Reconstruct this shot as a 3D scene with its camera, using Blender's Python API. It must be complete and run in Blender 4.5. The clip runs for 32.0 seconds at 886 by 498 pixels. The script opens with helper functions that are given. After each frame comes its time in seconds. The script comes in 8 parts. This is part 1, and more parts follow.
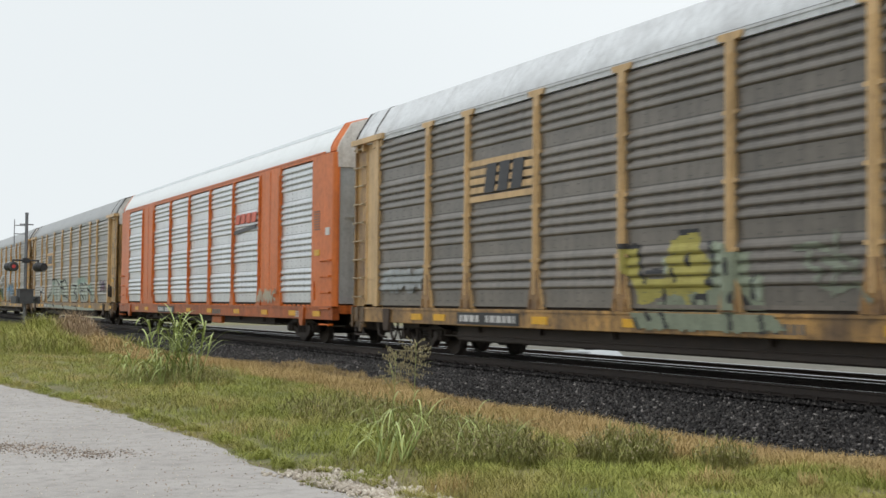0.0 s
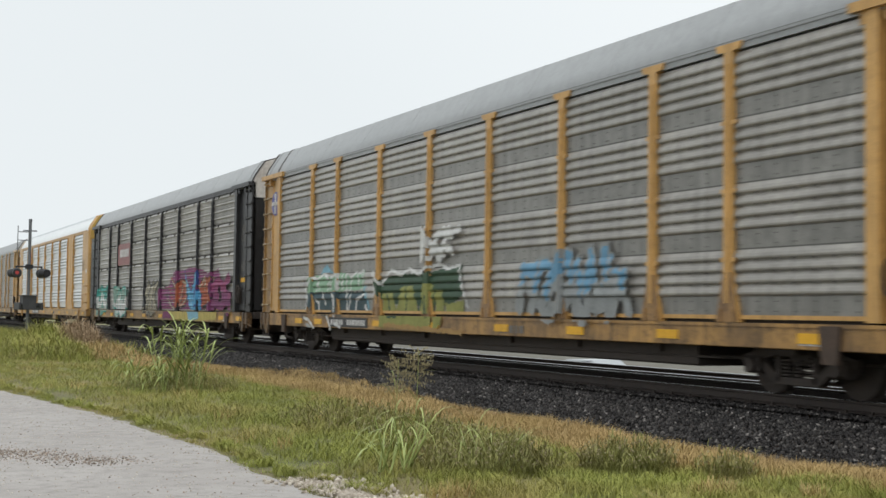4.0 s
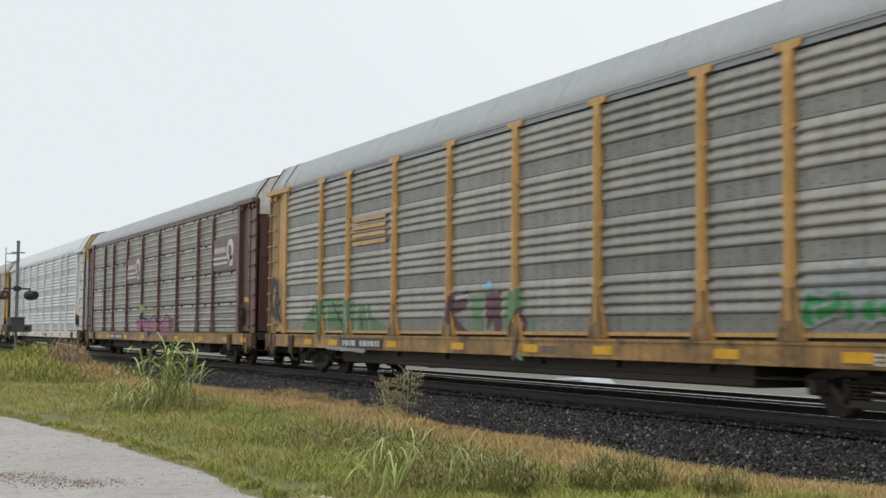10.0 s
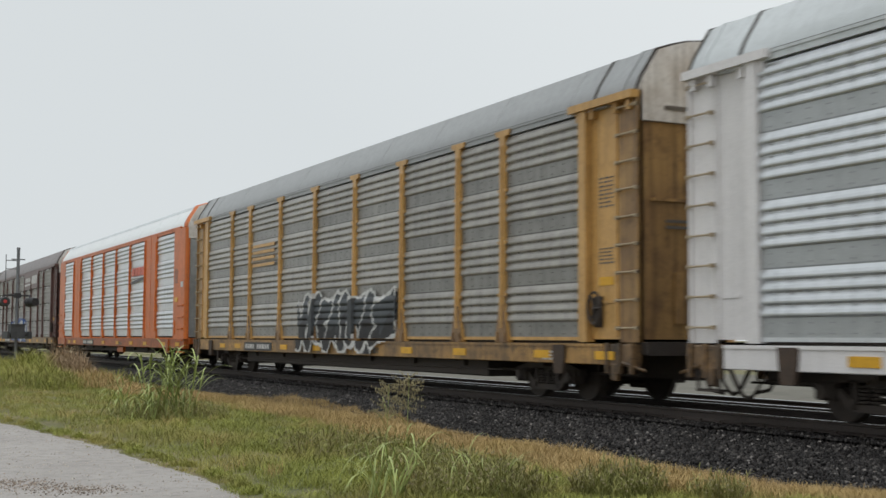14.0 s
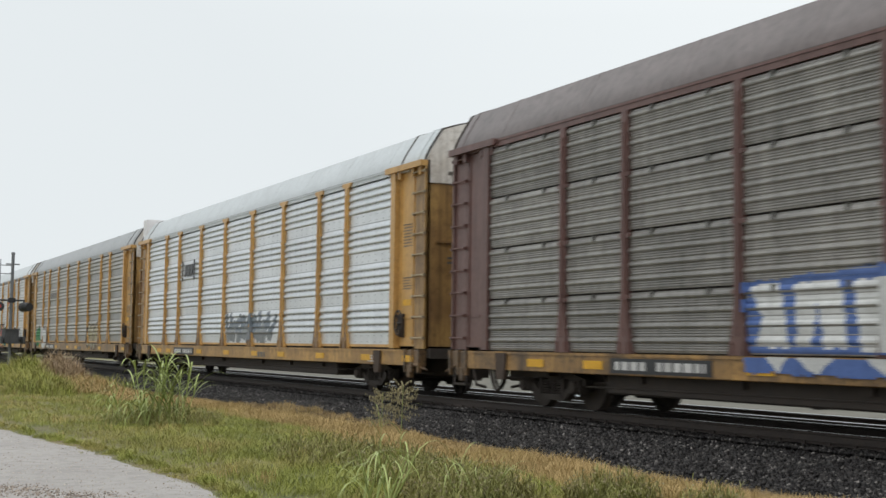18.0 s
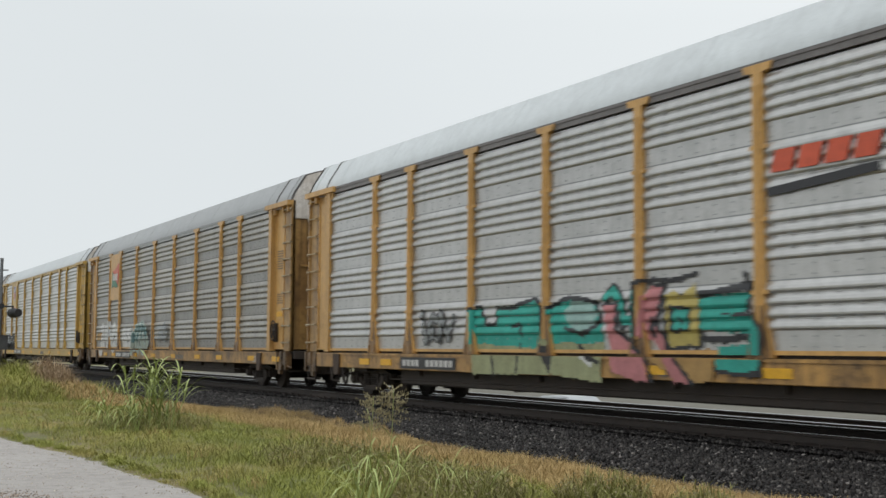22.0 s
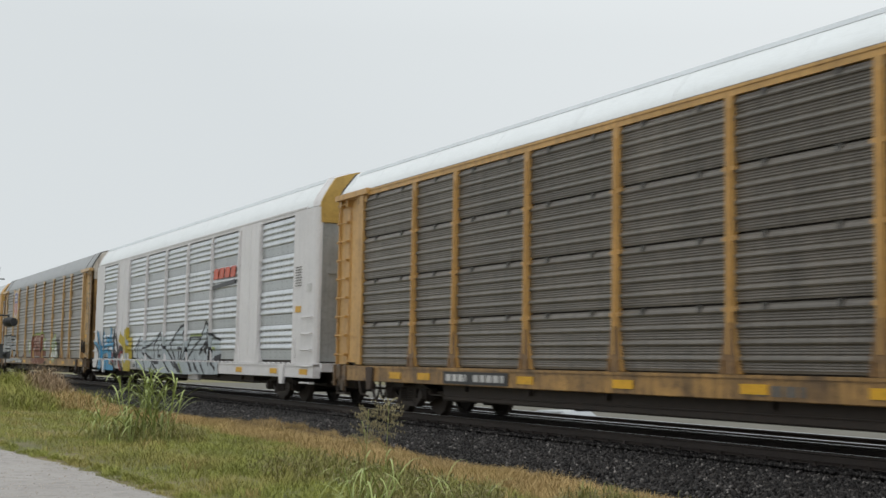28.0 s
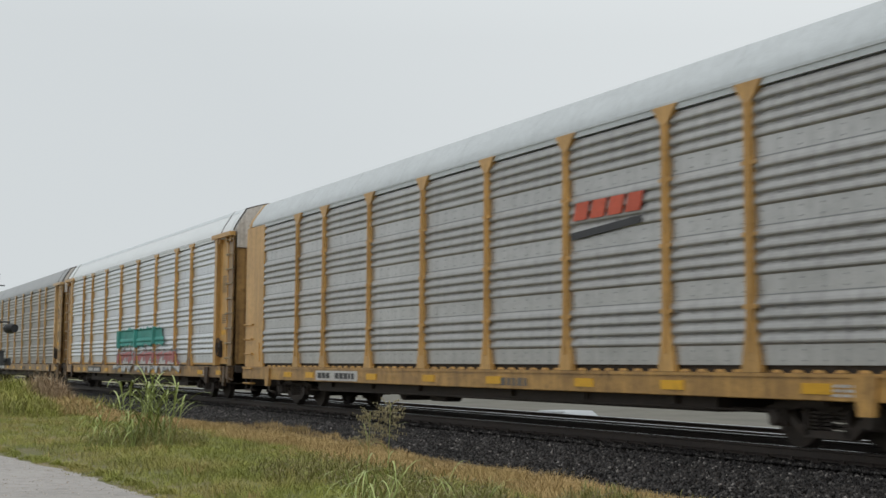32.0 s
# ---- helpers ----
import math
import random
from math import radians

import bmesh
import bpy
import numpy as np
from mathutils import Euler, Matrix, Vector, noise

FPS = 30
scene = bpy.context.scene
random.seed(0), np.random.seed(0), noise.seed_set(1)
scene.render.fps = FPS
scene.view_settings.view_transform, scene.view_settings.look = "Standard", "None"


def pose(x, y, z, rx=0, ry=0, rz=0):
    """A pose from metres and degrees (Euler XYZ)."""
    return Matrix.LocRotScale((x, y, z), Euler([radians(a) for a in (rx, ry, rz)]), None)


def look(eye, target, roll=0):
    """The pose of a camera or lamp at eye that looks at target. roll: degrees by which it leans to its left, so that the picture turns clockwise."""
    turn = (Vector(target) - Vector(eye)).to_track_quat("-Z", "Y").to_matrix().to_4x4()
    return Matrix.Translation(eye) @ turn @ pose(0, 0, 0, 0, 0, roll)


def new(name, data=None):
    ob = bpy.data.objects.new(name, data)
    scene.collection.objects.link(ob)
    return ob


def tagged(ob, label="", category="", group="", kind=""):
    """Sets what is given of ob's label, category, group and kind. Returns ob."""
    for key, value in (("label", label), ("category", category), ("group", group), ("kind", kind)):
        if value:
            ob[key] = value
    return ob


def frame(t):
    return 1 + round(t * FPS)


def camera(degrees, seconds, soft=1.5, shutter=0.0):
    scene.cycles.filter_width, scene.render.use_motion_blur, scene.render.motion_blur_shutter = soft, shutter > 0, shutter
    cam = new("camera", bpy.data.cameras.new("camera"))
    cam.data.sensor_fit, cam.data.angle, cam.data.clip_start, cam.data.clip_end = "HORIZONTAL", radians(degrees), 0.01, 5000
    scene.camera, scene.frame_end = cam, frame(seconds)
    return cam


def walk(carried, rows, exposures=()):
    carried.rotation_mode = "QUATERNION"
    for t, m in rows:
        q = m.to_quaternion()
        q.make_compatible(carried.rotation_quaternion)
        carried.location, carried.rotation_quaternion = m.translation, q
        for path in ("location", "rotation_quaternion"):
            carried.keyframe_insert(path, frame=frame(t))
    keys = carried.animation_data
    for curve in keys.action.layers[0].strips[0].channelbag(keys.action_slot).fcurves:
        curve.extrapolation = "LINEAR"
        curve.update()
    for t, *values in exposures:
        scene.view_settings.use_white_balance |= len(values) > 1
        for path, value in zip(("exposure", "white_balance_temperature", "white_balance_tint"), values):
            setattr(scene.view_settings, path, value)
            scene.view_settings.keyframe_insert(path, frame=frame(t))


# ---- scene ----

# The track runs along +y; rail heads lie at z = 0; the train rolls towards -y.
TRACK = 13.29
CAR_PITCH = 28.35
EYE = (0.0, 0.0, 1.097)

# ---- camera and its way: t, pitch, roll, yaw ----
cam = camera(38.0, 32.0, soft=1.5, shutter=0.2)
TURNS = [
    (0, 2.49, -0.57, -25.48), (0.5, 2.58, -0.86, -25.63), (1, 2.55, -0.92, -25.91), (1.5, 2.48, -0.90, -25.88), (2, 2.45, -1.09, -25.82), (2.5, 2.50, -0.69, -25.61),
    (4.5, 2.91, -0.88, -25.32), (5, 2.95, -0.92, -25.51), (5.5, 2.96, -1.02, -25.66), (6, 3.00, -1.19, -25.78), (6.5, 3.11, -1.25, -25.97), (7, 3.22, -0.83, -26.02),
    (7.5, 3.36, -0.58, -25.84), (8, 3.53, -0.25, -25.57), (8.5, 3.67, -0.31, -25.53), (9, 3.72, -0.22, -25.51), (9.5, 3.74, -0.33, -25.73), (10, 3.73, -0.50, -25.82),
    (10.5, 3.69, -0.56, -25.85), (11, 3.67, -0.56, -25.86), (11.5, 3.67, -0.58, -25.77), (12, 3.64, -0.38, -25.68), (12.5, 3.66, -0.40, -25.70), (13, 3.78, -0.35, -25.78),
    (13.5, 3.89, -0.29, -25.78), (15.5, 4.18, -0.64, -26.02), (16, 4.22, -0.64, -26.09), (16.5, 4.22, -0.62, -26.07), (17, 4.24, -0.62, -26.05), (17.5, 4.28, -0.69, -26.03),
    (18, 4.35, -0.79, -26.05), (18.5, 4.43, -0.81, -26.10), (19, 4.52, -0.86, -26.13), (19.5, 4.53, -0.75, -26.15), (20, 4.48, -0.48, -26.15), (20.5, 4.45, -0.31, -26.12),
    (21, 4.43, -0.13, -26.11), (21.5, 4.46, -0.56, -26.30), (22, 4.52, -0.49, -26.48), (22.5, 4.59, -0.50, -26.58), (23, 4.61, -0.66, -26.50), (23.5, 4.64, -0.64, -26.49),
    (24, 4.70, -0.46, -26.42), (24.5, 4.77, -0.43, -26.36), (25, 4.90, -0.51, -26.28), (25.5, 5.05, -0.61, -26.37), (26, 5.10, -0.72, -26.55), (26.5, 5.03, -0.80, -26.64),
    (28.5, 5.15, -1.12, -26.61), (29, 5.21, -1.13, -26.47), (29.5, 5.29, -1.15, -26.44), (30, 5.36, -1.02, -26.44), (30.5, 5.41, -0.99, -26.46), (31, 5.44, -0.81, -26.47),
    (31.5, 5.33, -0.55, -26.50), (32, 5.17, -0.37, -26.62),
]
LIGHT = [(0, 0.15), (1, 0.14), (2, 0.06), (5, 0.16), (7, 0.1), (8, -0.04), (9, 0.08), (12, 0.1), (13, -0.14), (16, -0.1), (17, -0.02), (18, 0.08), (19, -0.14), (20, -0.1), (21, 0.02), (22, -0.02), (23, 0.0), (25, -0.06), (26, -0.06), (28.4, -0.16), (29, -0.27), (30, -0.4), (31, -0.26), (32, -0.22)]
walk(cam, [(t, pose(*EYE, 90 + p, r, y)) for t, p, r, y in TURNS], exposures=LIGHT)


def rolled(t):
    """How far the train has rolled at t seconds."""
    return ((((2.61531712e-06 * t - 2.13648074e-04) * t + 6.26110273e-03) * t - 7.52830086e-02) * t + 19.5406004) * t - 2.24253918


# ---- overcast, misty daylight ----
world = bpy.data.worlds.new("overcast")
scene.world = world
world.use_nodes = True
wn, wl = world.node_tree.nodes, world.node_tree.links
sky = wn.new("ShaderNodeTexSky")
sky.sky_type, sky.sun_disc = "NISHITA", False
sky.sun_elevation, sky.sun_rotation = radians(55), radians(200)
veil = wn.new("ShaderNodeMixRGB")
veil.inputs[0].default_value = 0.985
wl.new(sky.outputs[0], veil.inputs[1])
aim = wn.new("ShaderNodeTexCoord")
lean = wn.new("ShaderNodeVectorMath")
lean.operation = "DOT_PRODUCT"
lean.inputs[1].default_value = (0.62, -0.35, 0.7)
wl.new(aim.outputs["Generated"], lean.inputs[0])
haze = wn.new("ShaderNodeValToRGB")
haze.color_ramp.elements[0].position, haze.color_ramp.elements[1].position = 0.0, 0.7
haze.color_ramp.elements[0].color, haze.color_ramp.elements[1].color = (0.755, 0.8, 0.82, 1), (0.935, 0.975, 0.985, 1)
wl.new(lean.outputs["Value"], haze.inputs[0])
lit = wn.new("ShaderNodeVectorMath")
lit.operation = "SCALE"
wl.new(haze.outputs[0], lit.inputs[0])
zenith = wn.new("ShaderNodeSeparateXYZ")
wl.new(aim.outputs["Generated"], zenith.inputs[0])
rise_up = wn.new("ShaderNodeMapRange")
rise_up.inputs[1].default_value, rise_up.inputs[2].default_value = 0.25, 1.0
rise_up.inputs[3].default_value, rise_up.inputs[4].default_value = 10.0, 17.0
wl.new(zenith.outputs[2], rise_up.inputs[0])
wl.new(rise_up.outputs[0], lit.inputs["Scale"])
wl.new(lit.outputs[0], veil.inputs[2])
back = wn["Background"]
back.inputs[1].default_value = 0.1
wl.new(veil.outputs[0], back.inputs[0])
sun = new("sun", bpy.data.lights.new("sun", "SUN"))
sun.data.energy, sun.data.angle, sun.data.color = 0.6, radians(40), (1, 0.98, 0.95)
sun.matrix_world = look((0, 0, 30), (8, 5, 0))


# ---- materials ----
def mat(name, color, rough=0.6, metal=0.0, var=0.25, scale=3.0, streak=0.0, bump=0.15, dark=None, fine=40.0, per_ob=0.06, coat=0.0, spec=0.5, grime=0.3, wet_rough=0.28):
    """A weathered surface: blotches at one size, grain at another, streaks running down, a little relief."""
    m = bpy.data.materials.new(name)
    m.use_nodes = True
    n, l = m.node_tree.nodes, m.node_tree.links
    b = n["Principled BSDF"]
    b.inputs["Roughness"].default_value, b.inputs["Metallic"].default_value = rough, metal
    b.inputs["Coat Weight"].default_value, b.inputs["Coat Roughness"].default_value, b.inputs["Specular IOR Level"].default_value = coat, wet_rough, spec
    dark = dark or tuple(c * 0.45 for c in color)
    tc, info = n.new("ShaderNodeTexCoord"), n.new("ShaderNodeObjectInfo")
    add = n.new("ShaderNodeVectorMath")
    scl = n.new("ShaderNodeVectorMath")
    scl.operation = "SCALE"
    scl.inputs["Scale"].default_value = 37.0
    comb = n.new("ShaderNodeCombineXYZ")
    for i in range(3):
        l.new(info.outputs["Random"], comb.inputs[i])
    l.new(comb.outputs[0], scl.inputs[0])
    l.new(tc.outputs["Object"], add.inputs[0])
    l.new(scl.outputs[0], add.inputs[1])
    big, small = n.new("ShaderNodeTexNoise"), n.new("ShaderNodeTexNoise")
    big.inputs["Scale"].default_value, big.inputs["Detail"].default_value = scale, 5
    small.inputs["Scale"].default_value, small.inputs["Detail"].default_value = fine, 3
    l.new(add.outputs[0], big.inputs["Vector"])
    l.new(add.outputs[0], small.inputs["Vector"])
    fac = n.new("ShaderNodeMapRange")
    fac.inputs[1].default_value, fac.inputs[2].default_value = 0.35, 0.75
    fac.inputs[3].default_value, fac.inputs[4].default_value = 0.0, var
    l.new(big.outputs[0], fac.inputs[0])
    mix = n.new("ShaderNodeMixRGB")
    mix.inputs[1].default_value, mix.inputs[2].default_value = (*color, 1), (*dark, 1)
    l.new(fac.outputs[0], mix.inputs[0])
    last = mix.outputs[0]
    if streak:
        st = n.new("ShaderNodeTexNoise")
        mp = n.new("ShaderNodeMapping")
        mp.inputs["Scale"].default_value = (9, 9, 0.4)
        l.new(add.outputs[0], mp.inputs[0])
        l.new(mp.outputs[0], st.inputs["Vector"])
        st.inputs["Scale"].default_value, st.inputs["Detail"].default_value = 1.0, 4
        fs = n.new("ShaderNodeMapRange")
        fs.inputs[1].default_value, fs.inputs[2].default_value = 0.45, 0.8
        fs.inputs[3].default_value, fs.inputs[4].default_value = 0.0, streak
        l.new(st.outputs[0], fs.inputs[0])
        m2 = n.new("ShaderNodeMixRGB")
        m2.inputs[2].default_value = (*[c * 0.35 for c in dark], 1)
        l.new(last, m2.inputs[1])
        l.new(fs.outputs[0], m2.inputs[0])
        last = m2.outputs[0]
    if grime:
        mid = n.new("ShaderNodeTexNoise")
        mid.inputs["Scale"].default_value, mid.inputs["Detail"].default_value, mid.inputs["Roughness"].default_value = scale * 5.5, 8, 0.7
        l.new(add.outputs[0], mid.inputs["Vector"])
        fg = n.new("ShaderNodeMapRange")
        fg.inputs[1].default_value, fg.inputs[2].default_value = 0.48, 0.68
        fg.inputs[3].default_value, fg.inputs[4].default_value = 0.0, grime
        l.new(mid.outputs[0], fg.inputs[0])
        m3 = n.new("ShaderNodeMixRGB")
        m3.inputs[2].default_value = (*[c * 0.6 for c in dark], 1)
        l.new(last, m3.inputs[1])
        l.new(fg.outputs[0], m3.inputs[0])
        last = m3.outputs[0]
        rg = n.new("ShaderNodeMapRange")
        rg.inputs[3].default_value, rg.inputs[4].default_value = rough - 0.1, min(1, rough + 0.15)
        l.new(mid.outputs[0], rg.inputs[0])
        l.new(rg.outputs[0], b.inputs["Roughness"])
    hs = n.new("ShaderNodeHueSaturation")
    v = n.new("ShaderNodeMapRange")
    v.inputs[3].default_value, v.inputs[4].default_value = 1 - per_ob, 1 + per_ob
    l.new(info.outputs["Random"], v.inputs[0])
    l.new(v.outputs[0], hs.inputs["Value"])
    l.new(last, hs.inputs["Color"])
    gr = n.new("ShaderNodeMixRGB")
    gr.blend_type = "MULTIPLY"
    gr.inputs[0].default_value = 0.35
    l.new(hs.outputs[0], gr.inputs[1])
    l.new(small.outputs[0], gr.inputs[2])
    br = n.new("ShaderNodeBrightContrast")
    br.inputs[1].default_value = 0.0
    l.new(gr.outputs[0], br.inputs[0])
    l.new(br.outputs[0], b.inputs["Base Color"])
    bp = n.new("ShaderNodeBump")
    bp.inputs["Strength"].default_value, bp.inputs["Distance"].default_value = bump, 0.01
    l.new(small.outputs[0], bp.inputs["Height"])
    l.new(bp.outputs[0], b.inputs["Normal"])
    return m


def paint(name, color, **k):
    k = {"rough": 0.5, "var": 0.35, "scale": 1.2, "streak": 0.4, "bump": 0.06, "spec": 0.3, "coat": 0.3, **k}
    return mat(name, color, **k)


M = {
    "brown_panel": mat("weathered_galvanised", (0.355, 0.33, 0.285), 0.4, 0.2, 0.55, 1.1, 0.5, 0.1, per_ob=0.12, grime=0.45, coat=0.5),
    "grey_panel": mat("grey_galvanised", (0.39, 0.365, 0.325), 0.38, 0.25, 0.6, 1.1, 0.45, 0.1, per_ob=0.1, coat=0.5),
    "dark_panel": mat("dark_galvanised", (0.19, 0.162, 0.132), 0.4, 0.2, 0.55, 1.1, 0.5, 0.1, per_ob=0.1, coat=0.5),
    "silver_panel": mat("bright_galvanised", (0.79, 0.815, 0.84), 0.32, 0.7, 0.3, 0.8, 0.3, 0.06, dark=(0.46, 0.49, 0.52), grime=0.08, coat=0.5),
    "dull_silver": mat("dull_galvanised", (0.60, 0.59, 0.575), 0.3, 0.65, 0.35, 0.8, 0.25, 0.06, dark=(0.36, 0.36, 0.35), grime=0.25, coat=0.5),
    # Silver for flat bands, greyed because they face less sky than the ribs.
    "shaded_silver_flat": mat("shade_toned_silver", (0.48, 0.50, 0.505), 0.35, 0.3, 0.25, 0.8, 0.15, 0.06, grime=0.12, coat=0.5),
    "silver_flat": mat("plain_galvanised", (0.82, 0.835, 0.845), 0.32, 0.65, 0.35, 0.8, 0.15, 0.06, dark=(0.48, 0.5, 0.5), grime=0.12, coat=0.5),
    "yellow": paint("yellow_paint", (0.71, 0.41, 0.135)),
    "bright_yellow": paint("bright_yellow_paint", (0.63, 0.40, 0.10), streak=0.12),
    "tan": paint("faded_yellow_paint", (0.74, 0.49, 0.235), var=0.4),
    "rusty_yellow": paint("rusty_yellow_paint", (0.60, 0.33, 0.095), var=1.0, scale=1.1, streak=0.7, grime=0.8, dark=(0.12, 0.075, 0.045)),
    "dirty_yellow": paint("grimy_yellow_paint", (0.66, 0.375, 0.11), var=0.7, streak=0.5, grime=0.6, dark=(0.22, 0.12, 0.05)),
    "dirty_orange": paint("grimy_orange_paint", (0.60, 0.145, 0.025), var=0.7, streak=0.5, grime=0.6, dark=(0.2, 0.055, 0.025), spec=0.2),
    "orange": paint("orange_paint", (0.76, 0.19, 0.035), streak=0.3, spec=0.2),
    "brown": paint("oxide_brown_paint", (0.175, 0.092, 0.08), streak=0.5),
    "black": paint("black_paint", (0.035, 0.035, 0.037), streak=0.1),
    "white": paint("white_paint", (0.86, 0.83, 0.83), streak=0.12, var=0.12, grime=0.08),
    "dirty_white": paint("dirty_white_paint", (0.86, 0.83, 0.79), streak=0.45, var=0.6, scale=1.6, dark=(0.42, 0.33, 0.25), grime=0.4),
    "roof_grey": paint("grey_roof", (0.335, 0.345, 0.35), streak=0.2, rough=0.42, var=0.15, grime=0.1),
    "roof_light": paint("light_grey_roof", (0.62, 0.655, 0.67), streak=0.15, rough=0.4, var=0.2, grime=0.12),
    "roof_white": paint("white_roof", (0.88, 0.91, 0.92), streak=0.06, rough=0.35, var=0.08, grime=0.05),
    # Greyer than the white roof: the shaded crest line, put into colour.
    "roof_lap": paint("grey_crest_shade", (0.70, 0.74, 0.765), streak=0.1, rough=0.4, var=0.2, grime=0.1),
    "eave_steel": paint("dull_brown_eave", (0.21, 0.19, 0.185), streak=0.2, rough=0.5, var=0.4, grime=0.3),
    "roof_stained": paint("stained_white_roof", (0.72, 0.74, 0.76), streak=0.3, rough=0.4, var=0.6, scale=1.3, grime=0.25, dark=(0.42, 0.42, 0.43)),
    "worn_panel": mat("worn_dark_galvanised", (0.46, 0.435, 0.40), 0.38, 0.4, 0.6, 1.0, 0.5, 0.1, per_ob=0.14, grime=0.5, coat=0.5),
    # Rivets, seams and clips, and the painted shade line at the roof's foot.
    "dark_detail": mat("dark_slot", (0.13, 0.125, 0.115), 0.7, 0.1, 0.2),
    "faint_ink": paint("faded_black_lettering", (0.16, 0.14, 0.12), streak=0.0),
    "roof_brown": paint("brown_roof", (0.20, 0.165, 0.16), streak=0.4, rough=0.5),
    "iron": mat("sooty_iron", (0.05, 0.041, 0.035), 0.75, 0.1, 0.5, 6, 0, 0.3, dark=(0.085, 0.058, 0.044)),
    "pad": mat("sooty_rust", (0.10, 0.065, 0.045), 0.75, 0.1, 0.6, 5, 0.3, 0.3, dark=(0.04, 0.032, 0.028)),
    "steel": mat("galvanised_door", (0.60, 0.64, 0.66), 0.35, 0.4, 0.35, 2, 0.3, 0.06),
    "reflector": paint("yellow_reflector", (0.85, 0.45, 0.02), streak=0.0, var=0.15),
    "end_shade_yellow": paint("rust_streaked_shaded_yellow", (0.52, 0.31, 0.105), var=0.9, scale=0.8, streak=0.8, grime=0.55, dark=(0.15, 0.075, 0.04)),
    # Weathered flat bands, toned darker because they face less sky than the ribs.
    "shaded_flat": mat("shade_toned_galvanised", (0.28, 0.27, 0.245), 0.45, 0.2, 0.5, 0.9, 0.5, 0.1, per_ob=0.12, grime=0.4, coat=0.5),
    "rust_foot": paint("rust_stained_yellow_paint", (0.42, 0.235, 0.085), var=0.9, scale=3.0, streak=0.6, grime=0.7, dark=(0.13, 0.07, 0.04)),
    "sooty_panel": mat("sooty_galvanised", (0.265, 0.237, 0.2), 0.4, 0.2, 0.55, 1.1, 0.5, 0.1, per_ob=0.14, grime=0.5, coat=0.5),
    "sooty_split": mat("sooty_worn_galvanised", (0.33, 0.31, 0.285), 0.38, 0.35, 0.6, 1.0, 0.5, 0.1, per_ob=0.14, grime=0.5, coat=0.5),
    "aged_silver": mat("aged_galvanised", (0.47, 0.46, 0.445), 0.34, 0.5, 0.4, 0.8, 0.35, 0.06, dark=(0.3, 0.29, 0.28), grime=0.3, coat=0.5),
    "rung_steel": mat("worn_rung", (0.5, 0.4, 0.27), 0.45, 0.2, 0.3, 6, 0, 0.05),
    "rivet": mat("dull_rivet", (0.33, 0.34, 0.35), 0.5, 0.3, 0.2),
    "rust_sill": paint("rusted_sill_end", (0.26, 0.15, 0.065), var=1.0, scale=2.2, streak=0.5, grime=0.9, dark=(0.035, 0.026, 0.022)),
    "red": paint("red_paint", (0.50, 0.07, 0.05), streak=0.1),
    "blue": paint("blue_paint", (0.10, 0.10, 0.36), streak=0.05),
    "green": paint("green_paint", (0.03, 0.20, 0.10), streak=0.05),
    "logo_red": paint("orange_red_emblem", (0.72, 0.11, 0.045), streak=0.05),
    "cp_red": paint("oxide_red_panel", (0.27, 0.055, 0.045), streak=0.2),
    "mark_white": paint("white_marking", (0.72, 0.70, 0.68), streak=0.2),
    "mark_black": paint("black_marking", (0.03, 0.03, 0.035), streak=0.0),
}

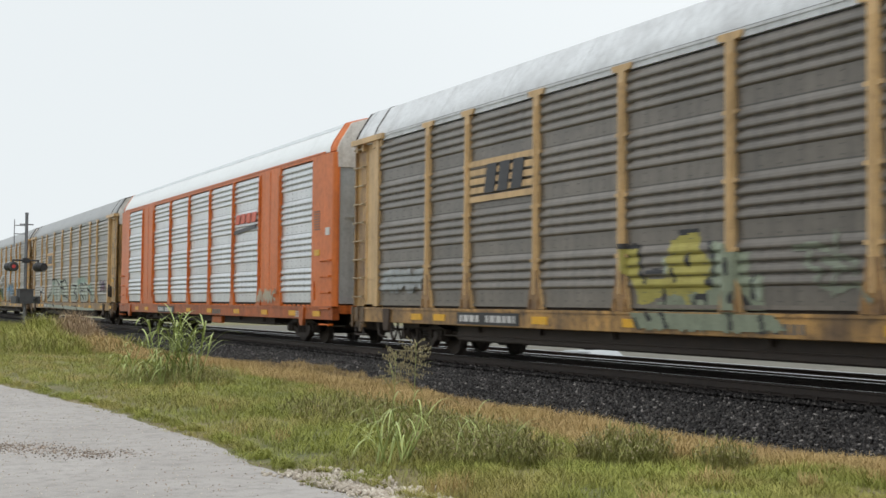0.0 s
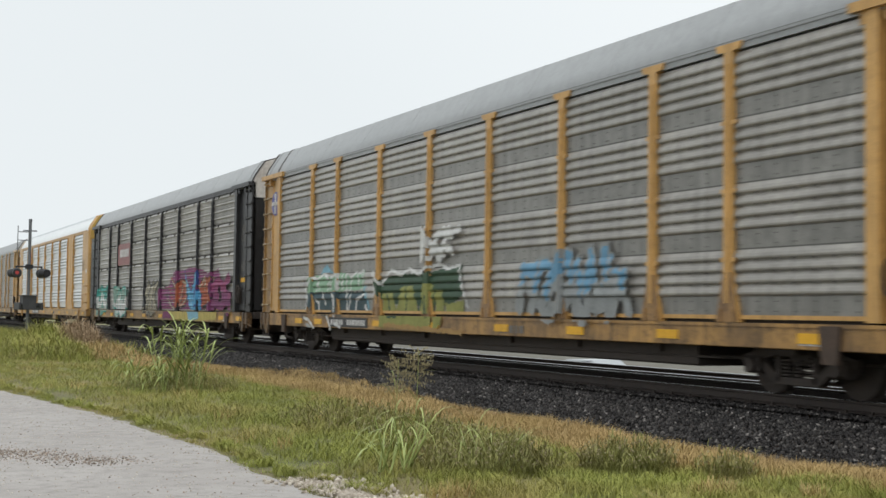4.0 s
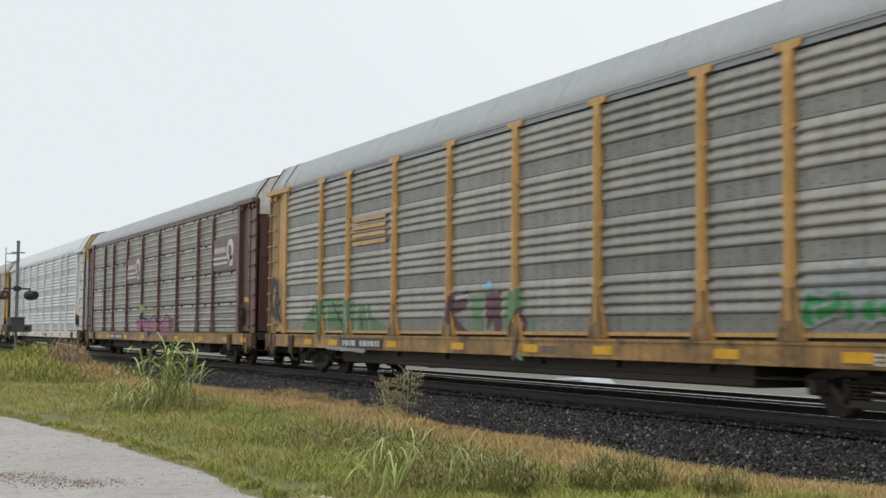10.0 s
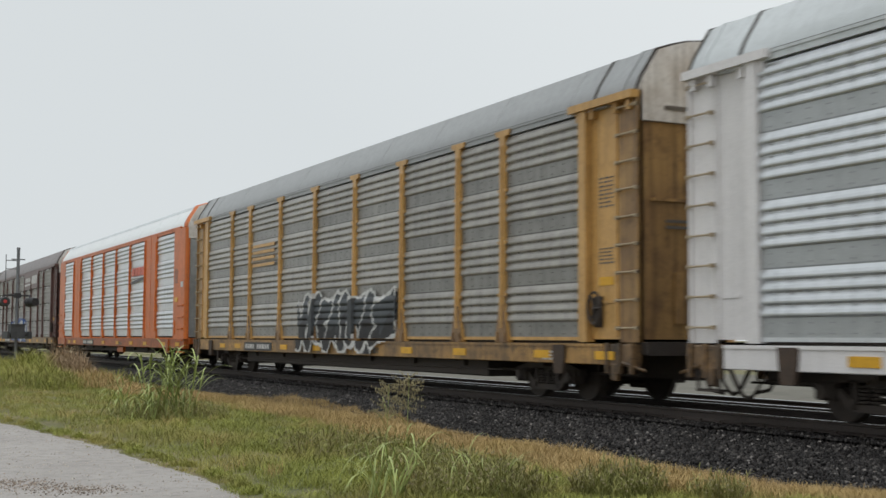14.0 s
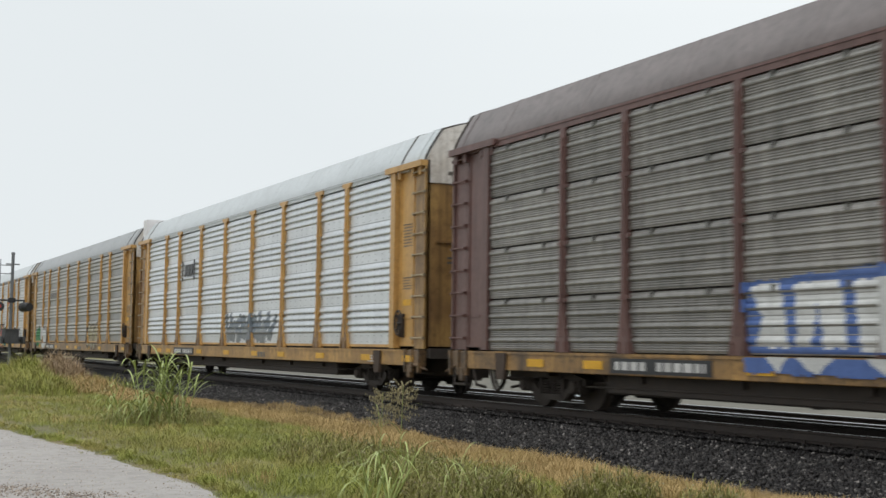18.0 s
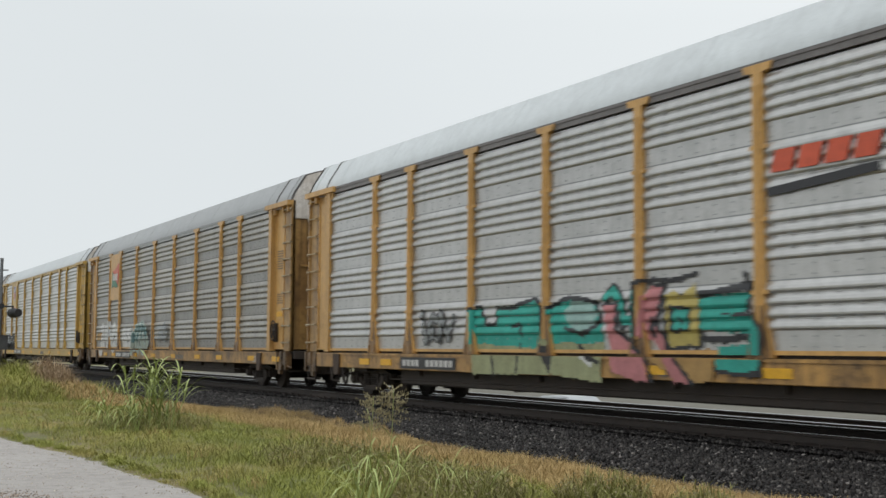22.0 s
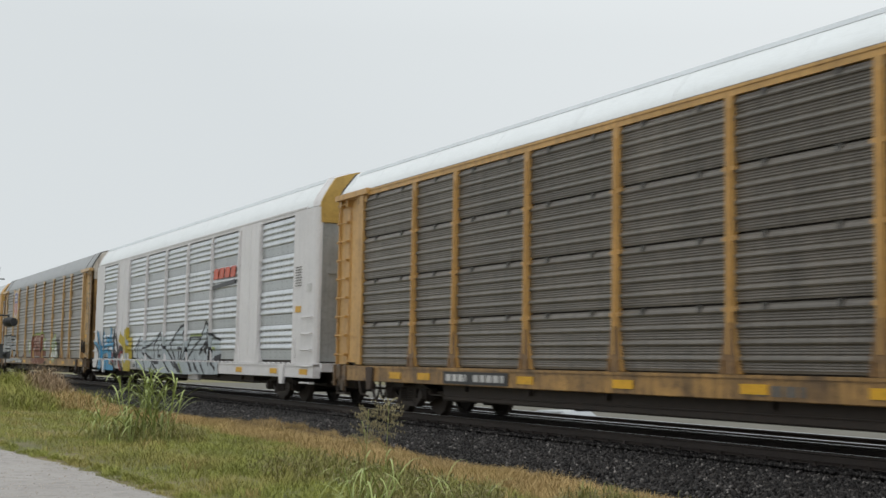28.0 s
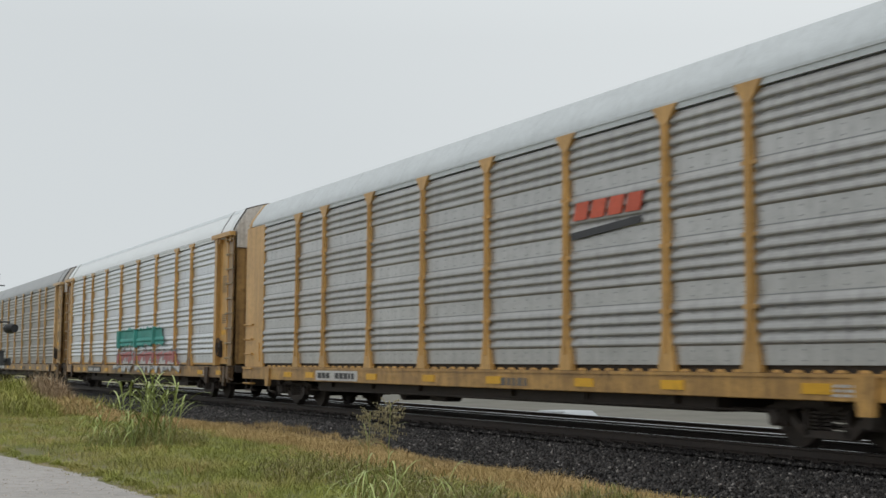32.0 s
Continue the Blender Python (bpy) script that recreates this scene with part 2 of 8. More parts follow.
# ---- mesh tools ----
class Shape:
    """Gathers faces of one mesh."""

    def __init__(self):
        self.v, self.f, self.m = [], [], []

    def add(self, verts, faces, slot=0):
        o = len(self.v)
        self.v += [tuple(p) for p in verts]
        self.f += [tuple(o + i for i in f) for f in faces]
        self.m += [slot] * len(faces)
        return self

    def box(self, x0, x1, y0, y1, z0, z1, c=0.0, slot=0):
        """A block; c is the chamfer of its edges along y."""
        if not c:
            v = [(x, y, z) for y in (y0, y1) for x, z in ((x0, z0), (x1, z0), (x1, z1), (x0, z1))]
            return self.add(v, [(0, 1, 2, 3), (7, 6, 5, 4), (0, 4, 5, 1), (1, 5, 6, 2), (2, 6, 7, 3), (3, 7, 4, 0)], slot)
        ring = [(x0 + c, z0), (x1 - c, z0), (x1, z0 + c), (x1, z1 - c), (x1 - c, z1), (x0 + c, z1), (x0, z1 - c), (x0, z0 + c)]
        return self.prism(ring, y0, y1, slot)

    def prism(self, ring, y0, y1, slot=0):
        """A closed outline in x, z drawn out along y."""
        n = len(ring)
        v = [(x, y0, z) for x, z in ring] + [(x, y1, z) for x, z in ring]
        f = [tuple(range(n)), tuple(reversed(range(n, 2 * n)))]
        f += [(i, n + i, n + (i + 1) % n, (i + 1) % n) for i in range(n)]
        return self.add(v, f, slot)

    def slab(self, ring, x0, x1, slot=0):
        """A closed outline in y, z drawn out along x."""
        n = len(ring)
        v = [(x0, y, z) for y, z in ring] + [(x1, y, z) for y, z in ring]
        f = [tuple(reversed(range(n))), tuple(range(n, 2 * n))]
        f += [(i, (i + 1) % n, n + (i + 1) % n, n + i) for i in range(n)]
        return self.add(v, f, slot)

    def rod(self, a, b, r, n=6, slot=0, r2=None):
        a, b = Vector(a), Vector(b)
        r2 = r if r2 is None else r2
        d = (b - a).normalized()
        s = d.orthogonal().normalized()
        t = d.cross(s)
        ring = [(math.cos(k * math.tau / n), math.sin(k * math.tau / n)) for k in range(n)]
        v = [a + (s * c + t * q) * r for c, q in ring] + [b + (s * c + t * q) * r2 for c, q in ring]
        f = [(i, (i + 1) % n, n + (i + 1) % n, n + i) for i in range(n)] + [tuple(reversed(range(n))), tuple(range(n, 2 * n))]
        return self.add(v, f, slot)

    def lathe(self, prof, c, n=20, slot=0):
        """Outline of (x, radius) turned about the x axis through c."""
        v, f = [], []
        for x, r in prof:
            v += [(c[0] + x, c[1] + r * math.cos(k * math.tau / n), c[2] + r * math.sin(k * math.tau / n)) for k in range(n)]
        for j in range(len(prof) - 1):
            f += [(j * n + i, j * n + (i + 1) % n, (j + 1) * n + (i + 1) % n, (j + 1) * n + i) for i in range(n)]
        f += [tuple(reversed(range(n))), tuple(range((len(prof) - 1) * n, len(prof) * n))]
        return self.add(v, f, slot)

    def mesh(self, name, mats=1, smooth=False):
        me = bpy.data.meshes.new(name)
        me.from_pydata(self.v, [], self.f)
        bm = bmesh.new()
        bm.from_mesh(me)
        bmesh.ops.recalc_face_normals(bm, faces=bm.faces)
        bm.to_mesh(me)
        bm.free()
        for _ in range(mats):
            me.materials.append(None)
        if mats > 1:
            me.polygons.foreach_set("material_index", self.m)
        if smooth:
            me.shade_smooth()
            me.set_sharp_from_angle(angle=radians(35))
        return me


def part(name, me, material, parent=None, label="", at=None):
    """One mesh object, under a thing or part; its paint sits on the object so that alike pieces share a mesh."""
    ob = new(name, me.mesh(name) if isinstance(me, Shape) else me)
    for slot, m in zip(ob.material_slots, material if isinstance(material, (list, tuple)) else [material]):
        slot.link, slot.material = "OBJECT", m
    if parent:
        ob.parent = parent
    if at is not None:
        ob.matrix_local = at
    return tagged(ob, label)


HALF = pose(0, 0, 0, 0, 0, 180)

# ---- the train: enclosed car-carrying wagons ----
POSTS = (-9.05, -7.12, -4.27, -1.42, 1.42, 4.27, 7.12, 9.05)
DOOR = 11.82
FACE, PROUD, SILL_X = -1.50, -1.575, -1.56
SILL_Z, FLOOR_Z = 0.675, 1.03
BAYS = [(-DOOR, -9.05), (-9.05, -7.12), (-7.12, -4.27), (-4.27, -1.42), (-1.42, 1.42), (1.42, 4.27), (4.27, 7.12), (7.12, 9.05), (9.05, DOOR)]
ROOF_ARCH = [(-1.5, 5.1), (-1.49, 5.2), (-1.41, 5.35), (-1.255, 5.56), (-1.1, 5.765), (-0.8, 5.85), (-0.5, 5.92), (0, 5.97)]


def ribs(z0, z1, wave):
    """The side sheet's outline, outwards and upwards: groups of four ribs between flat bands (wave 'group'), or four lapped ledges with fine ribs between ('even')."""
    out, z = [(0.0, z0)], z0
    if wave == "group":
        step = (z1 - z0) / 4
        for k in range(4):
            b = z0 + k * step
            for j in range(4):
                q = b + 0.275 + j * 0.17
                out += [(0, q), (-0.024, q + 0.008), (-0.038, q + 0.03), (-0.04, q + 0.055), (-0.027, q + 0.1), (0, q + 0.155)]
        out.append((0, z1))
    else:
        step = (z1 - z0 - 0.04) / 4
        for j in range(4):
            q = z0 + 0.02 + j * step
            for m in range(3):
                e = q + step * (0.04 + 0.17 * m)
                out += [(-0.004, e), (-0.014, e + step * 0.04), (-0.012, e + step * 0.1), (-0.003, e + step * 0.15)]
            out += [(-0.006, q + step * 0.58), (-0.03, q + step * 0.62), (-0.036, q + step * 0.72), (-0.028, q + step * 0.85), (0, q + step * 0.99)]
        out.append((0, z1))
    return out


CACHE = {}


def sheet(width, z0, z1, wave):
    key = ("sheet", round(width, 2), z0, z1, wave)
    if key not in CACHE:
        g = Shape()
        line = ribs(z0, z1, wave)
        g.prism([(x, z) for x, z in line] + [(0.05, z1), (0.05, z0)], -width / 2, width / 2)
        for i, ((xa, za), (xb, zb)) in enumerate(zip(line[:-1], line[1:])):
            if xa == xb == 0 and zb - za > 0.1 and wave == "group":
                g.m[2 + i] = 1
        if wave == "group":
            n = max(2, round(width / 0.42))
            for k in range(1, 4):
                zc = z0 + k * (z1 - z0) / 4
                g.box(-0.004, 0.006, -width / 2, width / 2, zc - 0.007, zc + 0.007, slot=2)
            for k in range(4):
                for row in (0.06, 0.2, 0.45, 0.62, 0.79):
                    zc = z0 + k * (z1 - z0) / 4 + row
                    out = 0.0 if row < 0.25 else -0.03
                    for i in range(n):
                        yc = (i + 0.5) / n * width - width / 2
                        g.box(out - 0.008, out + 0.006, yc - 0.024, yc + 0.024, zc - 0.009, zc + 0.009, slot=2)
        else:
            for yc in ((0.0,) if width < 2.2 else (-width / 4, width / 4)):
                g.box(-0.05, 0.0, yc - 0.03, yc + 0.03, z1 - 0.09, z1 + 0.012, slot=1)
        CACHE[key] = g.mesh("side_sheet", 3 if wave == "group" else 2)
    return CACHE[key]


def post_mesh(width, cap):
    key = ("post", width, cap)
    if key not in CACHE:
        w = width / 2
        half = [(w * 2.5, FLOOR_Z), (w * 2.3, 1.14), (w * 1.25, 1.6), (w, 1.82)]
        for z in (1.9, 2.9, 3.9):
            half += [(w, z), (w + 0.06, z + 0.01), (w + 0.06, z + 0.06), (w, z + 0.07)]
        half += {"tee": [(w, 4.98), (w + 0.16, 5.0), (w + 0.2, 5.1)], "wye": [(w, 4.8), (w + 0.22, 5.08)], "none": [(w, 4.98)]}[cap]
        g = Shape().slab([(-a, b) for a, b in half] + [(a, b) for a, b in reversed(half)], -0.075, 0.04)
        g.slab([(-w * 0.3, 1.3), (w * 0.3, 1.3), (w * 0.3, 4.8), (-w * 0.3, 4.8)], -0.1, -0.07)
        CACHE[key] = g.mesh("post")
    return CACHE[key]


def foot_shape(w):
    """Flared gusset at the post's foot, proud of it."""
    g = Shape().slab([(-w * 2.5, FLOOR_Z), (w * 2.5, FLOOR_Z), (w * 2.3, 1.14), (w * 1.35, 1.55), (w * 1.05, 1.75), (-w * 1.05, 1.75), (-w * 1.35, 1.55), (-w * 2.3, 1.14)], -0.084, -0.07)
    for y in (-w * 1.5, w * 1.5):
        g.slab([(y - 0.03, FLOOR_Z), (y + 0.03, FLOOR_Z), (y + 0.02, 1.22), (y - 0.02, 1.22)], -0.105, -0.07)
    return g


def cached(key, build, **k):
    if key not in CACHE:
        CACHE[key] = build().mesh(key if isinstance(key, str) else key[0], **k)
    return CACHE[key]


def arch(k):
    """The roof's outline, its rise times k."""
    half = [(x, 5.1 + (z - 5.1) * k) for x, z in ROOF_ARCH]
    return half + [(-x, z) for x, z in reversed(half[:-1])]


def roof_shape(k):
    return Shape().prism(arch(k) + [(1.4, 5.05), (-1.4, 5.05)], -13.12, 13.12)


def roof_end_shape(k, mid):
    """The last length of roof, drawn in and down to the end wall; it runs from y = 13.12 to the end."""
    g = Shape()
    ring = arch(k) + [(1.4, 5.05), (-1.4, 5.05)]
    n = len(ring)
    v = [(x, 13.125, z) for x, z in ring] + [(x * 0.997, 13.32, 5.05 + (z - 5.05) * 0.995) for x, z in ring] + [(x * mid, 13.46, 5.05 + (z - 5.05) * (mid - 0.01)) for x, z in ring]
    f = [(j * n + i, (j + 1) * n + i, (j + 1) * n + (i + 1) % n, j * n + (i + 1) % n) for j in (0, 1) for i in range(n)]
    f += [tuple(range(n)), tuple(range(2 * n, 3 * n))]
    return g.add(v, f)


def crest_shape(k):
    """Added strip below the roof's bend; its grey paints the shaded line along the crest."""
    (x0, z0), (x1, z1) = [(x, 5.1 + (z - 5.1) * k) for x, z in ROOF_ARCH[3:5]]
    p = [(x0 + (x1 - x0) * f, z0 + (z1 - z0) * f) for f in (0.5, 1.0)]
    return Shape().prism([(p[0][0] - 0.006, p[0][1] + 0.006), (p[1][0] - 0.006, p[1][1] + 0.006), (p[1][0] + 0.03, p[1][1] - 0.01), (p[0][0] + 0.03, p[0][1] - 0.02)], -13.1, 13.1)


def band(k, y0, y1, lift):
    """A strap over the roof's arch."""
    a = arch(k)
    outer = [(x * (1 + lift * 0.4), z + lift) for x, z in a]
    inner = [(x * 0.99, z - 0.03) for x, z in a]
    return Shape().prism(outer + inner[::-1], y0, y1)


def gable_shape(k):
    """Upper part of the end wall, under the roof's arch."""
    ring = [(-1.44, 4.66)] + [(x * 0.965, z - 0.02) for x, z in arch(k)] + [(1.44, 4.66)]
    return Shape().prism(ring, 13.36, 13.5)


def end_door_shape():
    """One leaf of the double end doors."""
    g = Shape()
    g.box(0.008, 1.37, 13.3, 13.46, 1.1, 4.65, 0.02)
    return g


def brace_shape():
    g = Shape()
    g.box(0.1, 1.2, 13.455, 13.5, 3.35, 3.4)
    return g


def hatch_shape():
    return Shape().box(0.2, 0.75, 13.455, 13.49, 1.35, 2.2, 0.03)


def stencil_shape():
    """Two lines of marks high on the door and three short ones low down."""
    g = Shape()
    for z, n in ((4.3, 7), (4.12, 8), (2.45, 4), (2.36, 5), (2.27, 3)):
        w, h = (0.075, 0.1) if z > 4 else (0.06, 0.045)
        for k in range(n):
            g.box(0.28 + k * w * 1.4, 0.28 + k * w * 1.4 + w, 13.458, 13.463, z, z + h)
    return g


def lock_rod_shape():
    return Shape().rod((0.06, 13.49, 1.15), (0.06, 13.49, 4.5), 0.025)


def end_platform_shape():
    g = Shape()
    g.box(-1.38, 1.38, 13.2, 13.6, 0.84, 1.06, 0.02)
    return g


def coupler_shape():
    g = Shape()
    g.box(-0.13, 0.13, 12.9, 13.75, 0.72, 0.92, 0.03)
    g.box(-0.2, 0.2, 13.7, 14.16, 0.66, 0.96, 0.05)
    g.rod((0.3, 13.5, 0.75), (0.45, 14.0, 0.3), 0.03)
    g.rod((0.45, 14.0, 0.3), (0.3, 14.17, 0.25), 0.03)
    g.rod((-1.3, 13.62, 0.95), (0.1, 13.8, 1.0), 0.02)
    return g


def hose_shape():
    g, n, v = Shape(), 6, []
    for k in range(9):
        a = k / 8
        c = (-0.55 + 0.3 * a, 12.9 + 1.2 * a, 0.62 - 0.42 * math.sin(a * math.pi))
        v += [(c[0] + 0.035 * math.cos(q * math.tau / n), c[1] + 0.02 * math.cos(q * math.tau / n) * math.cos(a * math.pi), c[2] + 0.035 * math.sin(q * math.tau / n)) for q in range(n)]
    return g.add(v, [(k * n + q, k * n + (q + 1) % n, (k + 1) * n + (q + 1) % n, (k + 1) * n + q) for k in range(8) for q in range(n)])


def rung_shape():
    g = Shape()
    g.rod((-1.53, 12.93, 0), (-1.53, 13.47, 0), 0.017)
    g.box(-1.54, -1.46, 12.9, 12.95, -0.03, 0.03)
    g.box(-1.54, -1.46, 13.45, 13.5, -0.03, 0.03)
    return g


def wide_rung_shape():
    g = Shape()
    g.rod((-1.6, 12.65, 0), (-1.6, 13.3, 0), 0.018)
    for y in (12.65, 13.3):
        g.box(-1.61, -1.46, y - 0.03, y + 0.03, -0.025, 0.025)
    return g


def header_shape():
    g = Shape()
    g.add([(x, y, z) for y, z0 in ((11.55, 5.02), (13.5, 5.02)) for x, z in ((-1.62, z0), (-1.38, z0), (-1.38, z0 + 0.13), (-1.62, z0 + 0.13))],
          [(0, 1, 2, 3), (7, 6, 5, 4), (0, 4, 5, 1), (1, 5, 6, 2), (2, 6, 7, 3), (3, 7, 4, 0)])
    for y in (11.75, 12.2, 12.9, 13.3):
        g.box(-1.55, -1.42, y - 0.05, y + 0.05, 4.85, 5.03)
    return g


def door_leaf_shape():
    g = Shape()
    g.box(-1.44, -1.38, 12.08, 12.92, 1.1, 5.0)
    g.box(-1.46, -1.42, 12.1, 12.16, 1.15, 4.95)
    g.box(-1.465, -1.43, 12.8, 12.86, 1.15, 4.95)
    g.box(-1.455, -1.43, 12.35, 12.75, 1.7, 1.75)
    return g


def corner_shape():
    g = Shape()
    g.slab([(12.92, 1.05), (13.5, 1.05), (13.5, 5.03), (12.92, 5.03)], -1.45, -1.38)
    g.slab([(13.44, 1.05), (13.5, 1.05), (13.5, 5.03), (13.44, 5.03)], -1.5, -1.38)
    return g


def door_post_shape():
    g = Shape()
    g.slab([(11.82, 1.05), (12.08, 1.05), (12.05, 1.6), (12.05, 5.02), (11.82, 5.02), (11.82, 1.6)], PROUD, -1.4)
    return g


def plain_end_shape():
    """Smooth sheet from the last bay to the corner, with shallow pressed ribs and a rounded edge."""
    g = Shape()
    g.prism([(-1.54, FLOOR_Z), (-1.46, FLOOR_Z), (-1.46, 5.06), (-1.54, 5.06)], 11.8, 13.35)
    v = []
    for a in (0, 30, 60, 90):
        c, s = math.cos(radians(a)), math.sin(radians(a))
        v += [(-1.39 - 0.15 * c, 13.35 + 0.15 * s, z) for z in (FLOOR_Z, 5.06)]
    g.add(v, [(2 * k, 2 * k + 1, 2 * k + 3, 2 * k + 2) for k in range(3)])
    g.slab([(12.0, 1.2), (12.12, 1.2), (12.05, 1.7)], -1.57, -1.53)
    return g


def brake_wheel_shape():
    g = Shape()
    c = Vector((-1.56, 12.3, 1.62))
    n = 14
    for k in range(n):
        a, b = k * math.tau / n, (k + 1) * math.tau / n
        g.rod(c + Vector((0, 0.2 * math.cos(a), 0.27 * math.sin(a))), c + Vector((0, 0.2 * math.cos(b), 0.27 * math.sin(b))), 0.022, 5)
    for k in range(3):
        a = k * math.tau / 3
        g.rod(c, c + Vector((0, 0.2 * math.cos(a), 0.27 * math.sin(a))), 0.018, 5)
    g.box(-1.52, -1.42, 12.2, 12.4, 1.3, 1.82, 0.03)
    g.rod(c - Vector((0.02, 0, 0)), c + Vector((0.14, 0, 0)), 0.05)
    return g


def sill_shape(reach):
    g = Shape()
    g.box(SILL_X, -1.36, -reach, reach, SILL_Z, FLOOR_Z - 0.012, 0.012)
    g.box(SILL_X - 0.02, -1.4, -reach, reach, FLOOR_Z - 0.055, FLOOR_Z - 0.005)
    return g


def end_sill_shape():
    """Short deep casting at the corner, with a stirrup, a cut lever bracket and stiffeners."""
    g = Shape()
    g.box(-1.55, -1.42, 12.605, 13.48, 0.66, 1.02, 0.02)
    for y in (12.7, 13.05, 13.4):
        g.slab([(y - 0.035, 0.54), (y + 0.035, 0.54), (y + 0.05, 1.04), (y - 0.05, 1.04)], -1.58, -1.5)
    g.box(-1.57, -1.48, 12.82, 12.98, 0.42, 0.7, 0.02)
    g.rod((-1.56, 13.15, 0.72), (-1.5, 13.7, 0.6), 0.025)
    return g


def tabs_shape():
    """Row of small welded tabs along the foot of the side sheets."""
    g = Shape()
    for k in range(58):
        y = -11.5 + k * 0.4
        g.slab([(y - 0.11, 1.03), (y + 0.08, 1.03), (y + 0.04, 1.07), (y - 0.04, 1.07)], -1.535, -1.47)
    return g


def pad_shape():
    """Jacking pad at the bolster, its foot below the sill."""
    return Shape().slab([(-0.13, 0.5), (0.13, 0.5), (0.17, 0.72), (0.2, 1.0), (-0.2, 1.0), (-0.17, 0.72)], SILL_X - 0.05, SILL_X + 0.03)


def deck_shape():
    return Shape().box(-1.4, 1.4, -13.3, 13.3, 0.9, 1.02)


def frame_shape(belly):
    g = Shape()
    g.box(-0.28, 0.28, -13.2, 13.2, 0.42, 0.92, 0.03)
    for y in (-7, -4.5, -2, 2, 4.5, 7):
        g.slab([(y - 0.1, 0.55), (y + 0.1, 0.55), (y + 0.1, 0.9), (y - 0.1, 0.9)], -1.38, 1.38)
    for y in (-10.05, 10.05):
        g.slab([(y - 0.25, 0.6), (y + 0.25, 0.6), (y + 0.25, 0.9), (y - 0.25, 0.9)], -1.38, 1.38)
    g.box(-1.3, 1.3, -8.0, 8.0, belly, 0.7, 0.03)
    return g


def reservoir_shape():
    g = Shape()
    prof = [(0, 0.08), (0.06, 0.2), (0.8, 0.2), (0.86, 0.08)]
    g.lathe(prof, (-1.2, 3.2, 0.52), 12)
    return g


def rigging_shape():
    g = Shape()
    g.rod((-1.3, -8.6, 0.5), (-1.3, 8.6, 0.45), 0.018)
    g.rod((-1.05, 7.6, 0.5), (-0.8, 12.6, 0.5), 0.03)
    g.rod((-1.05, -7.6, 0.5), (-0.8, -12.6, 0.5), 0.03)
    return g


def side_frame_shape():
    """Cast side frame of a truck, round y = 0: a top chord, a hanging spring seat and a journal at each end."""
    g = Shape()
    g.slab([(-1.15, 0.44), (-1.15, 0.56), (-0.45, 0.72), (0.45, 0.72), (1.15, 0.56), (1.15, 0.44), (0.5, 0.56), (-0.5, 0.56)], -1.16, -1.0)
    g.slab([(-0.78, 0.42), (-0.45, 0.17), (0.45, 0.17), (0.78, 0.42), (0.66, 0.48), (0.36, 0.27), (-0.36, 0.27), (-0.66, 0.48)], -1.16, -1.0)
    for y in (-0.42, 0.34):
        g.slab([(y, 0.2), (y + 0.08, 0.2), (y + 0.08, 0.68), (y, 0.68)], -1.16, -1.0)
    for y in (-0.88, 0.88):
        g.box(-1.22, -1.0, y - 0.17, y + 0.17, 0.3, 0.56, 0.04)
        g.lathe([(0, 0.1), (0.05, 0.12), (0.1, 0.12)], (-1.28, y, 0.42), 10)
    for y in (-0.24, 0, 0.24):
        for z in (0.29, 0.34, 0.39, 0.44, 0.49):
            g.rod((-1.08, y, z), (-1.08, y, z + 0.03), 0.085, 8)
    return g


def bolster_shape():
    g = Shape().box(-1.1, 1.1, -0.2, 0.2, 0.46, 0.66, 0.03)
    g.rod((0, 0, 0.6), (0, 0, 0.75), 0.25, 12)
    return g


def wheel_shape():
    prof = [(-0.07, 0.12), (-0.07, 0.36), (-0.065, 0.42), (0.05, 0.425), (0.055, 0.45), (0.075, 0.45), (0.075, 0.36), (0.04, 0.34), (0.02, 0.14), (0.06, 0.12)]
    return Shape().lathe(prof, (0, 0, 0), 24)


def axle_shape():
    g = Shape()
    g.rod((-1.1, 0, 0), (1.1, 0, 0), 0.075, 10)
    return g


def brake_beam_shape():
    g = Shape()
    for y in (-0.4, 0.4):
        g.rod((-0.85, y, 0.3), (0.85, y, 0.3), 0.035)
        for x in (-0.74, 0.74):
            g.box(x - 0.05, x + 0.05, y * 1.05 - 0.05, y * 1.05 + 0.05, 0.2, 0.5)
    return g


def truck(car, y):
    """A two-axle truck under the car, its parts one level down."""
    me = cached("bolster", bolster_shape)
    t = part("truck", me, M["iron"], car, "black cast-steel four-wheel truck", pose(0, y, 0))
    for rz in (0, 180):
        part("side_frame", cached("side_frame", side_frame_shape), M["iron"], t, at=pose(0, 0, 0, 0, 0, rz))
    part("brake_beam", cached("brake_beam", brake_beam_shape), M["iron"], t)
    for a in (-0.88, 0.88):
        part("axle", cached("axle", axle_shape), M["iron"], t, at=pose(0, a, 0.425))
        for x, rz in ((-0.76, 0), (0.76, 180)):
            part("wheel", cached("wheel", wheel_shape), M["iron"], t, at=pose(x, a, 0.425, 0, 0, rz))
    return t


def plate(y0, y1, z0, z1, x, thick=0.012):
    return Shape().box(x - thick, x + 0.004, y0, y1, z0, z1)


def bars(y0, y1, z0, z1, rows, x, gap=0.45, seed=0):
    """Rows of plain bars standing for small lettering."""
    g, r = Shape(), random.Random(seed)
    h = (z1 - z0) / rows
    for k in range(rows):
        a = y1
        while a > y0 + 0.03:
            w = min(r.uniform(0.05, 0.13) * (1 + h * 4), a - y0)
            g.box(x - 0.006, x + 0.003, a - w, a, z0 + k * h + h * gap * 0.5, z0 + (k + 1) * h - h * gap * 0.5)
            a -= w + 0.035 + h * 0.2
    return g


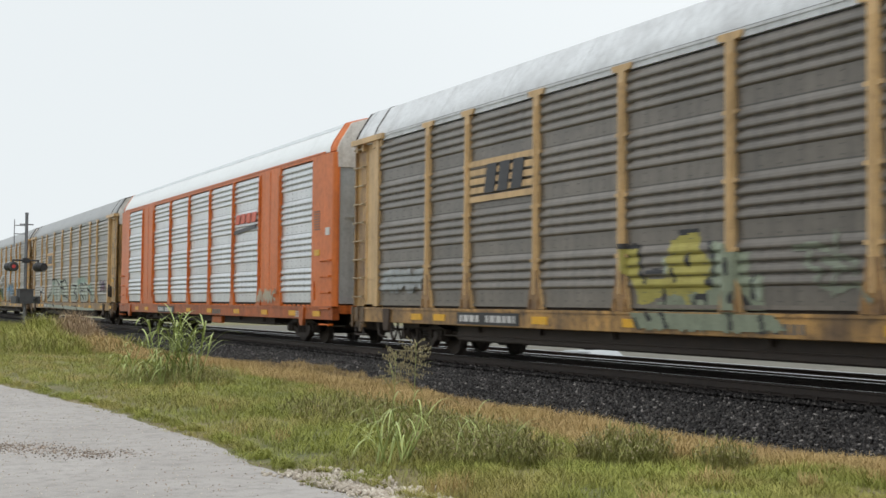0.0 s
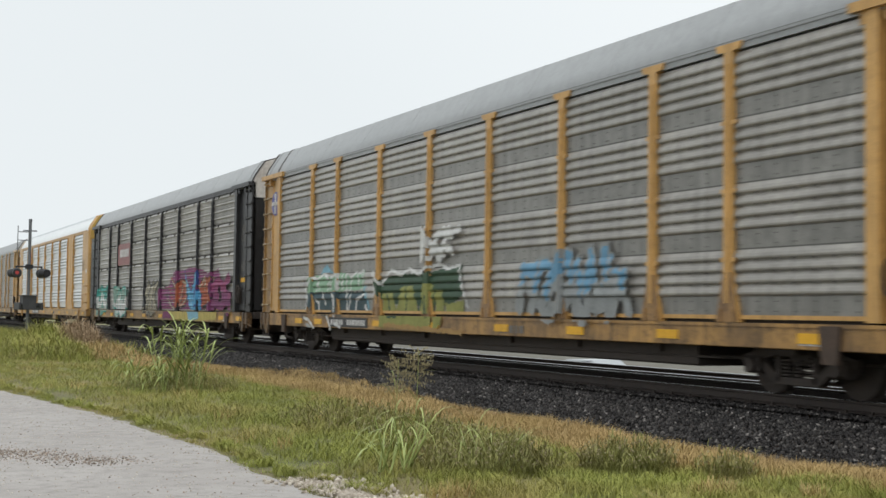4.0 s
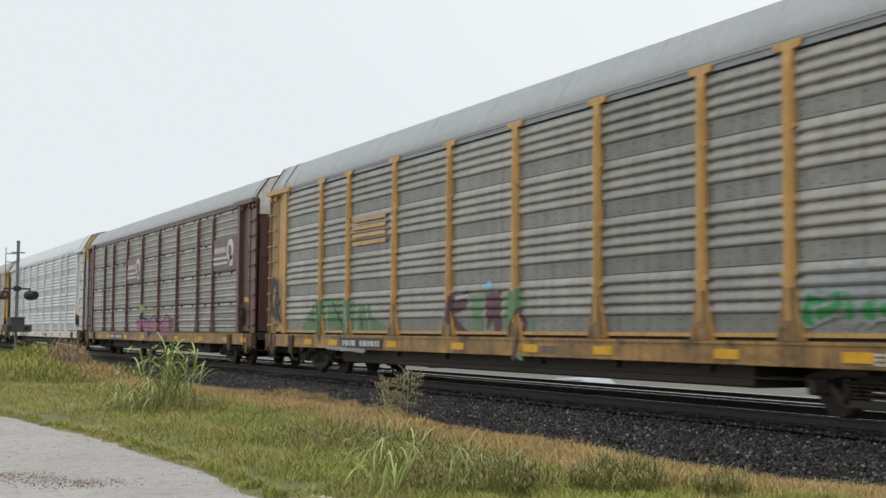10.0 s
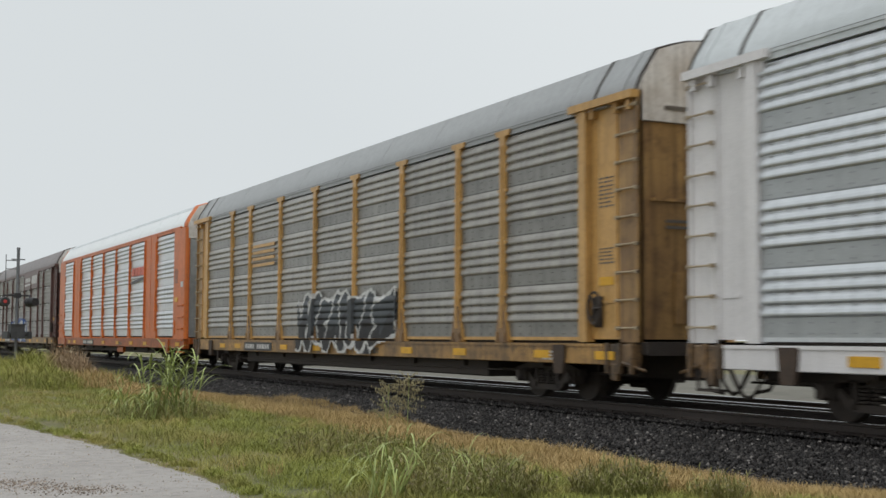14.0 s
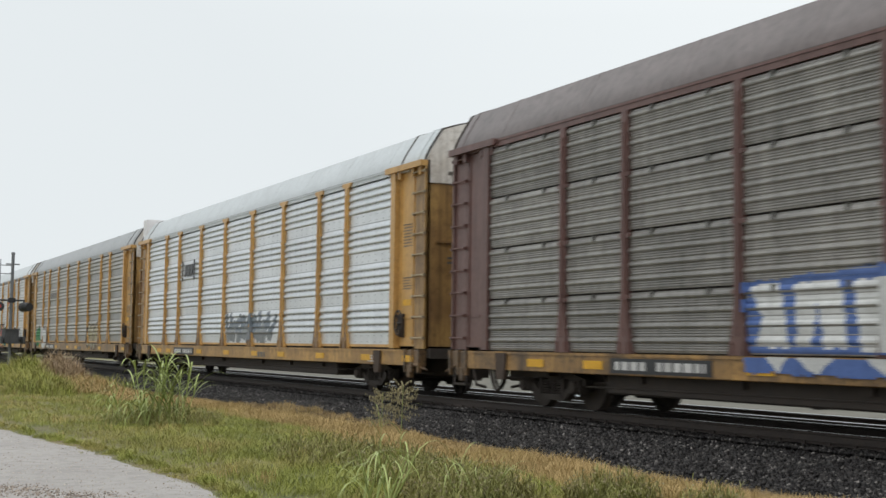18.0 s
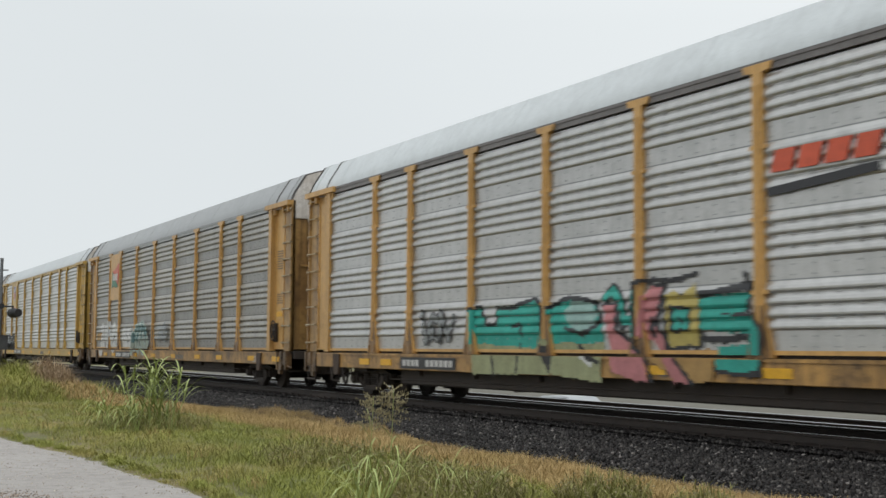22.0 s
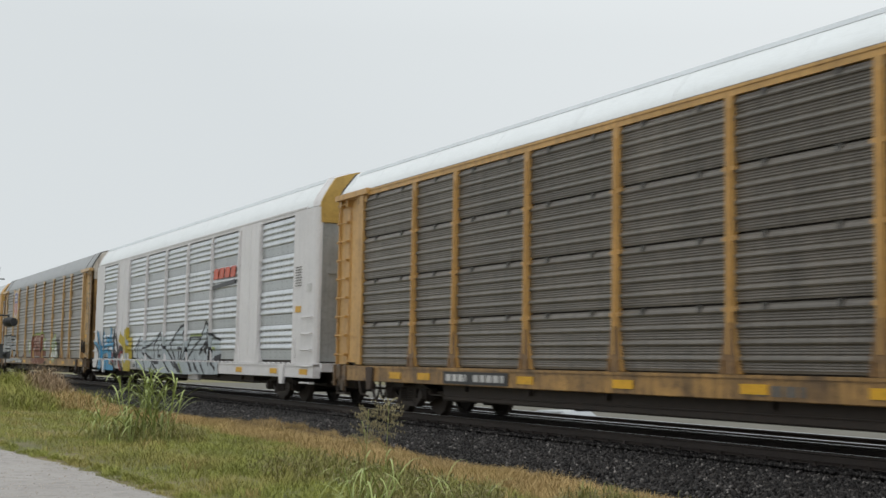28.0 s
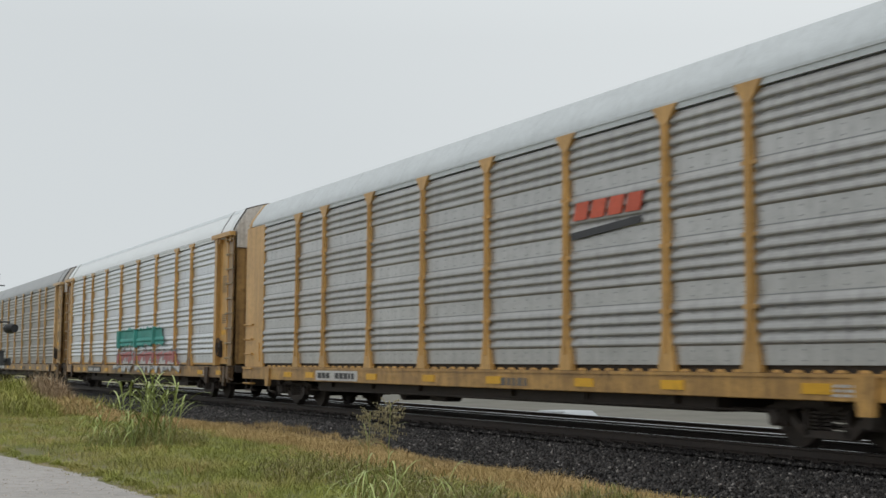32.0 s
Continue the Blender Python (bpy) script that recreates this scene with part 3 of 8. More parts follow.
# ---- spray paint ----
def side_x(y, z, wave, plain):
    """Where the car's side lies at y, z (arrays): sill, posts, ribs."""
    x = np.full_like(y, FACE)
    line = ribs(1.13, 4.955, "group") if wave == "group" else sum((ribs(1.05 + k * 0.9875, 2.02 + k * 0.9875, "even") for k in range(4)), [])
    zz, xx = np.array([q[1] for q in line]), np.array([q[0] for q in line])
    x += np.interp(z, zz, xx)
    for q in POSTS:
        x = np.where(np.abs(y - q) < 0.14, PROUD - 0.03, x)
    for a, b in plain:
        x = np.where((y > a) & (y < b), -1.545, x)
    x = np.where(np.abs(y) > DOOR - 0.02, PROUD, x)
    return np.where(z < FLOOR_Z, SILL_X - 0.022, x)


def graffiti(car, y0, y1, z0, z1, fills, outline, letters, seed, wave="group", plain=(), label="", halo=None, thick=0.13, cell=0.028, lift=0.006):
    """Spray-painted shapes: fat strokes with an outline, laid on the side's relief. fills: colours mixed from top to bottom."""
    r = random.Random(seed)
    width = (y1 - y0) / letters
    ys = np.arange(y0 - 0.2, y1 + 0.2, cell)
    zs = np.arange(z0, z1 + 0.12, cell)
    cy, cz = np.meshgrid((ys[:-1] + ys[1:]) / 2, (zs[:-1] + zs[1:]) / 2, indexing="ij")
    wob = 0.035 * np.sin(cy * 6.1 + seed) * np.cos(cz * 7.3) + 0.015 * np.sin(cy * 23 + cz * 17)
    n, edge = len(fills), min(0.07, 0.35 * thick + 0.02)
    slot = -np.ones(cy.shape, int)
    up = (cz - z0) / (z1 - z0) + 0.12 * np.sin(cy * 4.3 + seed) + 0.08 * np.sin(cy * 11 + cz * 9)
    fill = np.clip((up * n).astype(int), 0, n - 1)
    forms = [[(0, 0, 0.7, 2), (0.7, 2, 1.3, 0.4), (1.3, 0.4, 2.4, 1.8)], [(-0.3, 0.3, 0.4, 1.7), (0.4, 1.7, 1.6, 1.7), (1.6, 1.7, 1.0, 0.9), (1.0, 0.9, 2.3, 0)],
             [(2, 2, 0.3, 1.4), (0.3, 1.4, 1.8, 0.9), (1.8, 0.9, -0.2, 0.1)], [(0.2, 0, 0.5, 1.5), (0.5, 1.5, 2.3, 2), (0.8, 0.8, 2.0, 0.2)],
             [(0, 1, 0.6, 1.8), (0.6, 1.8, 1.5, 1.6), (1.5, 1.6, 1.8, 0.7), (1.8, 0.7, 1.0, 0.1), (1.0, 0.1, 0.1, 0.4), (0.1, 0.4, 0, 1)], [(0, 2, 0.9, 0.1), (0.9, 0.1, 1.2, 1.3), (1.2, 1.3, 2.4, 0.2)]]
    every = np.full(cy.shape, 9.0)
    count = round(letters * 1.6)
    for k in range(count):
        a = y0 + (letters - 1) * width * (count - 1 - k) / max(1, count - 1)
        tilt, lift = r.uniform(-0.18, 0.18) * width, r.uniform(0, 0.12)
        place = lambda i, j: (a + width * (0.9 - 0.4 * i) + tilt * (j - 1), z0 + thick + edge + (z1 - z0 - 2 * thick - edge) * max(0, j / 2 * (1 - lift) + lift * 0.4))
        seg = [(*place(i, j), *place(m, q)) for i, j, m, q in r.choice(forms)]
        if r.random() < 0.5:
            e = r.choice(seg)
            seg.append((e[0], e[1], e[0] + r.uniform(-0.6, 0.6) * width, z0 + r.uniform(0, 1.0) * (z1 - z0)))
        d = np.full(cy.shape, 9.0)
        for a0, b0, c0, e0 in seg:
            l2 = (c0 - a0) ** 2 + (e0 - b0) ** 2 + 1e-9
            t = np.clip(((cy - a0) * (c0 - a0) + (cz - b0) * (e0 - b0)) / l2, 0, 1)
            d = np.minimum(d, np.hypot(cy - a0 - t * (c0 - a0), cz - b0 - t * (e0 - b0)) * (0.85 + 0.35 * t))
        d = d + wob
        every = np.minimum(every, d)
        slot = np.where(d < thick + edge, n, slot)
        slot = np.where(d < thick, fill, slot)
    if halo:
        slot = np.where((slot < 0) & (every < thick + edge + 0.14), n + 1, slot)
    return lay_paint(car, ys, zs, slot, [*fills, outline] + ([halo] if halo else []), wave, plain, lift, label)


def mural(car, layers, label, wave="group", plain=(), cell=0.03, lift=0.006):
    """Spray paint drawn layer by layer: (colour, 0, corners) fills an outline, (colour, width, points) is a stroke; soft uneven edges."""
    pts = np.array([p for _, w, q in layers for p in q])
    pad = 0.1 + max(w for _, w, q in layers) / 2
    ys = np.arange(pts[:, 0].min() - pad, pts[:, 0].max() + pad, cell)
    zs = np.arange(max(0.6, pts[:, 1].min() - pad), pts[:, 1].max() + pad, cell)
    cy, cz = np.meshgrid((ys[:-1] + ys[1:]) / 2, (zs[:-1] + zs[1:]) / 2, indexing="ij")
    gap = 0.02 * np.sin(cy * 6.1) * np.cos(cz * 7.3) + 0.012 * np.sin(cy * 23 + cz * 17)
    wy, wz = cy + gap, cz + 0.8 * gap[::-1]
    slot, mats = -np.ones(cy.shape, int), []
    for colour, width, q in layers:
        if colour not in mats:
            mats.append(colour)
        inside = np.zeros(cy.shape, bool)
        if width:
            for (a, b), (c, d) in zip(q[:-1], q[1:]):
                t = np.clip(((wy - a) * (c - a) + (wz - b) * (d - b)) / ((c - a) ** 2 + (d - b) ** 2 + 1e-9), 0, 1)
                inside |= np.hypot(wy - a - t * (c - a), wz - b - t * (d - b)) < width / 2
        else:
            for (a, b), (c, d) in zip(q, q[1:] + q[:1]):
                if abs(d - b) > 1e-9:
                    inside ^= ((b > wz) != (d > wz)) & (wy < (c - a) * (wz - b) / (d - b) + a)
        slot = np.where(inside, mats.index(colour), slot)
    return lay_paint(car, ys, zs, slot, mats, wave, plain, lift, label)


def lay_paint(car, ys, zs, slot, colours, wave, plain, lift, label):
    """A skin of paint over the side's relief; slot gives each cell's colour, -1 for none."""
    gy, gz = np.meshgrid(ys, zs, indexing="ij")
    index = -np.ones(gy.shape, int)
    verts, faces, slots = [], [], []
    gx = side_x(gy, gz, wave, plain) - lift
    slot = np.where((gz[:-1, :-1] > 1.005) & (gz[:-1, :-1] < 1.06), -1, slot)
    for i, k in zip(*np.nonzero(slot >= 0)):
        ring = []
        for p, q in ((i, k), (i, k + 1), (i + 1, k + 1), (i + 1, k)):
            if index[p, q] < 0:
                index[p, q] = len(verts)
                verts.append((gx[p, q], gy[p, q], gz[p, q]))
            ring.append(int(index[p, q]))
        faces.append(ring)
        slots.append(int(slot[i, k]))
    me = bpy.data.meshes.new("graffiti")
    me.from_pydata(verts, [], faces)
    for _ in colours:
        me.materials.append(None)
    me.polygons.foreach_set("material_index", slots)
    return part("graffiti", me, [spray(c) for c in colours], car, label)


SPRAY = {}


def spray(c):
    if c not in SPRAY:
        m = mat("spray_paint", c, 0.6, 0, 0.3, 4, 0.25, 0.03)
        n, l = m.node_tree.nodes, m.node_tree.links
        tc, wear, span = n.new("ShaderNodeTexCoord"), n.new("ShaderNodeTexNoise"), n.new("ShaderNodeMapRange")
        wear.inputs["Scale"].default_value, wear.inputs["Detail"].default_value = 2.2, 7
        span.inputs[1].default_value, span.inputs[2].default_value = 0.35, 0.65
        span.inputs[3].default_value, span.inputs[4].default_value = 0.99, 0.86
        l.new(tc.outputs["Object"], wear.inputs["Vector"])
        l.new(wear.outputs[0], span.inputs[0])
        l.new(span.outputs[0], n["Principled BSDF"].inputs["Alpha"])
        SPRAY[c] = m
    return SPRAY[c]


# ---- one car ----
def auto_car(style, panel, frame_paint, sill_paint, roof, gable="dirty_white", door_paint=None, post_cap="tee", plain_bays=(), label="", rise=None, flats=None):
    """style: 'rack' posts and grouped ribs; 'sheet' wide painted bays and smooth corners; 'split' four rows of panels between slim posts."""
    car = tagged(new("railroad_car"), label, "railroad car", "cars of the train")
    # Flat bands' difference in sky light from the ribs is put into their colour.
    bm = M[flats or {"brown_panel": "shaded_flat", "grey_panel": "shaded_flat"}.get(panel, panel)]
    pm, fm, sm, rm = M[panel], M[frame_paint], M[sill_paint], M[roof]
    # Yellow racks' ends: rust streaks, plus a darker tone for the shade between cars.
    worn = M["end_shade_yellow"] if frame_paint in ("yellow", "tan") and style == "rack" else fm
    leaf_paint = M[door_paint] if door_paint else M["steel"] if style == "sheet" else worn
    rivet = M["rivet"] if "silver" in panel else M["dark_detail"]
    door_paint = M[door_paint] if door_paint else fm
    for rz in (0, 180):
        turn = pose(0, 0, 0, 0, 0, rz)
        reach = 13.5 if style == "sheet" else 12.6
        part("side_sill", cached(("side_sill", reach), lambda: sill_shape(reach)), sm, car, at=turn)
        for y in (-11.2, 11.2):
            part("jacking_pad", cached("pad", pad_shape), sm if style == "sheet" else M["pad"], car, at=turn @ pose(0, y, 0))
        for k, (a, b) in enumerate(BAYS):
            near = rz == 0
            k2 = k if near else 8 - k
            w, yc = b - a, (a + b) / 2
            at = turn @ pose(FACE, yc, 0)
            if k2 in plain_bays:
                key = ("plain_bay", round(w, 2))
                part("plain_panel", cached(key, lambda: Shape().box(-0.045, 0.05, -w / 2, w / 2, FLOOR_Z, 5.06).box(-0.056, -0.04, -0.05, 0.05, 1.2, 5.0).slab([(-w / 2 + 0.05, 1.1), (-w / 2 + 0.25, 1.1), (-w / 2 + 0.12, 1.6)], -0.07, -0.04).slab([(w / 2 - 0.25, 1.1), (w / 2 - 0.05, 1.1), (w / 2 - 0.12, 1.6)], -0.07, -0.04)), fm, car, at=at)
            elif style == "split":
                for j in range(4):
                    z = 1.05 + j * 0.9875
                    part("side_panel", sheet(w, 0.0, 0.952, "even"), [pm, M["dark_detail"]], car, at=turn @ pose(FACE, yc, z))
            else:
                part("side_panel", sheet(w, 1.13, 4.955, "group"), [pm, bm, rivet], car, at=at)
        for q in POSTS:
            slim = style != "rack"
            upright = part("post", post_mesh(0.16 if slim else 0.2, post_cap if not slim or post_cap == "wye" else "none"), fm, car, at=turn @ pose(FACE, q, 0))
            if rz == 0 and style != "sheet":
                part("foot", cached(("foot", slim), lambda: foot_shape(0.08 if slim else 0.1)), M["rust_foot" if frame_paint in ("yellow", "tan") else frame_paint], upright)
        part("eave_rail", cached("eave_rail", lambda: Shape().box(-1.53, -1.4, -12.7, 12.7, 4.99, 5.1).box(-1.545, -1.45, -12.7, 12.7, 5.085, 5.13)), M["eave_steel"] if panel == "dull_silver" and post_cap == "tee" else rm if style == "rack" and post_cap == "tee" or style == "sheet" and post_cap == "wye" else fm, car, at=turn)
        # Solid dark strip: the shade between eave rail and roof, put into colour.
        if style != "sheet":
            part("drip_gap", cached("drip_gap", lambda: Shape().box(-1.507, -1.49, -12.7, 12.7, 5.134, 5.152)), M["dark_detail"], car, at=turn)
        if style == "sheet":
            part("skirt", cached("tabs", tabs_shape), fm, car, at=turn)
        elif style == "rack":
            part("skirt", cached("skirt", lambda: Shape().box(-1.52, -1.46, -DOOR, DOOR, 1.075, 1.135)), fm if frame_paint == "yellow" else pm, car, at=turn)
        part("backing", cached("backing", lambda: Shape().box(-1.43, -1.4, -DOOR, DOOR, 1.025, 5.02)), M["iron"], car, at=turn)
    for near in (True, False):
        for rear in (True, False):
            flip = pose(0, 0, 0) if near else HALF
            mirror = Matrix.Diagonal((1, 1 if rear == near else -1, 1, 1))
            at = flip @ mirror
            if style == "sheet":
                part("corner_sheet", cached("plain_end", plain_end_shape), fm, car, at=at)
                for k in range(5):
                    part("rung", cached("wide_rung", wide_rung_shape), fm, car, at=at @ pose(0, 0, 0.55 + k * 0.42))
            else:
                part("door_post", cached("door_post", door_post_shape), fm, car, at=at)
                part("door_leaf", cached("door_leaf", door_leaf_shape), door_paint, car, at=at)
                part("corner_post", cached("corner", corner_shape), worn, car, at=at)
                for k in range(9):
                    part("rung", cached("rung", rung_shape), M["rung_steel"] if style == "rack" else fm, car, at=at @ pose(0, 0, 1.28 + k * 0.455))
                part("header", cached("header", header_shape), fm, car, at=at)
    if style != "sheet":
        part("brake_wheel", cached("brake_wheel", brake_wheel_shape), M["iron"], car, "sooty brake wheel", at=Matrix.Diagonal((1, -1, 1, 1)))
    rise = rise or {"rack": 1.16, "sheet": 1.14, "split": 1.1}[style]
    r = part("roof", cached(("roof", rise), lambda: roof_shape(rise), smooth=True), rm, car)
    if rm is M["roof_white"]:
        part("roof_lap", cached(("roof_lap", rise), lambda: crest_shape(rise)), M["roof_lap"], r)
    for k in range(9):
        part("seam", cached(("seam", rise), lambda: band(rise, -0.02, 0.02, 0.004)), rm, r, at=pose(0, -11.4 + k * 2.85, 0))
    for rz in (0, 180):
        turn = pose(0, 0, 0, 0, 0, rz)
        draw = 0.95 if style == "sheet" else 0.985
        part("roof_end", cached(("roof_end", rise, draw), lambda: roof_end_shape(rise, draw), smooth=True), fm if style == "sheet" else rm, car, at=turn)
        if style != "sheet":
            part("roof_edging", cached(("roof_edging", rise), lambda: band(rise, 13.445, 13.478, 0.006)), M["iron"], car, at=turn)
        part("roof_band", cached(("roof_band", rise), lambda: band(rise, 13.06, 13.14, 0.014)), rm if style != "sheet" else fm, car, at=turn)
        if style == "rack":
            part("roof_strap", cached(("roof_strap", rise), lambda: band(rise, 12.2, 12.27, 0.012)), M["iron"], car, at=turn)
        part("gable", cached(("gable", rise), lambda: gable_shape(rise)), M[gable], car, at=turn)
        for side in (1, -1):
            leaf = part("end_door", cached("end_door", end_door_shape), leaf_paint, car, at=turn @ Matrix.Diagonal((side, 1, 1, 1)))
            part("brace", cached("brace", brace_shape), leaf_paint, leaf)
            part("hatch", cached("hatch", hatch_shape), leaf_paint, leaf)
            if side == -1 and style == "rack":
                part("stencil", cached("stencil", stencil_shape), M["faint_ink"], leaf, "unreadable faded stencil lines")
            part("lock_rod", cached("lock_rod", lock_rod_shape), fm, leaf)
        part("end_platform", cached("end_platform", end_platform_shape), sm if style == "sheet" else M["iron"], car, at=turn)
        part("step", cached("step", lambda: Shape().box(-1.56, -1.4, 12.72, 13.25, 0.34, 0.38).box(-1.55, -1.52, 12.72, 12.76, 0.36, 0.7).box(-1.55, -1.52, 13.21, 13.25, 0.36, 0.7)), M["iron"], car, at=turn)
        part("coupler", cached("coupler", coupler_shape), M["iron"], car, "rusty knuckle coupler", at=turn)
        if style != "sheet":
            for side in (1, -1):
                part("end_sill", cached("end_sill", end_sill_shape), M["rust_sill"], car, at=turn @ Matrix.Diagonal((side, 1, 1, 1)))
        part("air_hose", cached("hose", hose_shape), M["iron"], car, at=turn)
    part("deck", cached("deck", deck_shape), M["iron"], car)
    belly = 0.45 if style == "sheet" else 0.35
    part("underframe", cached(("frame", belly), lambda: frame_shape(belly)), M["iron"], car)
    part("air_reservoir", cached("reservoir", reservoir_shape), M["iron"], car)
    part("brake_cylinder", cached("cylinder", lambda: Shape().box(-1.1, -0.7, 1.2, 1.9, 0.34, 0.5, 0.04)), M["iron"], car)
    part("brake_rod", cached("rigging", rigging_shape), M["iron"], car)
    truck(car, -10.05)
    truck(car, 10.05)
    return car


def marks(car, seed, reflectors=True, dark=True, at=4.85):
    """Reflectors along the sill and plain bars for the small lettering."""
    r = random.Random(seed)
    if reflectors:
        for y in (-12.6, -10.6, -7.5, -4.6, -1.8, 1.1, 4.0, 8.2, 9.8):
            me = cached("reflector", lambda: plate(-0.28, 0.28, 0.76, 0.9, SILL_X))
            part("reflector", me, M["reflector"], car, at=pose(-0.004, y + r.uniform(-0.3, 0.3), 0))
    part("number_plate", plate(at, at + 2.65, 0.71, 0.95, SILL_X - 0.003), M["mark_black" if dark else "mark_white"], car)
    for a, b in ((at + 1.65, at + 2.5), (at + 0.15, at + 1.35)):
        part("lettering", bars(a, b, 0.74, 0.92, 1, SILL_X - 0.018, 0.25, seed), M["mark_white" if dark else "mark_black"], car)
    part("lettering", bars(-3.0, -2.0, 0.72, 0.9, 1, SILL_X - 0.003, 0.2, seed + 3), M["faint_ink"], car)
    part("lettering", bars(-11.1, -10.6, 0.72, 0.9, 3, SILL_X - 0.003, 0.4, seed + 4), M["mark_white"], car)
    part("lettering", bars(-12.72, -12.3, 3.3, 3.85, 8, -1.444, 0.6, seed + 1), M["faint_ink"], car)
    part("lettering", bars(-12.72, -12.3, 2.35, 2.65, 5, -1.444, 0.6, seed + 2), M["faint_ink"], car)
    part("lettering", Shape().box(-0.95, -0.35, -13.515, -13.505, 3.0, 3.05).box(-0.95, -0.45, -13.515, -13.505, 2.9, 2.95), M["faint_ink"], car)
    part("lettering", Shape().box(-0.95, -0.3, -13.515, -13.502, 4.86, 4.93), M["faint_ink"], car)
    part("sticker", plate(-12.72, -12.3, 2.0, 2.14, -1.444, 0.008), M["reflector"], car)


def placard(car, y0, y1, z0, z1, paint_name, name="sign_panel", x=None, label=""):
    return part(name, plate(y0, y1, z0, z1, -1.552 if x is None else x, 0.014), M[paint_name], car, label)


def shield(car, yc, z0, z1, w):
    """A shield sign: blue head, red and white stripes, drawn as plain shapes."""
    x = -1.572
    h = z1 - z0
    s = lambda pts, off, m, nm: part(nm, Shape().slab([(yc + a * w / 2, z0 + b * h) for a, b in pts], x - off, x + 0.004), M[m], car)
    edge = [(-0.2, 0.03), (0.2, 0.03), (0.75, 0.12), (1, 0.35), (0.9, 0.62), (1, 0.78), (0.92, 0.92), (0.55, 0.93), (0, 1), (-0.55, 0.93), (-0.92, 0.92), (-1, 0.78), (-0.9, 0.62), (-1, 0.35), (-0.75, 0.12)]
    s([(-a, b) for a, b in edge], 0.004, "mark_white", "shield")
    s([(-0.86, 0.56), (0.86, 0.56), (0.9, 0.8), (0.84, 0.88), (0, 0.96), (-0.84, 0.88), (-0.9, 0.8)], 0.008, "blue", "shield_head")
    for k in range(5):
        a = -0.72 + k * 0.36
        lo = 0.09 + 0.14 * abs(a) ** 2
        s([(a - 0.09, lo), (a + 0.09, lo), (a + 0.09, 0.55), (a - 0.09, 0.55)], 0.008, "red", "stripe")
    for b in (0.62, 0.75):
        for k in range(4):
            a = -0.62 + k * 0.42
            s([(a - 0.14, b), (a + 0.14, b), (a + 0.14, b + 0.09), (a - 0.14, b + 0.09)], 0.012, "mark_white", "lettering")


def slanted_bars(car, y0, y1, z0, z1, paint_name, n, x=-1.552, slant=0.12, line=None):
    """A company mark as plain slanted bars, read from +y to -y."""
    w = (y1 - y0) / n
    for k in range(n):
        a = y0 + k * w
        ring = [(a + 0.04, z0), (a + w * 0.86, z0), (a + w * 0.86 - slant, z1), (a + 0.04 - slant, z1)]
        part("emblem", Shape().slab(ring, x - 0.01, x + 0.004), M[paint_name], car)
    if line:
        part("emblem", Shape().slab([(y0, z0 - 0.2), (y1, z0 - 0.32), (y1, z0 - 0.2), (y0, z0 - 0.08)], x - 0.01, x + 0.004), M[line], car)

# ---- ground ----


def ground_height(x, y):
    """Roadside strip: the gravel road, a low grassy verge, the dip at the foot of the ballast."""
    z = -0.62 + 0.1 * max(0.0, min(1.0, (x - road_edge(y)) / 1.2)) 
    if x > 9.0 and x < 16:
        z -= 0.06 * min(1, (x - 9.0) / 1.5)
    if x >= 16:
        z = -0.75 if x < 20 else -1.8
    return z + 0.03 * noise.noise((x * 0.5, y * 0.5, 0)) * (1 if 4 < x < 12 else 0.25)


def road_edge(y):
    """Where the gravel gives way to grass."""
    if y >= 60:
        return 0.5
    line = float(np.interp(y, (8, 10.4, 11.8, 13.5, 15.6, 18, 22.3, 26.5, 28.5, 60), (4.85, 4.48, 4.3, 4.32, 4.36, 4.3, 4.0, 3.43, 3.28, 2.5)))
    return line + 0.04 * math.sin(y * 1.3) + 0.14 * noise.noise((y * 1.9, 3.0, 0)) + 0.1 * noise.noise((y * 6.0, 8.0, 0))


def ground_material():
    m = bpy.data.materials.new("verge")
    m.use_nodes = True
    n, l = m.node_tree.nodes, m.node_tree.links
    b = n["Principled BSDF"]
    b.inputs["Roughness"].default_value = 0.9
    tc = n.new("ShaderNodeTexCoord")
    big, small = n.new("ShaderNodeTexNoise"), n.new("ShaderNodeTexNoise")
    big.inputs["Scale"].default_value, small.inputs["Scale"].default_value = 0.7, 14
    big.inputs["Detail"].default_value = small.inputs["Detail"].default_value = 6
    for q in (big, small):
        l.new(tc.outputs["Object"], q.inputs["Vector"])
    ramp = n.new("ShaderNodeValToRGB")
    ramp.color_ramp.elements[0].position, ramp.color_ramp.elements[1].position = 0.35, 0.7
    ramp.color_ramp.elements[0].color, ramp.color_ramp.elements[1].color = (0.13, 0.14, 0.05, 1), (0.27, 0.21, 0.1, 1)
    l.new(big.outputs[0], ramp.inputs[0])
    mx = n.new("ShaderNodeMixRGB")
    mx.blend_type, mx.inputs[0].default_value = "MULTIPLY", 0.6
    l.new(ramp.outputs[0], mx.inputs[1])
    l.new(small.outputs[0], mx.inputs[2])
    l.new(mx.outputs[0], b.inputs["Base Color"])
    bp = n.new("ShaderNodeBump")
    bp.inputs["Distance"].default_value = 0.05
    l.new(small.outputs[0], bp.inputs["Height"])
    l.new(bp.outputs[0], b.inputs["Normal"])
    return m


def sheet_of(xs, ys, zf):
    v = [(x, y, zf(x, y)) for y in ys for x in xs]
    n = len(xs)
    f = [(j * n + i, j * n + i + 1, (j + 1) * n + i + 1, (j + 1) * n + i) for j in range(len(ys) - 1) for i in range(n - 1)]
    me = bpy.data.meshes.new("ground")
    me.from_pydata(v, [], f)
    me.shade_smooth()
    me.materials.append(None)
    return me


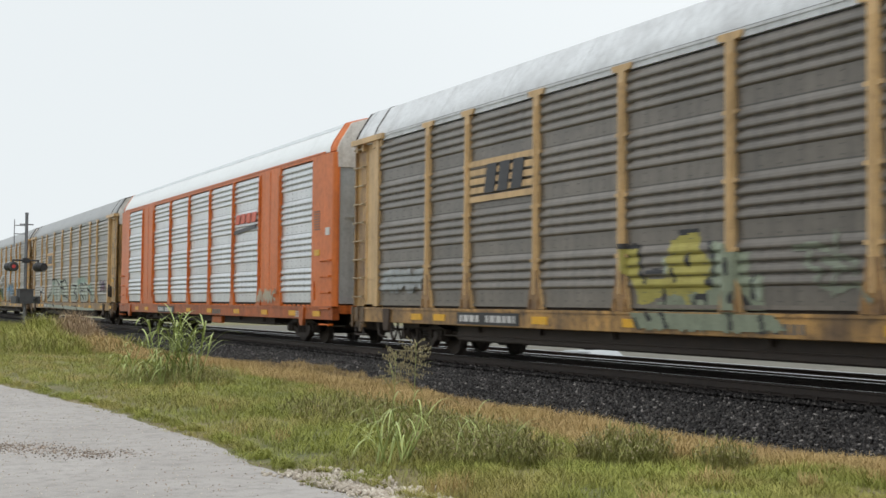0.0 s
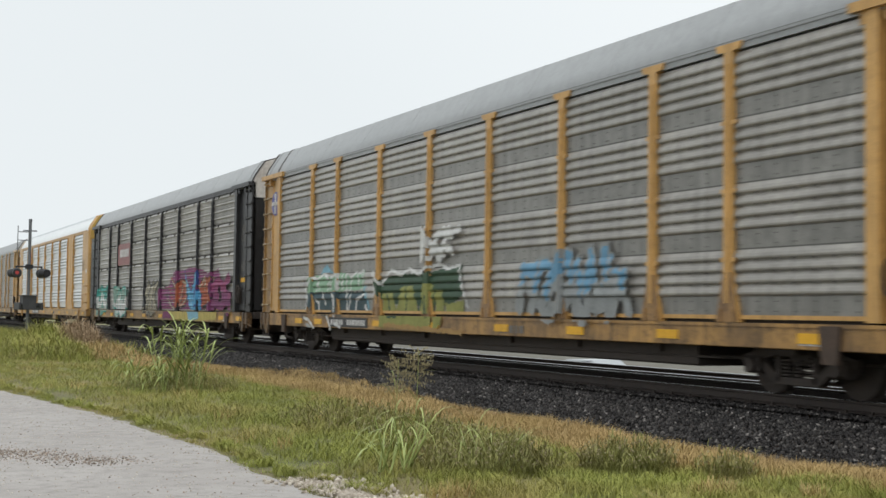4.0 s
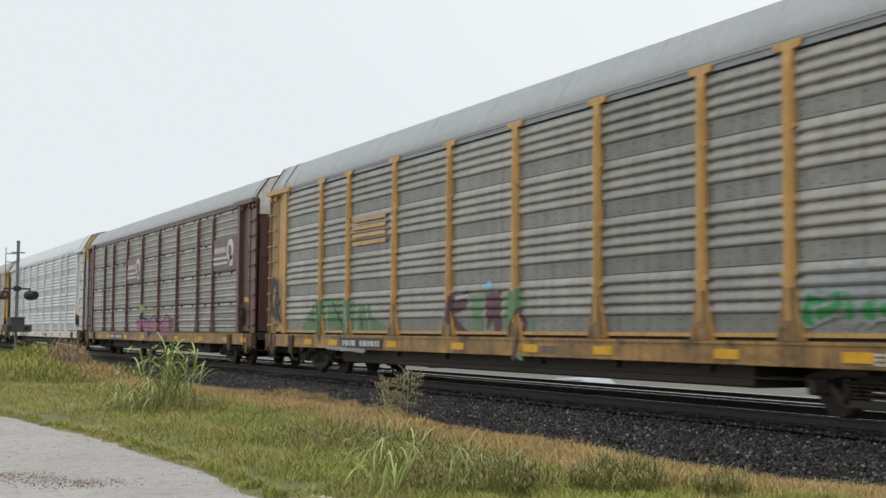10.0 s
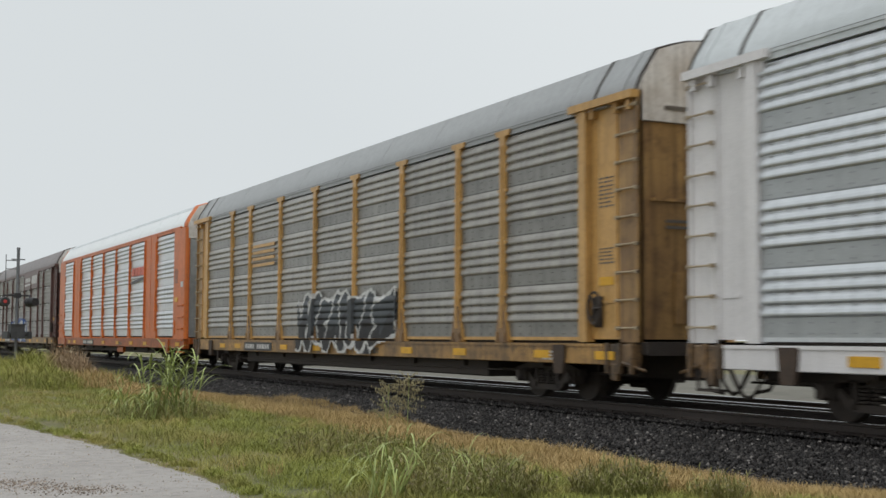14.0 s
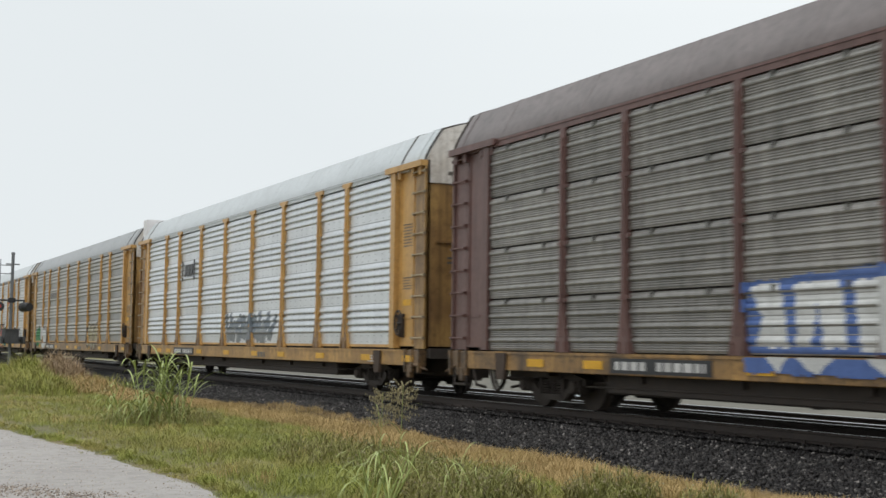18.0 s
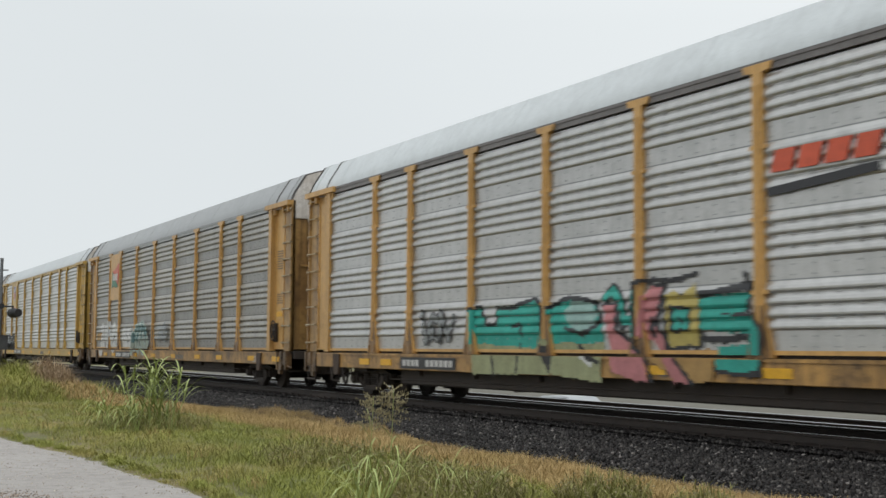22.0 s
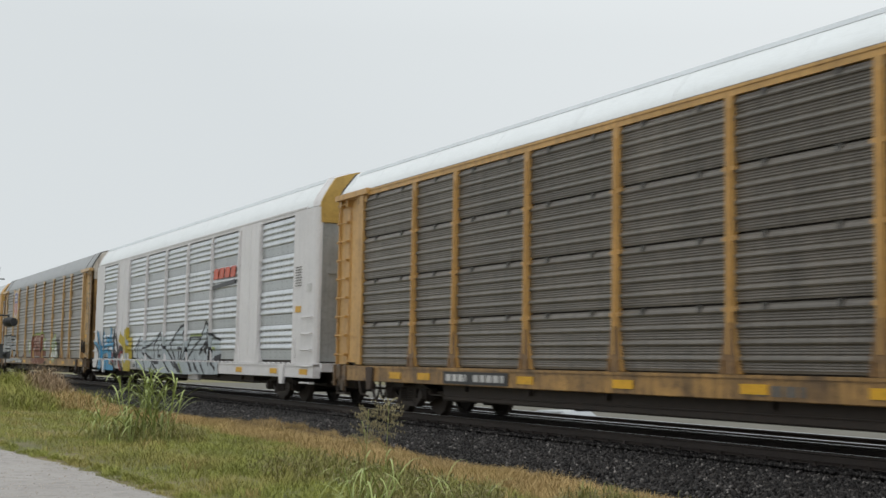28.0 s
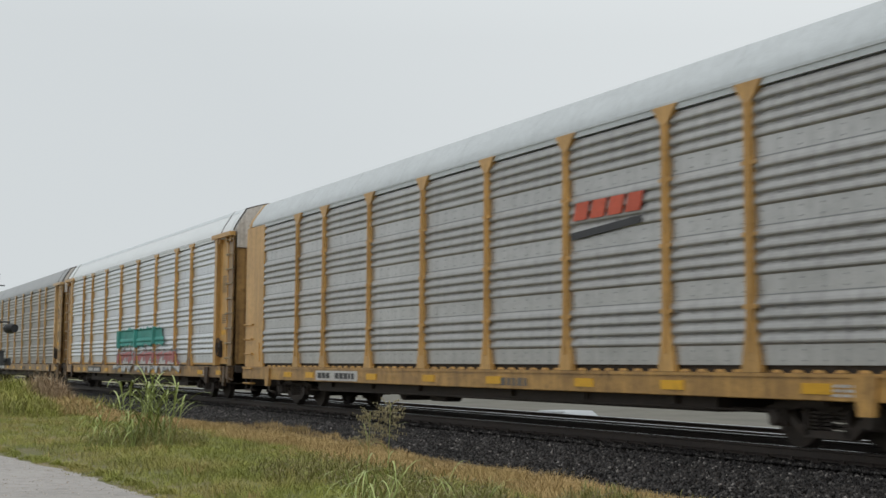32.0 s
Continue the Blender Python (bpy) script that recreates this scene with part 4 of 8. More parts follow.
XS = [-3000, -800, -200, -60, -20, -8] + [-4 + 0.5 * k for k in range(14)] + [3 + 0.25 * k for k in range(34)] + [12, 14, 18, 25, 40, 80, 200, 800, 3000]
YS = [-3000, -800, -200, -60, -20, 0, 6] + [8 + 0.5 * k for k in range(80)] + [50, 54, 60, 70, 90, 120, 200, 400, 1000, 3000]
tagged(part("ground", sheet_of(XS, YS, ground_height), ground_material()), "damp weedy earth beside the railroad track", "ground", kind="structure")

road_mat = mat("pale_gravel", (0.413, 0.385, 0.362), 0.85, 0, 0.5, 0.9, 0, 0.3, dark=(0.275, 0.251, 0.231), fine=70, grime=0.45)
ROAD_YS = [-60, -20, 0, 5, 8] + [10 + 0.3 * k for k in range(120)] + [47, 50, 53, 56, 58]
rv, rf = [], []
for j, y in enumerate(ROAD_YS):
    e = road_edge(y)
    for q in (-7.0, -3.0, 0.0, 0.45, 0.75, 0.93, 1.0):
        x = q if q < 0 else e * q
        rv.append((x, y, ground_height(x, y) + (0.022 if q < 0.99 else -0.02) + 0.008 * noise.noise((x * 2, y * 2, 3))))
for j in range(len(ROAD_YS) - 1):
    rf += [(j * 7 + i, j * 7 + i + 1, j * 7 + i + 8, j * 7 + i + 7) for i in range(6)]
me = bpy.data.meshes.new("road")
me.from_pydata(rv, [], rf)
me.shade_smooth()
me.materials.append(None)
tagged(part("road", me, road_mat), "pale wet gravel road beside the tracks", "road", kind="structure")

# wet pale hardstanding on the far side of the tracks
far = Shape().box(21.6, 70, -40, 160, -2.05, -1.78)
tagged(part("pavement", far, mat("wet_concrete", (0.155, 0.146, 0.12), 0.95, 0, 0.4, 0.3, 0, 0.1, spec=0.25)), "pale wet concrete yard beyond the tracks", "pavement", kind="structure")


# ---- track ----
ballast_mat = mat("dark_ballast", (0.0066, 0.006, 0.0058), 0.8, 0, 0.6, 3, 0, 0.6, fine=25, spec=0.15)
rail_mat = mat("rusty_rail", (0.06, 0.044, 0.036), 0.65, 0.2, 0.5, 5, 0, 0.2, dark=(0.035, 0.03, 0.03))
shine = mat("worn_rail_head", (0.55, 0.56, 0.57), 0.25, 0.9, 0.2, 5, 0, 0.02)
tie_mat = mat("creosoted_tie", (0.032, 0.028, 0.025), 0.8, 0, 0.5, 6, 0, 0.4)
bed = [(-3.75, -0.72), (-2.6, -0.43), (-1.45, -0.25), (1.65, -0.25), (2.4, -0.42), (3.2, -0.46), (6.2, -0.42), (7.4, -0.8), (8.8, -1.8)]


def track(xc, drop, name):
    t = tagged(new(name), "steel rails on creosoted ties", "railroad track", kind="structure")
    for s in (-1, 1):
        x = xc + s * 0.7545
        prof = [(-0.07, -0.168), (0.07, -0.168), (0.07, -0.155), (0.012, -0.13), (0.01, -0.045), (0.036, -0.035), (0.036, -0.006), (-0.036, -0.006), (-0.036, -0.035), (-0.01, -0.045), (-0.012, -0.13), (-0.07, -0.155)]
        part("rail", Shape().prism([(x + a, b + drop) for a, b in prof], -120, 900), rail_mat, t)
        part("rail_head", Shape().prism([(x - 0.034, drop - 0.0055), (x + 0.034, drop - 0.0055), (x + 0.028, drop), (x - 0.028, drop)], -120, 900), shine, t)
    tie = Shape().box(-1.3, 1.3, -0.11, 0.11, -0.36, -0.185, 0.01).mesh("tie")
    for k in range(150):
        part("tie", tie, tie_mat, t, at=pose(xc, 2 + k * 0.5, drop))
    far_ties = Shape()
    for k in range(300):
        far_ties.box(xc - 1.3, xc + 1.3, 76.8 + k * 0.5, 77.02 + k * 0.5, drop - 0.36, drop - 0.185)
    part("far_ties", far_ties, tie_mat, t)
    spike = Shape().box(-0.11, 0.11, -0.09, 0.09, -0.185, -0.165).box(-0.1, -0.075, -0.03, 0.0, -0.17, -0.13).box(0.075, 0.1, 0.0, 0.03, -0.17, -0.13).mesh("tie_plate")
    for k in range(60):
        part("tie_plate", spike, rail_mat, t, at=pose(xc - 0.7545, 8 + k * 0.5, drop))
    return t


part_bed = Shape().prism([(TRACK + a, b) for a, b in bed], -120, 900)
ballast = tagged(part("ballast_bed", part_bed, ballast_mat), "bed of dark crushed-rock ballast", "ballast", kind="structure")
track(TRACK, 0.0, "track_near")
track(TRACK + 4.3, -0.16, "track_far")


def bed_height(x):
    a = x - TRACK
    for (x0, z0), (x1, z1) in zip(bed[:-1], bed[1:]):
        if x0 <= a <= x1:
            return z0 + (z1 - z0) * (a - x0) / (x1 - x0)
    return -0.7


def stones(name, n, place, size, material, label, seed):
    """Loose broken stones joined into one mesh."""
    r = np.random.RandomState(seed)
    base = np.array([(1, 0, 0), (-1, 0, 0), (0, 1, 0), (0, -1, 0), (0, 0, 1), (0, 0, -1), (0.6, 0.6, 0.5), (-0.6, 0.5, -0.5)], float)
    tri = np.array([(4, 0, 6), (4, 6, 2), (0, 2, 6), (4, 2, 1), (4, 1, 3), (4, 3, 0), (5, 2, 0), (5, 7, 2), (1, 2, 7), (5, 1, 7), (5, 3, 1), (5, 0, 3)])
    vs, fs = [], []
    for k in range(n):
        x, y, z = place(r)
        s = size * (0.5 + r.rand()) * np.array([1, 0.6 + 0.6 * r.rand(), 0.5 + 0.4 * r.rand()])
        q, _ = np.linalg.qr(r.randn(3, 3))
        p = (base * (0.8 + 0.4 * r.rand(8, 1)) * s) @ q.T + (x, y, z + s[2] * 0.35)
        vs.append(p)
        fs.append(tri + 8 * k)
    me = bpy.data.meshes.new(name)
    v, f = np.concatenate(vs), np.concatenate(fs)
    me.vertices.add(len(v))
    me.vertices.foreach_set("co", v.astype(np.float32).ravel())
    me.loops.add(len(f) * 3)
    me.loops.foreach_set("vertex_index", f.astype(np.int32).ravel())
    me.polygons.add(len(f))
    me.polygons.foreach_set("loop_start", np.arange(0, len(f) * 3, 3, dtype=np.int32))
    me.update(calc_edges=True)
    me.materials.append(None)
    return tagged(part(name, me, material), label, "stones", kind="stuff")


def island_mat(name, dark, light, rough=0.6, spread=1.0, rare=None, patch=None, spec=0.5):
    """A colour that differs from piece to piece of a joined mesh."""
    m = bpy.data.materials.new(name)
    m.use_nodes = True
    n, l = m.node_tree.nodes, m.node_tree.links
    b = n["Principled BSDF"]
    b.inputs["Roughness"].default_value, b.inputs["Specular IOR Level"].default_value = rough, spec
    g, ramp = n.new("ShaderNodeNewGeometry"), n.new("ShaderNodeValToRGB")
    e = ramp.color_ramp.elements
    e[0].color, e[1].color = (*dark, 1), (*light, 1)
    if rare:
        e[1].position = 0.6
        for at, k in ((0.95, 0.3), (1.0, 1.0)):
            q = e.new(at)
            q.color = (*[c * k for c in rare], 1)
    l.new(g.outputs["Random Per Island"], ramp.inputs[0])
    tc, ns, mx = n.new("ShaderNodeTexCoord"), n.new("ShaderNodeTexNoise"), n.new("ShaderNodeMixRGB")
    ns.inputs["Scale"].default_value = 0.9
    l.new(tc.outputs["Object"], ns.inputs["Vector"])
    mx.blend_type, mx.inputs[0].default_value = "OVERLAY", 0.5 * spread
    l.new(ramp.outputs[0], mx.inputs[1])
    l.new(ns.outputs[0], mx.inputs[2])
    last = mx.outputs[0]
    if patch:
        area, span, pm = n.new("ShaderNodeTexNoise"), n.new("ShaderNodeMapRange"), n.new("ShaderNodeMixRGB")
        area.inputs["Scale"].default_value, area.inputs["Detail"].default_value = 0.75, 5
        l.new(tc.outputs["Object"], area.inputs["Vector"])
        span.inputs[1].default_value, span.inputs[2].default_value = 0.45, 0.68
        span.inputs[4].default_value = 0.8
        l.new(area.outputs[0], span.inputs[0])
        l.new(span.outputs[0], pm.inputs[0])
        l.new(last, pm.inputs[1])
        pm.inputs[2].default_value = (*patch, 1)
        last = pm.outputs[0]
    l.new(last, b.inputs["Base Color"])
    return m


stone_mat = island_mat("crushed_rock", (0.0052, 0.0043, 0.0042), (0.0245, 0.0215, 0.021), 0.46, rare=(0.24, 0.22, 0.205), spec=0.2)


def toe(y):
    """Foot of the ballast, where the dry grass ends."""
    base = float(np.interp(y, (8, 10.6, 11.6, 13.8, 16.6, 19.8, 23.7, 27, 30.8, 36, 60), (10.7, 10.15, 9.66, 9.42, 9.55, 9.8, 10.4, 10.6, 10.65, 9.95, 9.6)))
    return base + 0.07 * math.sin(y * 0.9) + 0.06 * math.sin(y * 2.7) + 0.12 * noise.noise((y * 1.7, 6.0, 0))


def on_bed(r):
    y = 9 + 46 * r.rand() ** 1.7
    a = toe(y) - 0.25
    x = a + (TRACK - 0.9 - a) * r.rand()
    heaped = -0.2 if x > TRACK - 1.36 else -9.0
    return x, y, max(bed_height(x), ground_height(x, y), heaped)


stones("ballast_stones", 72000, on_bed, 0.028, stone_mat, "dark broken ballast stones wet from drizzle", 4)
pale_mat = island_mat("pale_pebbles", (0.311, 0.259, 0.2), (0.548, 0.488, 0.407), 0.7)


def on_edge(r):
    y = 10.0 + 2.4 * r.rand() ** 1.6
    x = road_edge(y) + 0.14 * r.randn() + 0.02
    return x, y, ground_height(x, y) + 0.02


stones("gravel_edge", 1500, on_edge, 0.027, pale_mat, "pale limestone gravel spilt at the road's edge", 5)


def on_road(r):
    y = 10 + 25 * r.rand()
    x = r.rand() * road_edge(y)
    return x, y, ground_height(x, y) + 0.02


stones("road_gravel", 5000, on_road, 0.008, pale_mat, "small loose stones on the gravel road", 6)
litter_mat = island_mat("dark_litter", (0.09, 0.07, 0.055), (0.36, 0.28, 0.22), 0.9)


def on_patch(r):
    """Grit swept into a curved drift, thinning towards its tail."""
    a = r.rand() ** 1.6
    x = 1.1 + 1.9 * a + 0.25 * r.randn()
    y = 15.9 - 1.1 * a + 0.35 * math.sin(a * 5) + (0.5 - 0.35 * a) * r.randn()
    return x, y, ground_height(x, y) + 0.02


stones("grit_drift", 2600, on_patch, 0.01, litter_mat, "dark grit and leaf litter swept into a drift", 7)


def on_anywhere(r):
    y = 10.5 + 14 * r.rand() ** 1.4
    x = road_edge(y) * r.rand()
    return x, y, ground_height(x, y) + 0.02


stones("scattered_pebbles", 900, on_anywhere, 0.008, island_mat("brown_pebbles", (0.10, 0.075, 0.06), (0.42, 0.3, 0.24), 0.8), "brown pebbles scattered over the gravel road", 9)

# ---- grass ----
def blades(name, spots, height, width, lean, material, label, seed, bend=0.5):
    """Bent grass blades in one mesh: each a strip of three pieces. spots: x, y, height factor."""
    r = np.random.RandomState(seed)
    n = len(spots)
    s = np.array(spots)
    a = r.rand(n) * math.tau
    h = height * s[:, 3] * (0.6 + 0.8 * r.rand(n))
    w = width * (0.6 + 0.8 * r.rand(n))
    le = lean * (0.3 + r.rand(n)) * h
    d = np.stack([np.cos(a), np.sin(a)], 1)
    side = np.stack([-np.sin(a), np.cos(a)], 1)
    rows = []
    for t, k in ((0, 1.0), (0.4, 0.9), (0.75, 0.6), (1.0, 0.06)):
        off = le * t ** 2
        z = s[:, 2] + h * (t - bend * 0.35 * t ** 3)
        for sg in (-1, 1):
            xy = s[:, :2] + d * off[:, None] + side * (sg * w * k / 2)[:, None]
            rows.append(np.concatenate([xy, z[:, None]], 1))
    v = np.stack(rows, 1).reshape(-1, 3)
    quad = np.array([(0, 1, 3, 2), (2, 3, 5, 4), (4, 5, 7, 6)])
    f = (np.arange(n)[:, None, None] * 8 + quad[None]).reshape(-1, 4)
    me = bpy.data.meshes.new(name)
    me.vertices.add(len(v))
    me.vertices.foreach_set("co", v.astype(np.float32).ravel())
    me.loops.add(len(f) * 4)
    me.loops.foreach_set("vertex_index", f.astype(np.int32).ravel())
    me.polygons.add(len(f))
    me.polygons.foreach_set("loop_start", np.arange(0, len(f) * 4, 4, dtype=np.int32))
    me.update(calc_edges=True)
    me.materials.append(None)
    return tagged(part(name, me, material), label, "grass", kind="stuff")


green = island_mat("green_grass", (0.178, 0.2, 0.037), (0.325, 0.333, 0.076), 0.65, patch=(0.335, 0.265, 0.092), spec=0.25)
straw = island_mat("dry_grass", (0.34, 0.235, 0.1), (0.56, 0.40, 0.185), 0.75, patch=(0.36, 0.26, 0.1), spec=0.25)
weed = island_mat("weed_leaf", (0.155, 0.16, 0.045), (0.30, 0.29, 0.10), 0.65, patch=(0.27, 0.215, 0.095), spec=0.25)
dead = island_mat("dead_weed", (0.24, 0.165, 0.1), (0.45, 0.33, 0.2), 0.8)
seed_mat = island_mat("seed_heads", (0.2, 0.165, 0.09), (0.4, 0.35, 0.21), 0.8, spec=0.2)
reed = island_mat("reed_leaf", (0.18, 0.235, 0.055), (0.40, 0.45, 0.15), 0.5)


rg = np.random.RandomState(12)
g_spots, s_spots = [], []
while len(g_spots) < 200000:
    y = 8.0 + 62 * rg.rand() ** 1.9
    lo, hi = road_edge(y) - 0.05, toe(y)
    x = lo + (hi - lo) * rg.rand()
    q = (x - lo) / (hi - lo)
    patch = noise.noise((x * 0.45, y * 0.35, 5.0))
    small = noise.noise((x * 2.1, y * 1.6, 9.0))
    dry = q + 0.18 * patch + 0.08 * small > 0.74 or (small > 0.5 and rg.rand() < 0.6)
    if small < -0.3 and rg.rand() < 0.75:
        continue
    if q < 0.08 and small < 0.05:
        x -= 0.35 * rg.rand()
    k = (0.4 + 0.6 * min(1, max(0, x - lo) / 0.8)) * (0.85 + 0.5 * patch + 0.35 * small)
    (s_spots if dry else g_spots).append((x, y, max(ground_height(x, y), bed_height(x)) - 0.01, max(0.3, k)))
for _ in range(45000):
    y = 8.0 + 50 * rg.rand() ** 1.9
    lo, hi = road_edge(y), toe(y)
    x = hi - (hi - lo) * (0.3 * rg.rand() ** 1.3)
    s_spots.append((x, y, max(ground_height(x, y), bed_height(x)) - 0.01, 0.6 + 0.3 * rg.rand()))
blades("grass", g_spots, 0.12, 0.0052, 0.9, green, "short green verge grass", 1)
blades("dry_grass", s_spots, 0.17, 0.005, 0.7, straw, "straw-coloured dead grass along the ballast", 2)
fringe = []
for _ in range(60000):
    y = 9.0 + 50 * rg.rand() ** 1.6
    d = rg.rand() ** 2.2
    x = road_edge(y) + 0.15 - 0.42 * d * (0.6 + 0.9 * max(0, noise.noise((y * 1.1, 2.0, 0)) + 0.35))
    if noise.noise((x * 3.5, y * 2.2, 1.0)) > -0.2 + 0.5 * d:
        fringe.append((x, y, ground_height(x, y) + 0.005, 0.35 + 0.65 * (1 - d) * rg.rand()))
blades("road_fringe", fringe, 0.12, 0.005, 1.1, green, "thin grass creeping over the gravel's edge", 8)
far_spots = []
for _ in range(16000):
    y = 45 + 60 * rg.rand()
    x = 3 + 7.5 * rg.rand()
    far_spots.append((x, y, ground_height(x, y), 0.7 + 0.6 * rg.rand()))
blades("far_grass", far_spots, 0.4, 0.016, 0.6, green, "rank green grass further along the verge", 3)


def weeds(name, cx, cy, rx, ry, n, height, seed, label):
    """A tangle of branching weeds with small pale flower heads."""
    r = random.Random(seed)
    spots, heads = [], Shape()
    stems = Shape()
    for _ in range(n):
        a, d = r.random() * math.tau, math.sqrt(r.random())
        x, y = cx + rx * d * math.cos(a), cy + ry * d * math.sin(a)
        z = ground_height(x, y)
        h = height * (0.5 + 0.7 * r.random()) * (1 - 0.5 * d * d)
        top = Vector((x + r.uniform(-0.12, 0.12), y + r.uniform(-0.12, 0.12), z + h))
        stems.rod((x, y, z), top, 0.004, 4, r2=0.002)
        for _ in range(9):
            t = r.uniform(0.25, 1.0)
            p = Vector((x, y, z)).lerp(top, t)
            spots.append((p.x, p.y, p.z, 1))
        if r.random() < 0.8:
            t = r.uniform(0.7, 1.05)
            p = Vector((x, y, z)).lerp(top, t) + Vector((r.uniform(-0.06, 0.06), r.uniform(-0.06, 0.06), r.uniform(-0.02, 0.03)))
            heads.box(p.x - 0.008, p.x + 0.008, p.y - 0.008, p.y + 0.008, p.z - 0.006, p.z + 0.007)
    thing = blades(name, spots, 0.075, 0.009, 1.0, weed, label, seed)
    part("stems", stems, weed, thing)
    part("flower_heads", heads, seed_mat, thing)
    return thing


weeds("weeds", 6.1, 11.7, 0.75, 0.6, 340, 0.36, 37, "straggling olive weeds with pale flower heads")
weeds("weeds", 6.6, 13.4, 0.9, 0.9, 330, 0.34, 31, "tangled grey-green weeds with tiny pale flowers")
weeds("weeds", 7.5, 11.3, 0.5, 0.45, 300, 0.36, 36, "bushy olive weeds with pale flower heads")
weeds("weeds", 6.8, 16.8, 1.1, 2.0, 420, 0.34, 32, "low brownish weeds in the verge")
weeds("weeds", 8.15, 10.5, 0.28, 0.28, 90, 0.3, 33, "low grey-green weeds at the edge of the dry grass")
weeds("weeds", 6.3, 25.6, 1.2, 1.2, 260, 0.4, 34, "rank weeds round the foot of tall reeds")
weeds("weeds", 6.0, 42.0, 2.6, 5.0, 330, 0.6, 35, "rank weeds along the road")


def leaf_strip(g, base, direction, length, width, droop, n=7):
    """One long arching leaf with a fold along its middle."""
    d = Vector(direction).normalized()
    flat = Vector((d.x, d.y, 0))
    flat = flat.normalized() if flat.length > 1e-4 else Vector((1, 0, 0))
    side = Vector((-flat.y, flat.x, 0))
    pts, p, q = [], Vector(base), d.copy()
    for k in range(n + 1):
        pts.append((p.copy(), width * (0.35 + 1.3 * (k / n)) * (1 - (k / n) ** 3) * 0.75 + 0.002))
        q = (q + Vector((0, 0, -droop / n * (0.4 + 1.6 * k / n)))).normalized()
        p = p + q * (length / n)
    v, f = [], []
    for c, w in pts:
        v += [c - side * w / 2 + Vector((0, 0, w * 0.18)), c, c + side * w / 2 + Vector((0, 0, w * 0.18))]
    for k in range(n):
        f += [(3 * k, 3 * k + 1, 3 * k + 4, 3 * k + 3), (3 * k + 1, 3 * k + 2, 3 * k + 5, 3 * k + 4)]
    g.add(v, f)


def reed_plant(x, y, spread, height, stalks, seed, label, width=0.035, leaves=6, droop=2.0, reach=1.0):
    """Tall cane grass: several stalks, each with arching leaves."""
    r = random.Random(seed)
    z = ground_height(x, y)
    plant = tagged(new("tall_grass"), label, "plant")
    plant.matrix_world = pose(x, y, z)
    for k in range(stalks):
        a = r.random() * math.tau
        foot = Vector((r.uniform(-1, 1) * spread * 0.35, r.uniform(-1, 1) * spread * 0.35, 0))
        h = height * r.uniform(0.6, 1.0)
        tip = foot + Vector((math.cos(a) * spread * 0.5, math.sin(a) * spread * 0.5, h))
        s = part("stalk", Shape().rod(foot, tip, 0.015, 5, r2=0.006), reed, plant)
        for j in range(leaves):
            t = 0.14 + 0.86 * j / leaves
            b = r.random() * math.tau
            g = Shape()
            up = r.uniform(0.9, 2.2)
            leaf_strip(g, foot.lerp(tip, t), (math.cos(b), math.sin(b), up), reach * height * r.uniform(0.42, 0.7), width, droop * r.uniform(0.7, 1.3))
            me = g.mesh("leaf", smooth=True)
            part("leaf", me, reed, s)
    return plant


reed_plant(6.0, 25.3, 0.6, 1.3, 9, 41, "tall green cane grass with arching leaves", 0.045, 9, droop=2.0)
reed_plant(6.5, 25.2, 0.55, 1.3, 8, 42, "tall green cane grass with upright leaves", 0.045, 9, droop=1.2)
reed_plant(5.4, 25.7, 0.6, 0.9, 5, 46, "drooping pale green cane grass", 0.035, droop=3.0)
reed_plant(5.25, 12.15, 0.45, 0.6, 10, 43, "clump of arching green grass leaves", 0.02, 3, droop=2.4, reach=2.3)
reed_plant(6.15, 11.75, 0.6, 0.45, 7, 44, "long arching grass stems among weeds", 0.012, 3, droop=2.2, reach=2.4)


def seeded_stalk(x, y, h, seed, label):
    """A thin stalk with a feathery drooping seed head."""
    r = random.Random(seed)
    plant = tagged(new("seeding_grass"), label, "plant")
    plant.matrix_world = pose(x, y, ground_height(x, y))
    top = Vector((0.03, -0.02, h))
    part("stalk", Shape().rod((0, 0, 0), top, 0.006, 5, r2=0.003), reed, plant)
    g = Shape()
    for k in range(62):
        t = r.uniform(0.6, 1.0)
        b = Vector((0, 0, 0)).lerp(top, t)
        a = r.random() * math.tau
        e = b + Vector((math.cos(a), math.sin(a), r.uniform(-0.3, 0.7))) * r.uniform(0.08, 0.26)
        g.rod(b, e, 0.0018, 3)
        for q in (0.4, 0.6, 0.8, 1.0):
            c = b.lerp(e, q) + Vector((r.uniform(-0.015, 0.015), r.uniform(-0.015, 0.015), r.uniform(-0.02, 0.01)))
            g.box(c.x - 0.004, c.x + 0.004, c.y - 0.004, c.y + 0.004, c.z - 0.014, c.z + 0.014)
    part("seed_head", g, seed_mat, plant)
    for k in range(3):
        q = Shape()
        leaf_strip(q, (0, 0, h * (0.3 + 0.13 * k)), (r.uniform(-1, 1), r.uniform(-1, 1), 1.4), 0.42, 0.026, 1.6)
        part("leaf", q, reed, plant)
    return plant


seeded_stalk(6.85, 15.9, 1.02, 51, "thin stalk with a feathery dry seed head")
seeded_stalk(7.1, 15.8, 1.12, 52, "thin leaning stalk with a feathery dry seed head")


def shrub(x, y, rx, ry, h, n, material, seed, label):
    r = random.Random(seed)
    spots = []
    for _ in range(n):
        a, d = r.random() * math.tau, math.sqrt(r.random())
        px, py = x + rx * d * math.cos(a), y + ry * d * math.sin(a)
        spots.append((px, py, ground_height(px, py) + h * 0.7 * r.random() * (1 - d * d), 0.3 + 0.45 * (1 - d * d) * r.random()))
    return blades("tall_weeds", spots, h, 0.016, 0.9, material, label, seed)


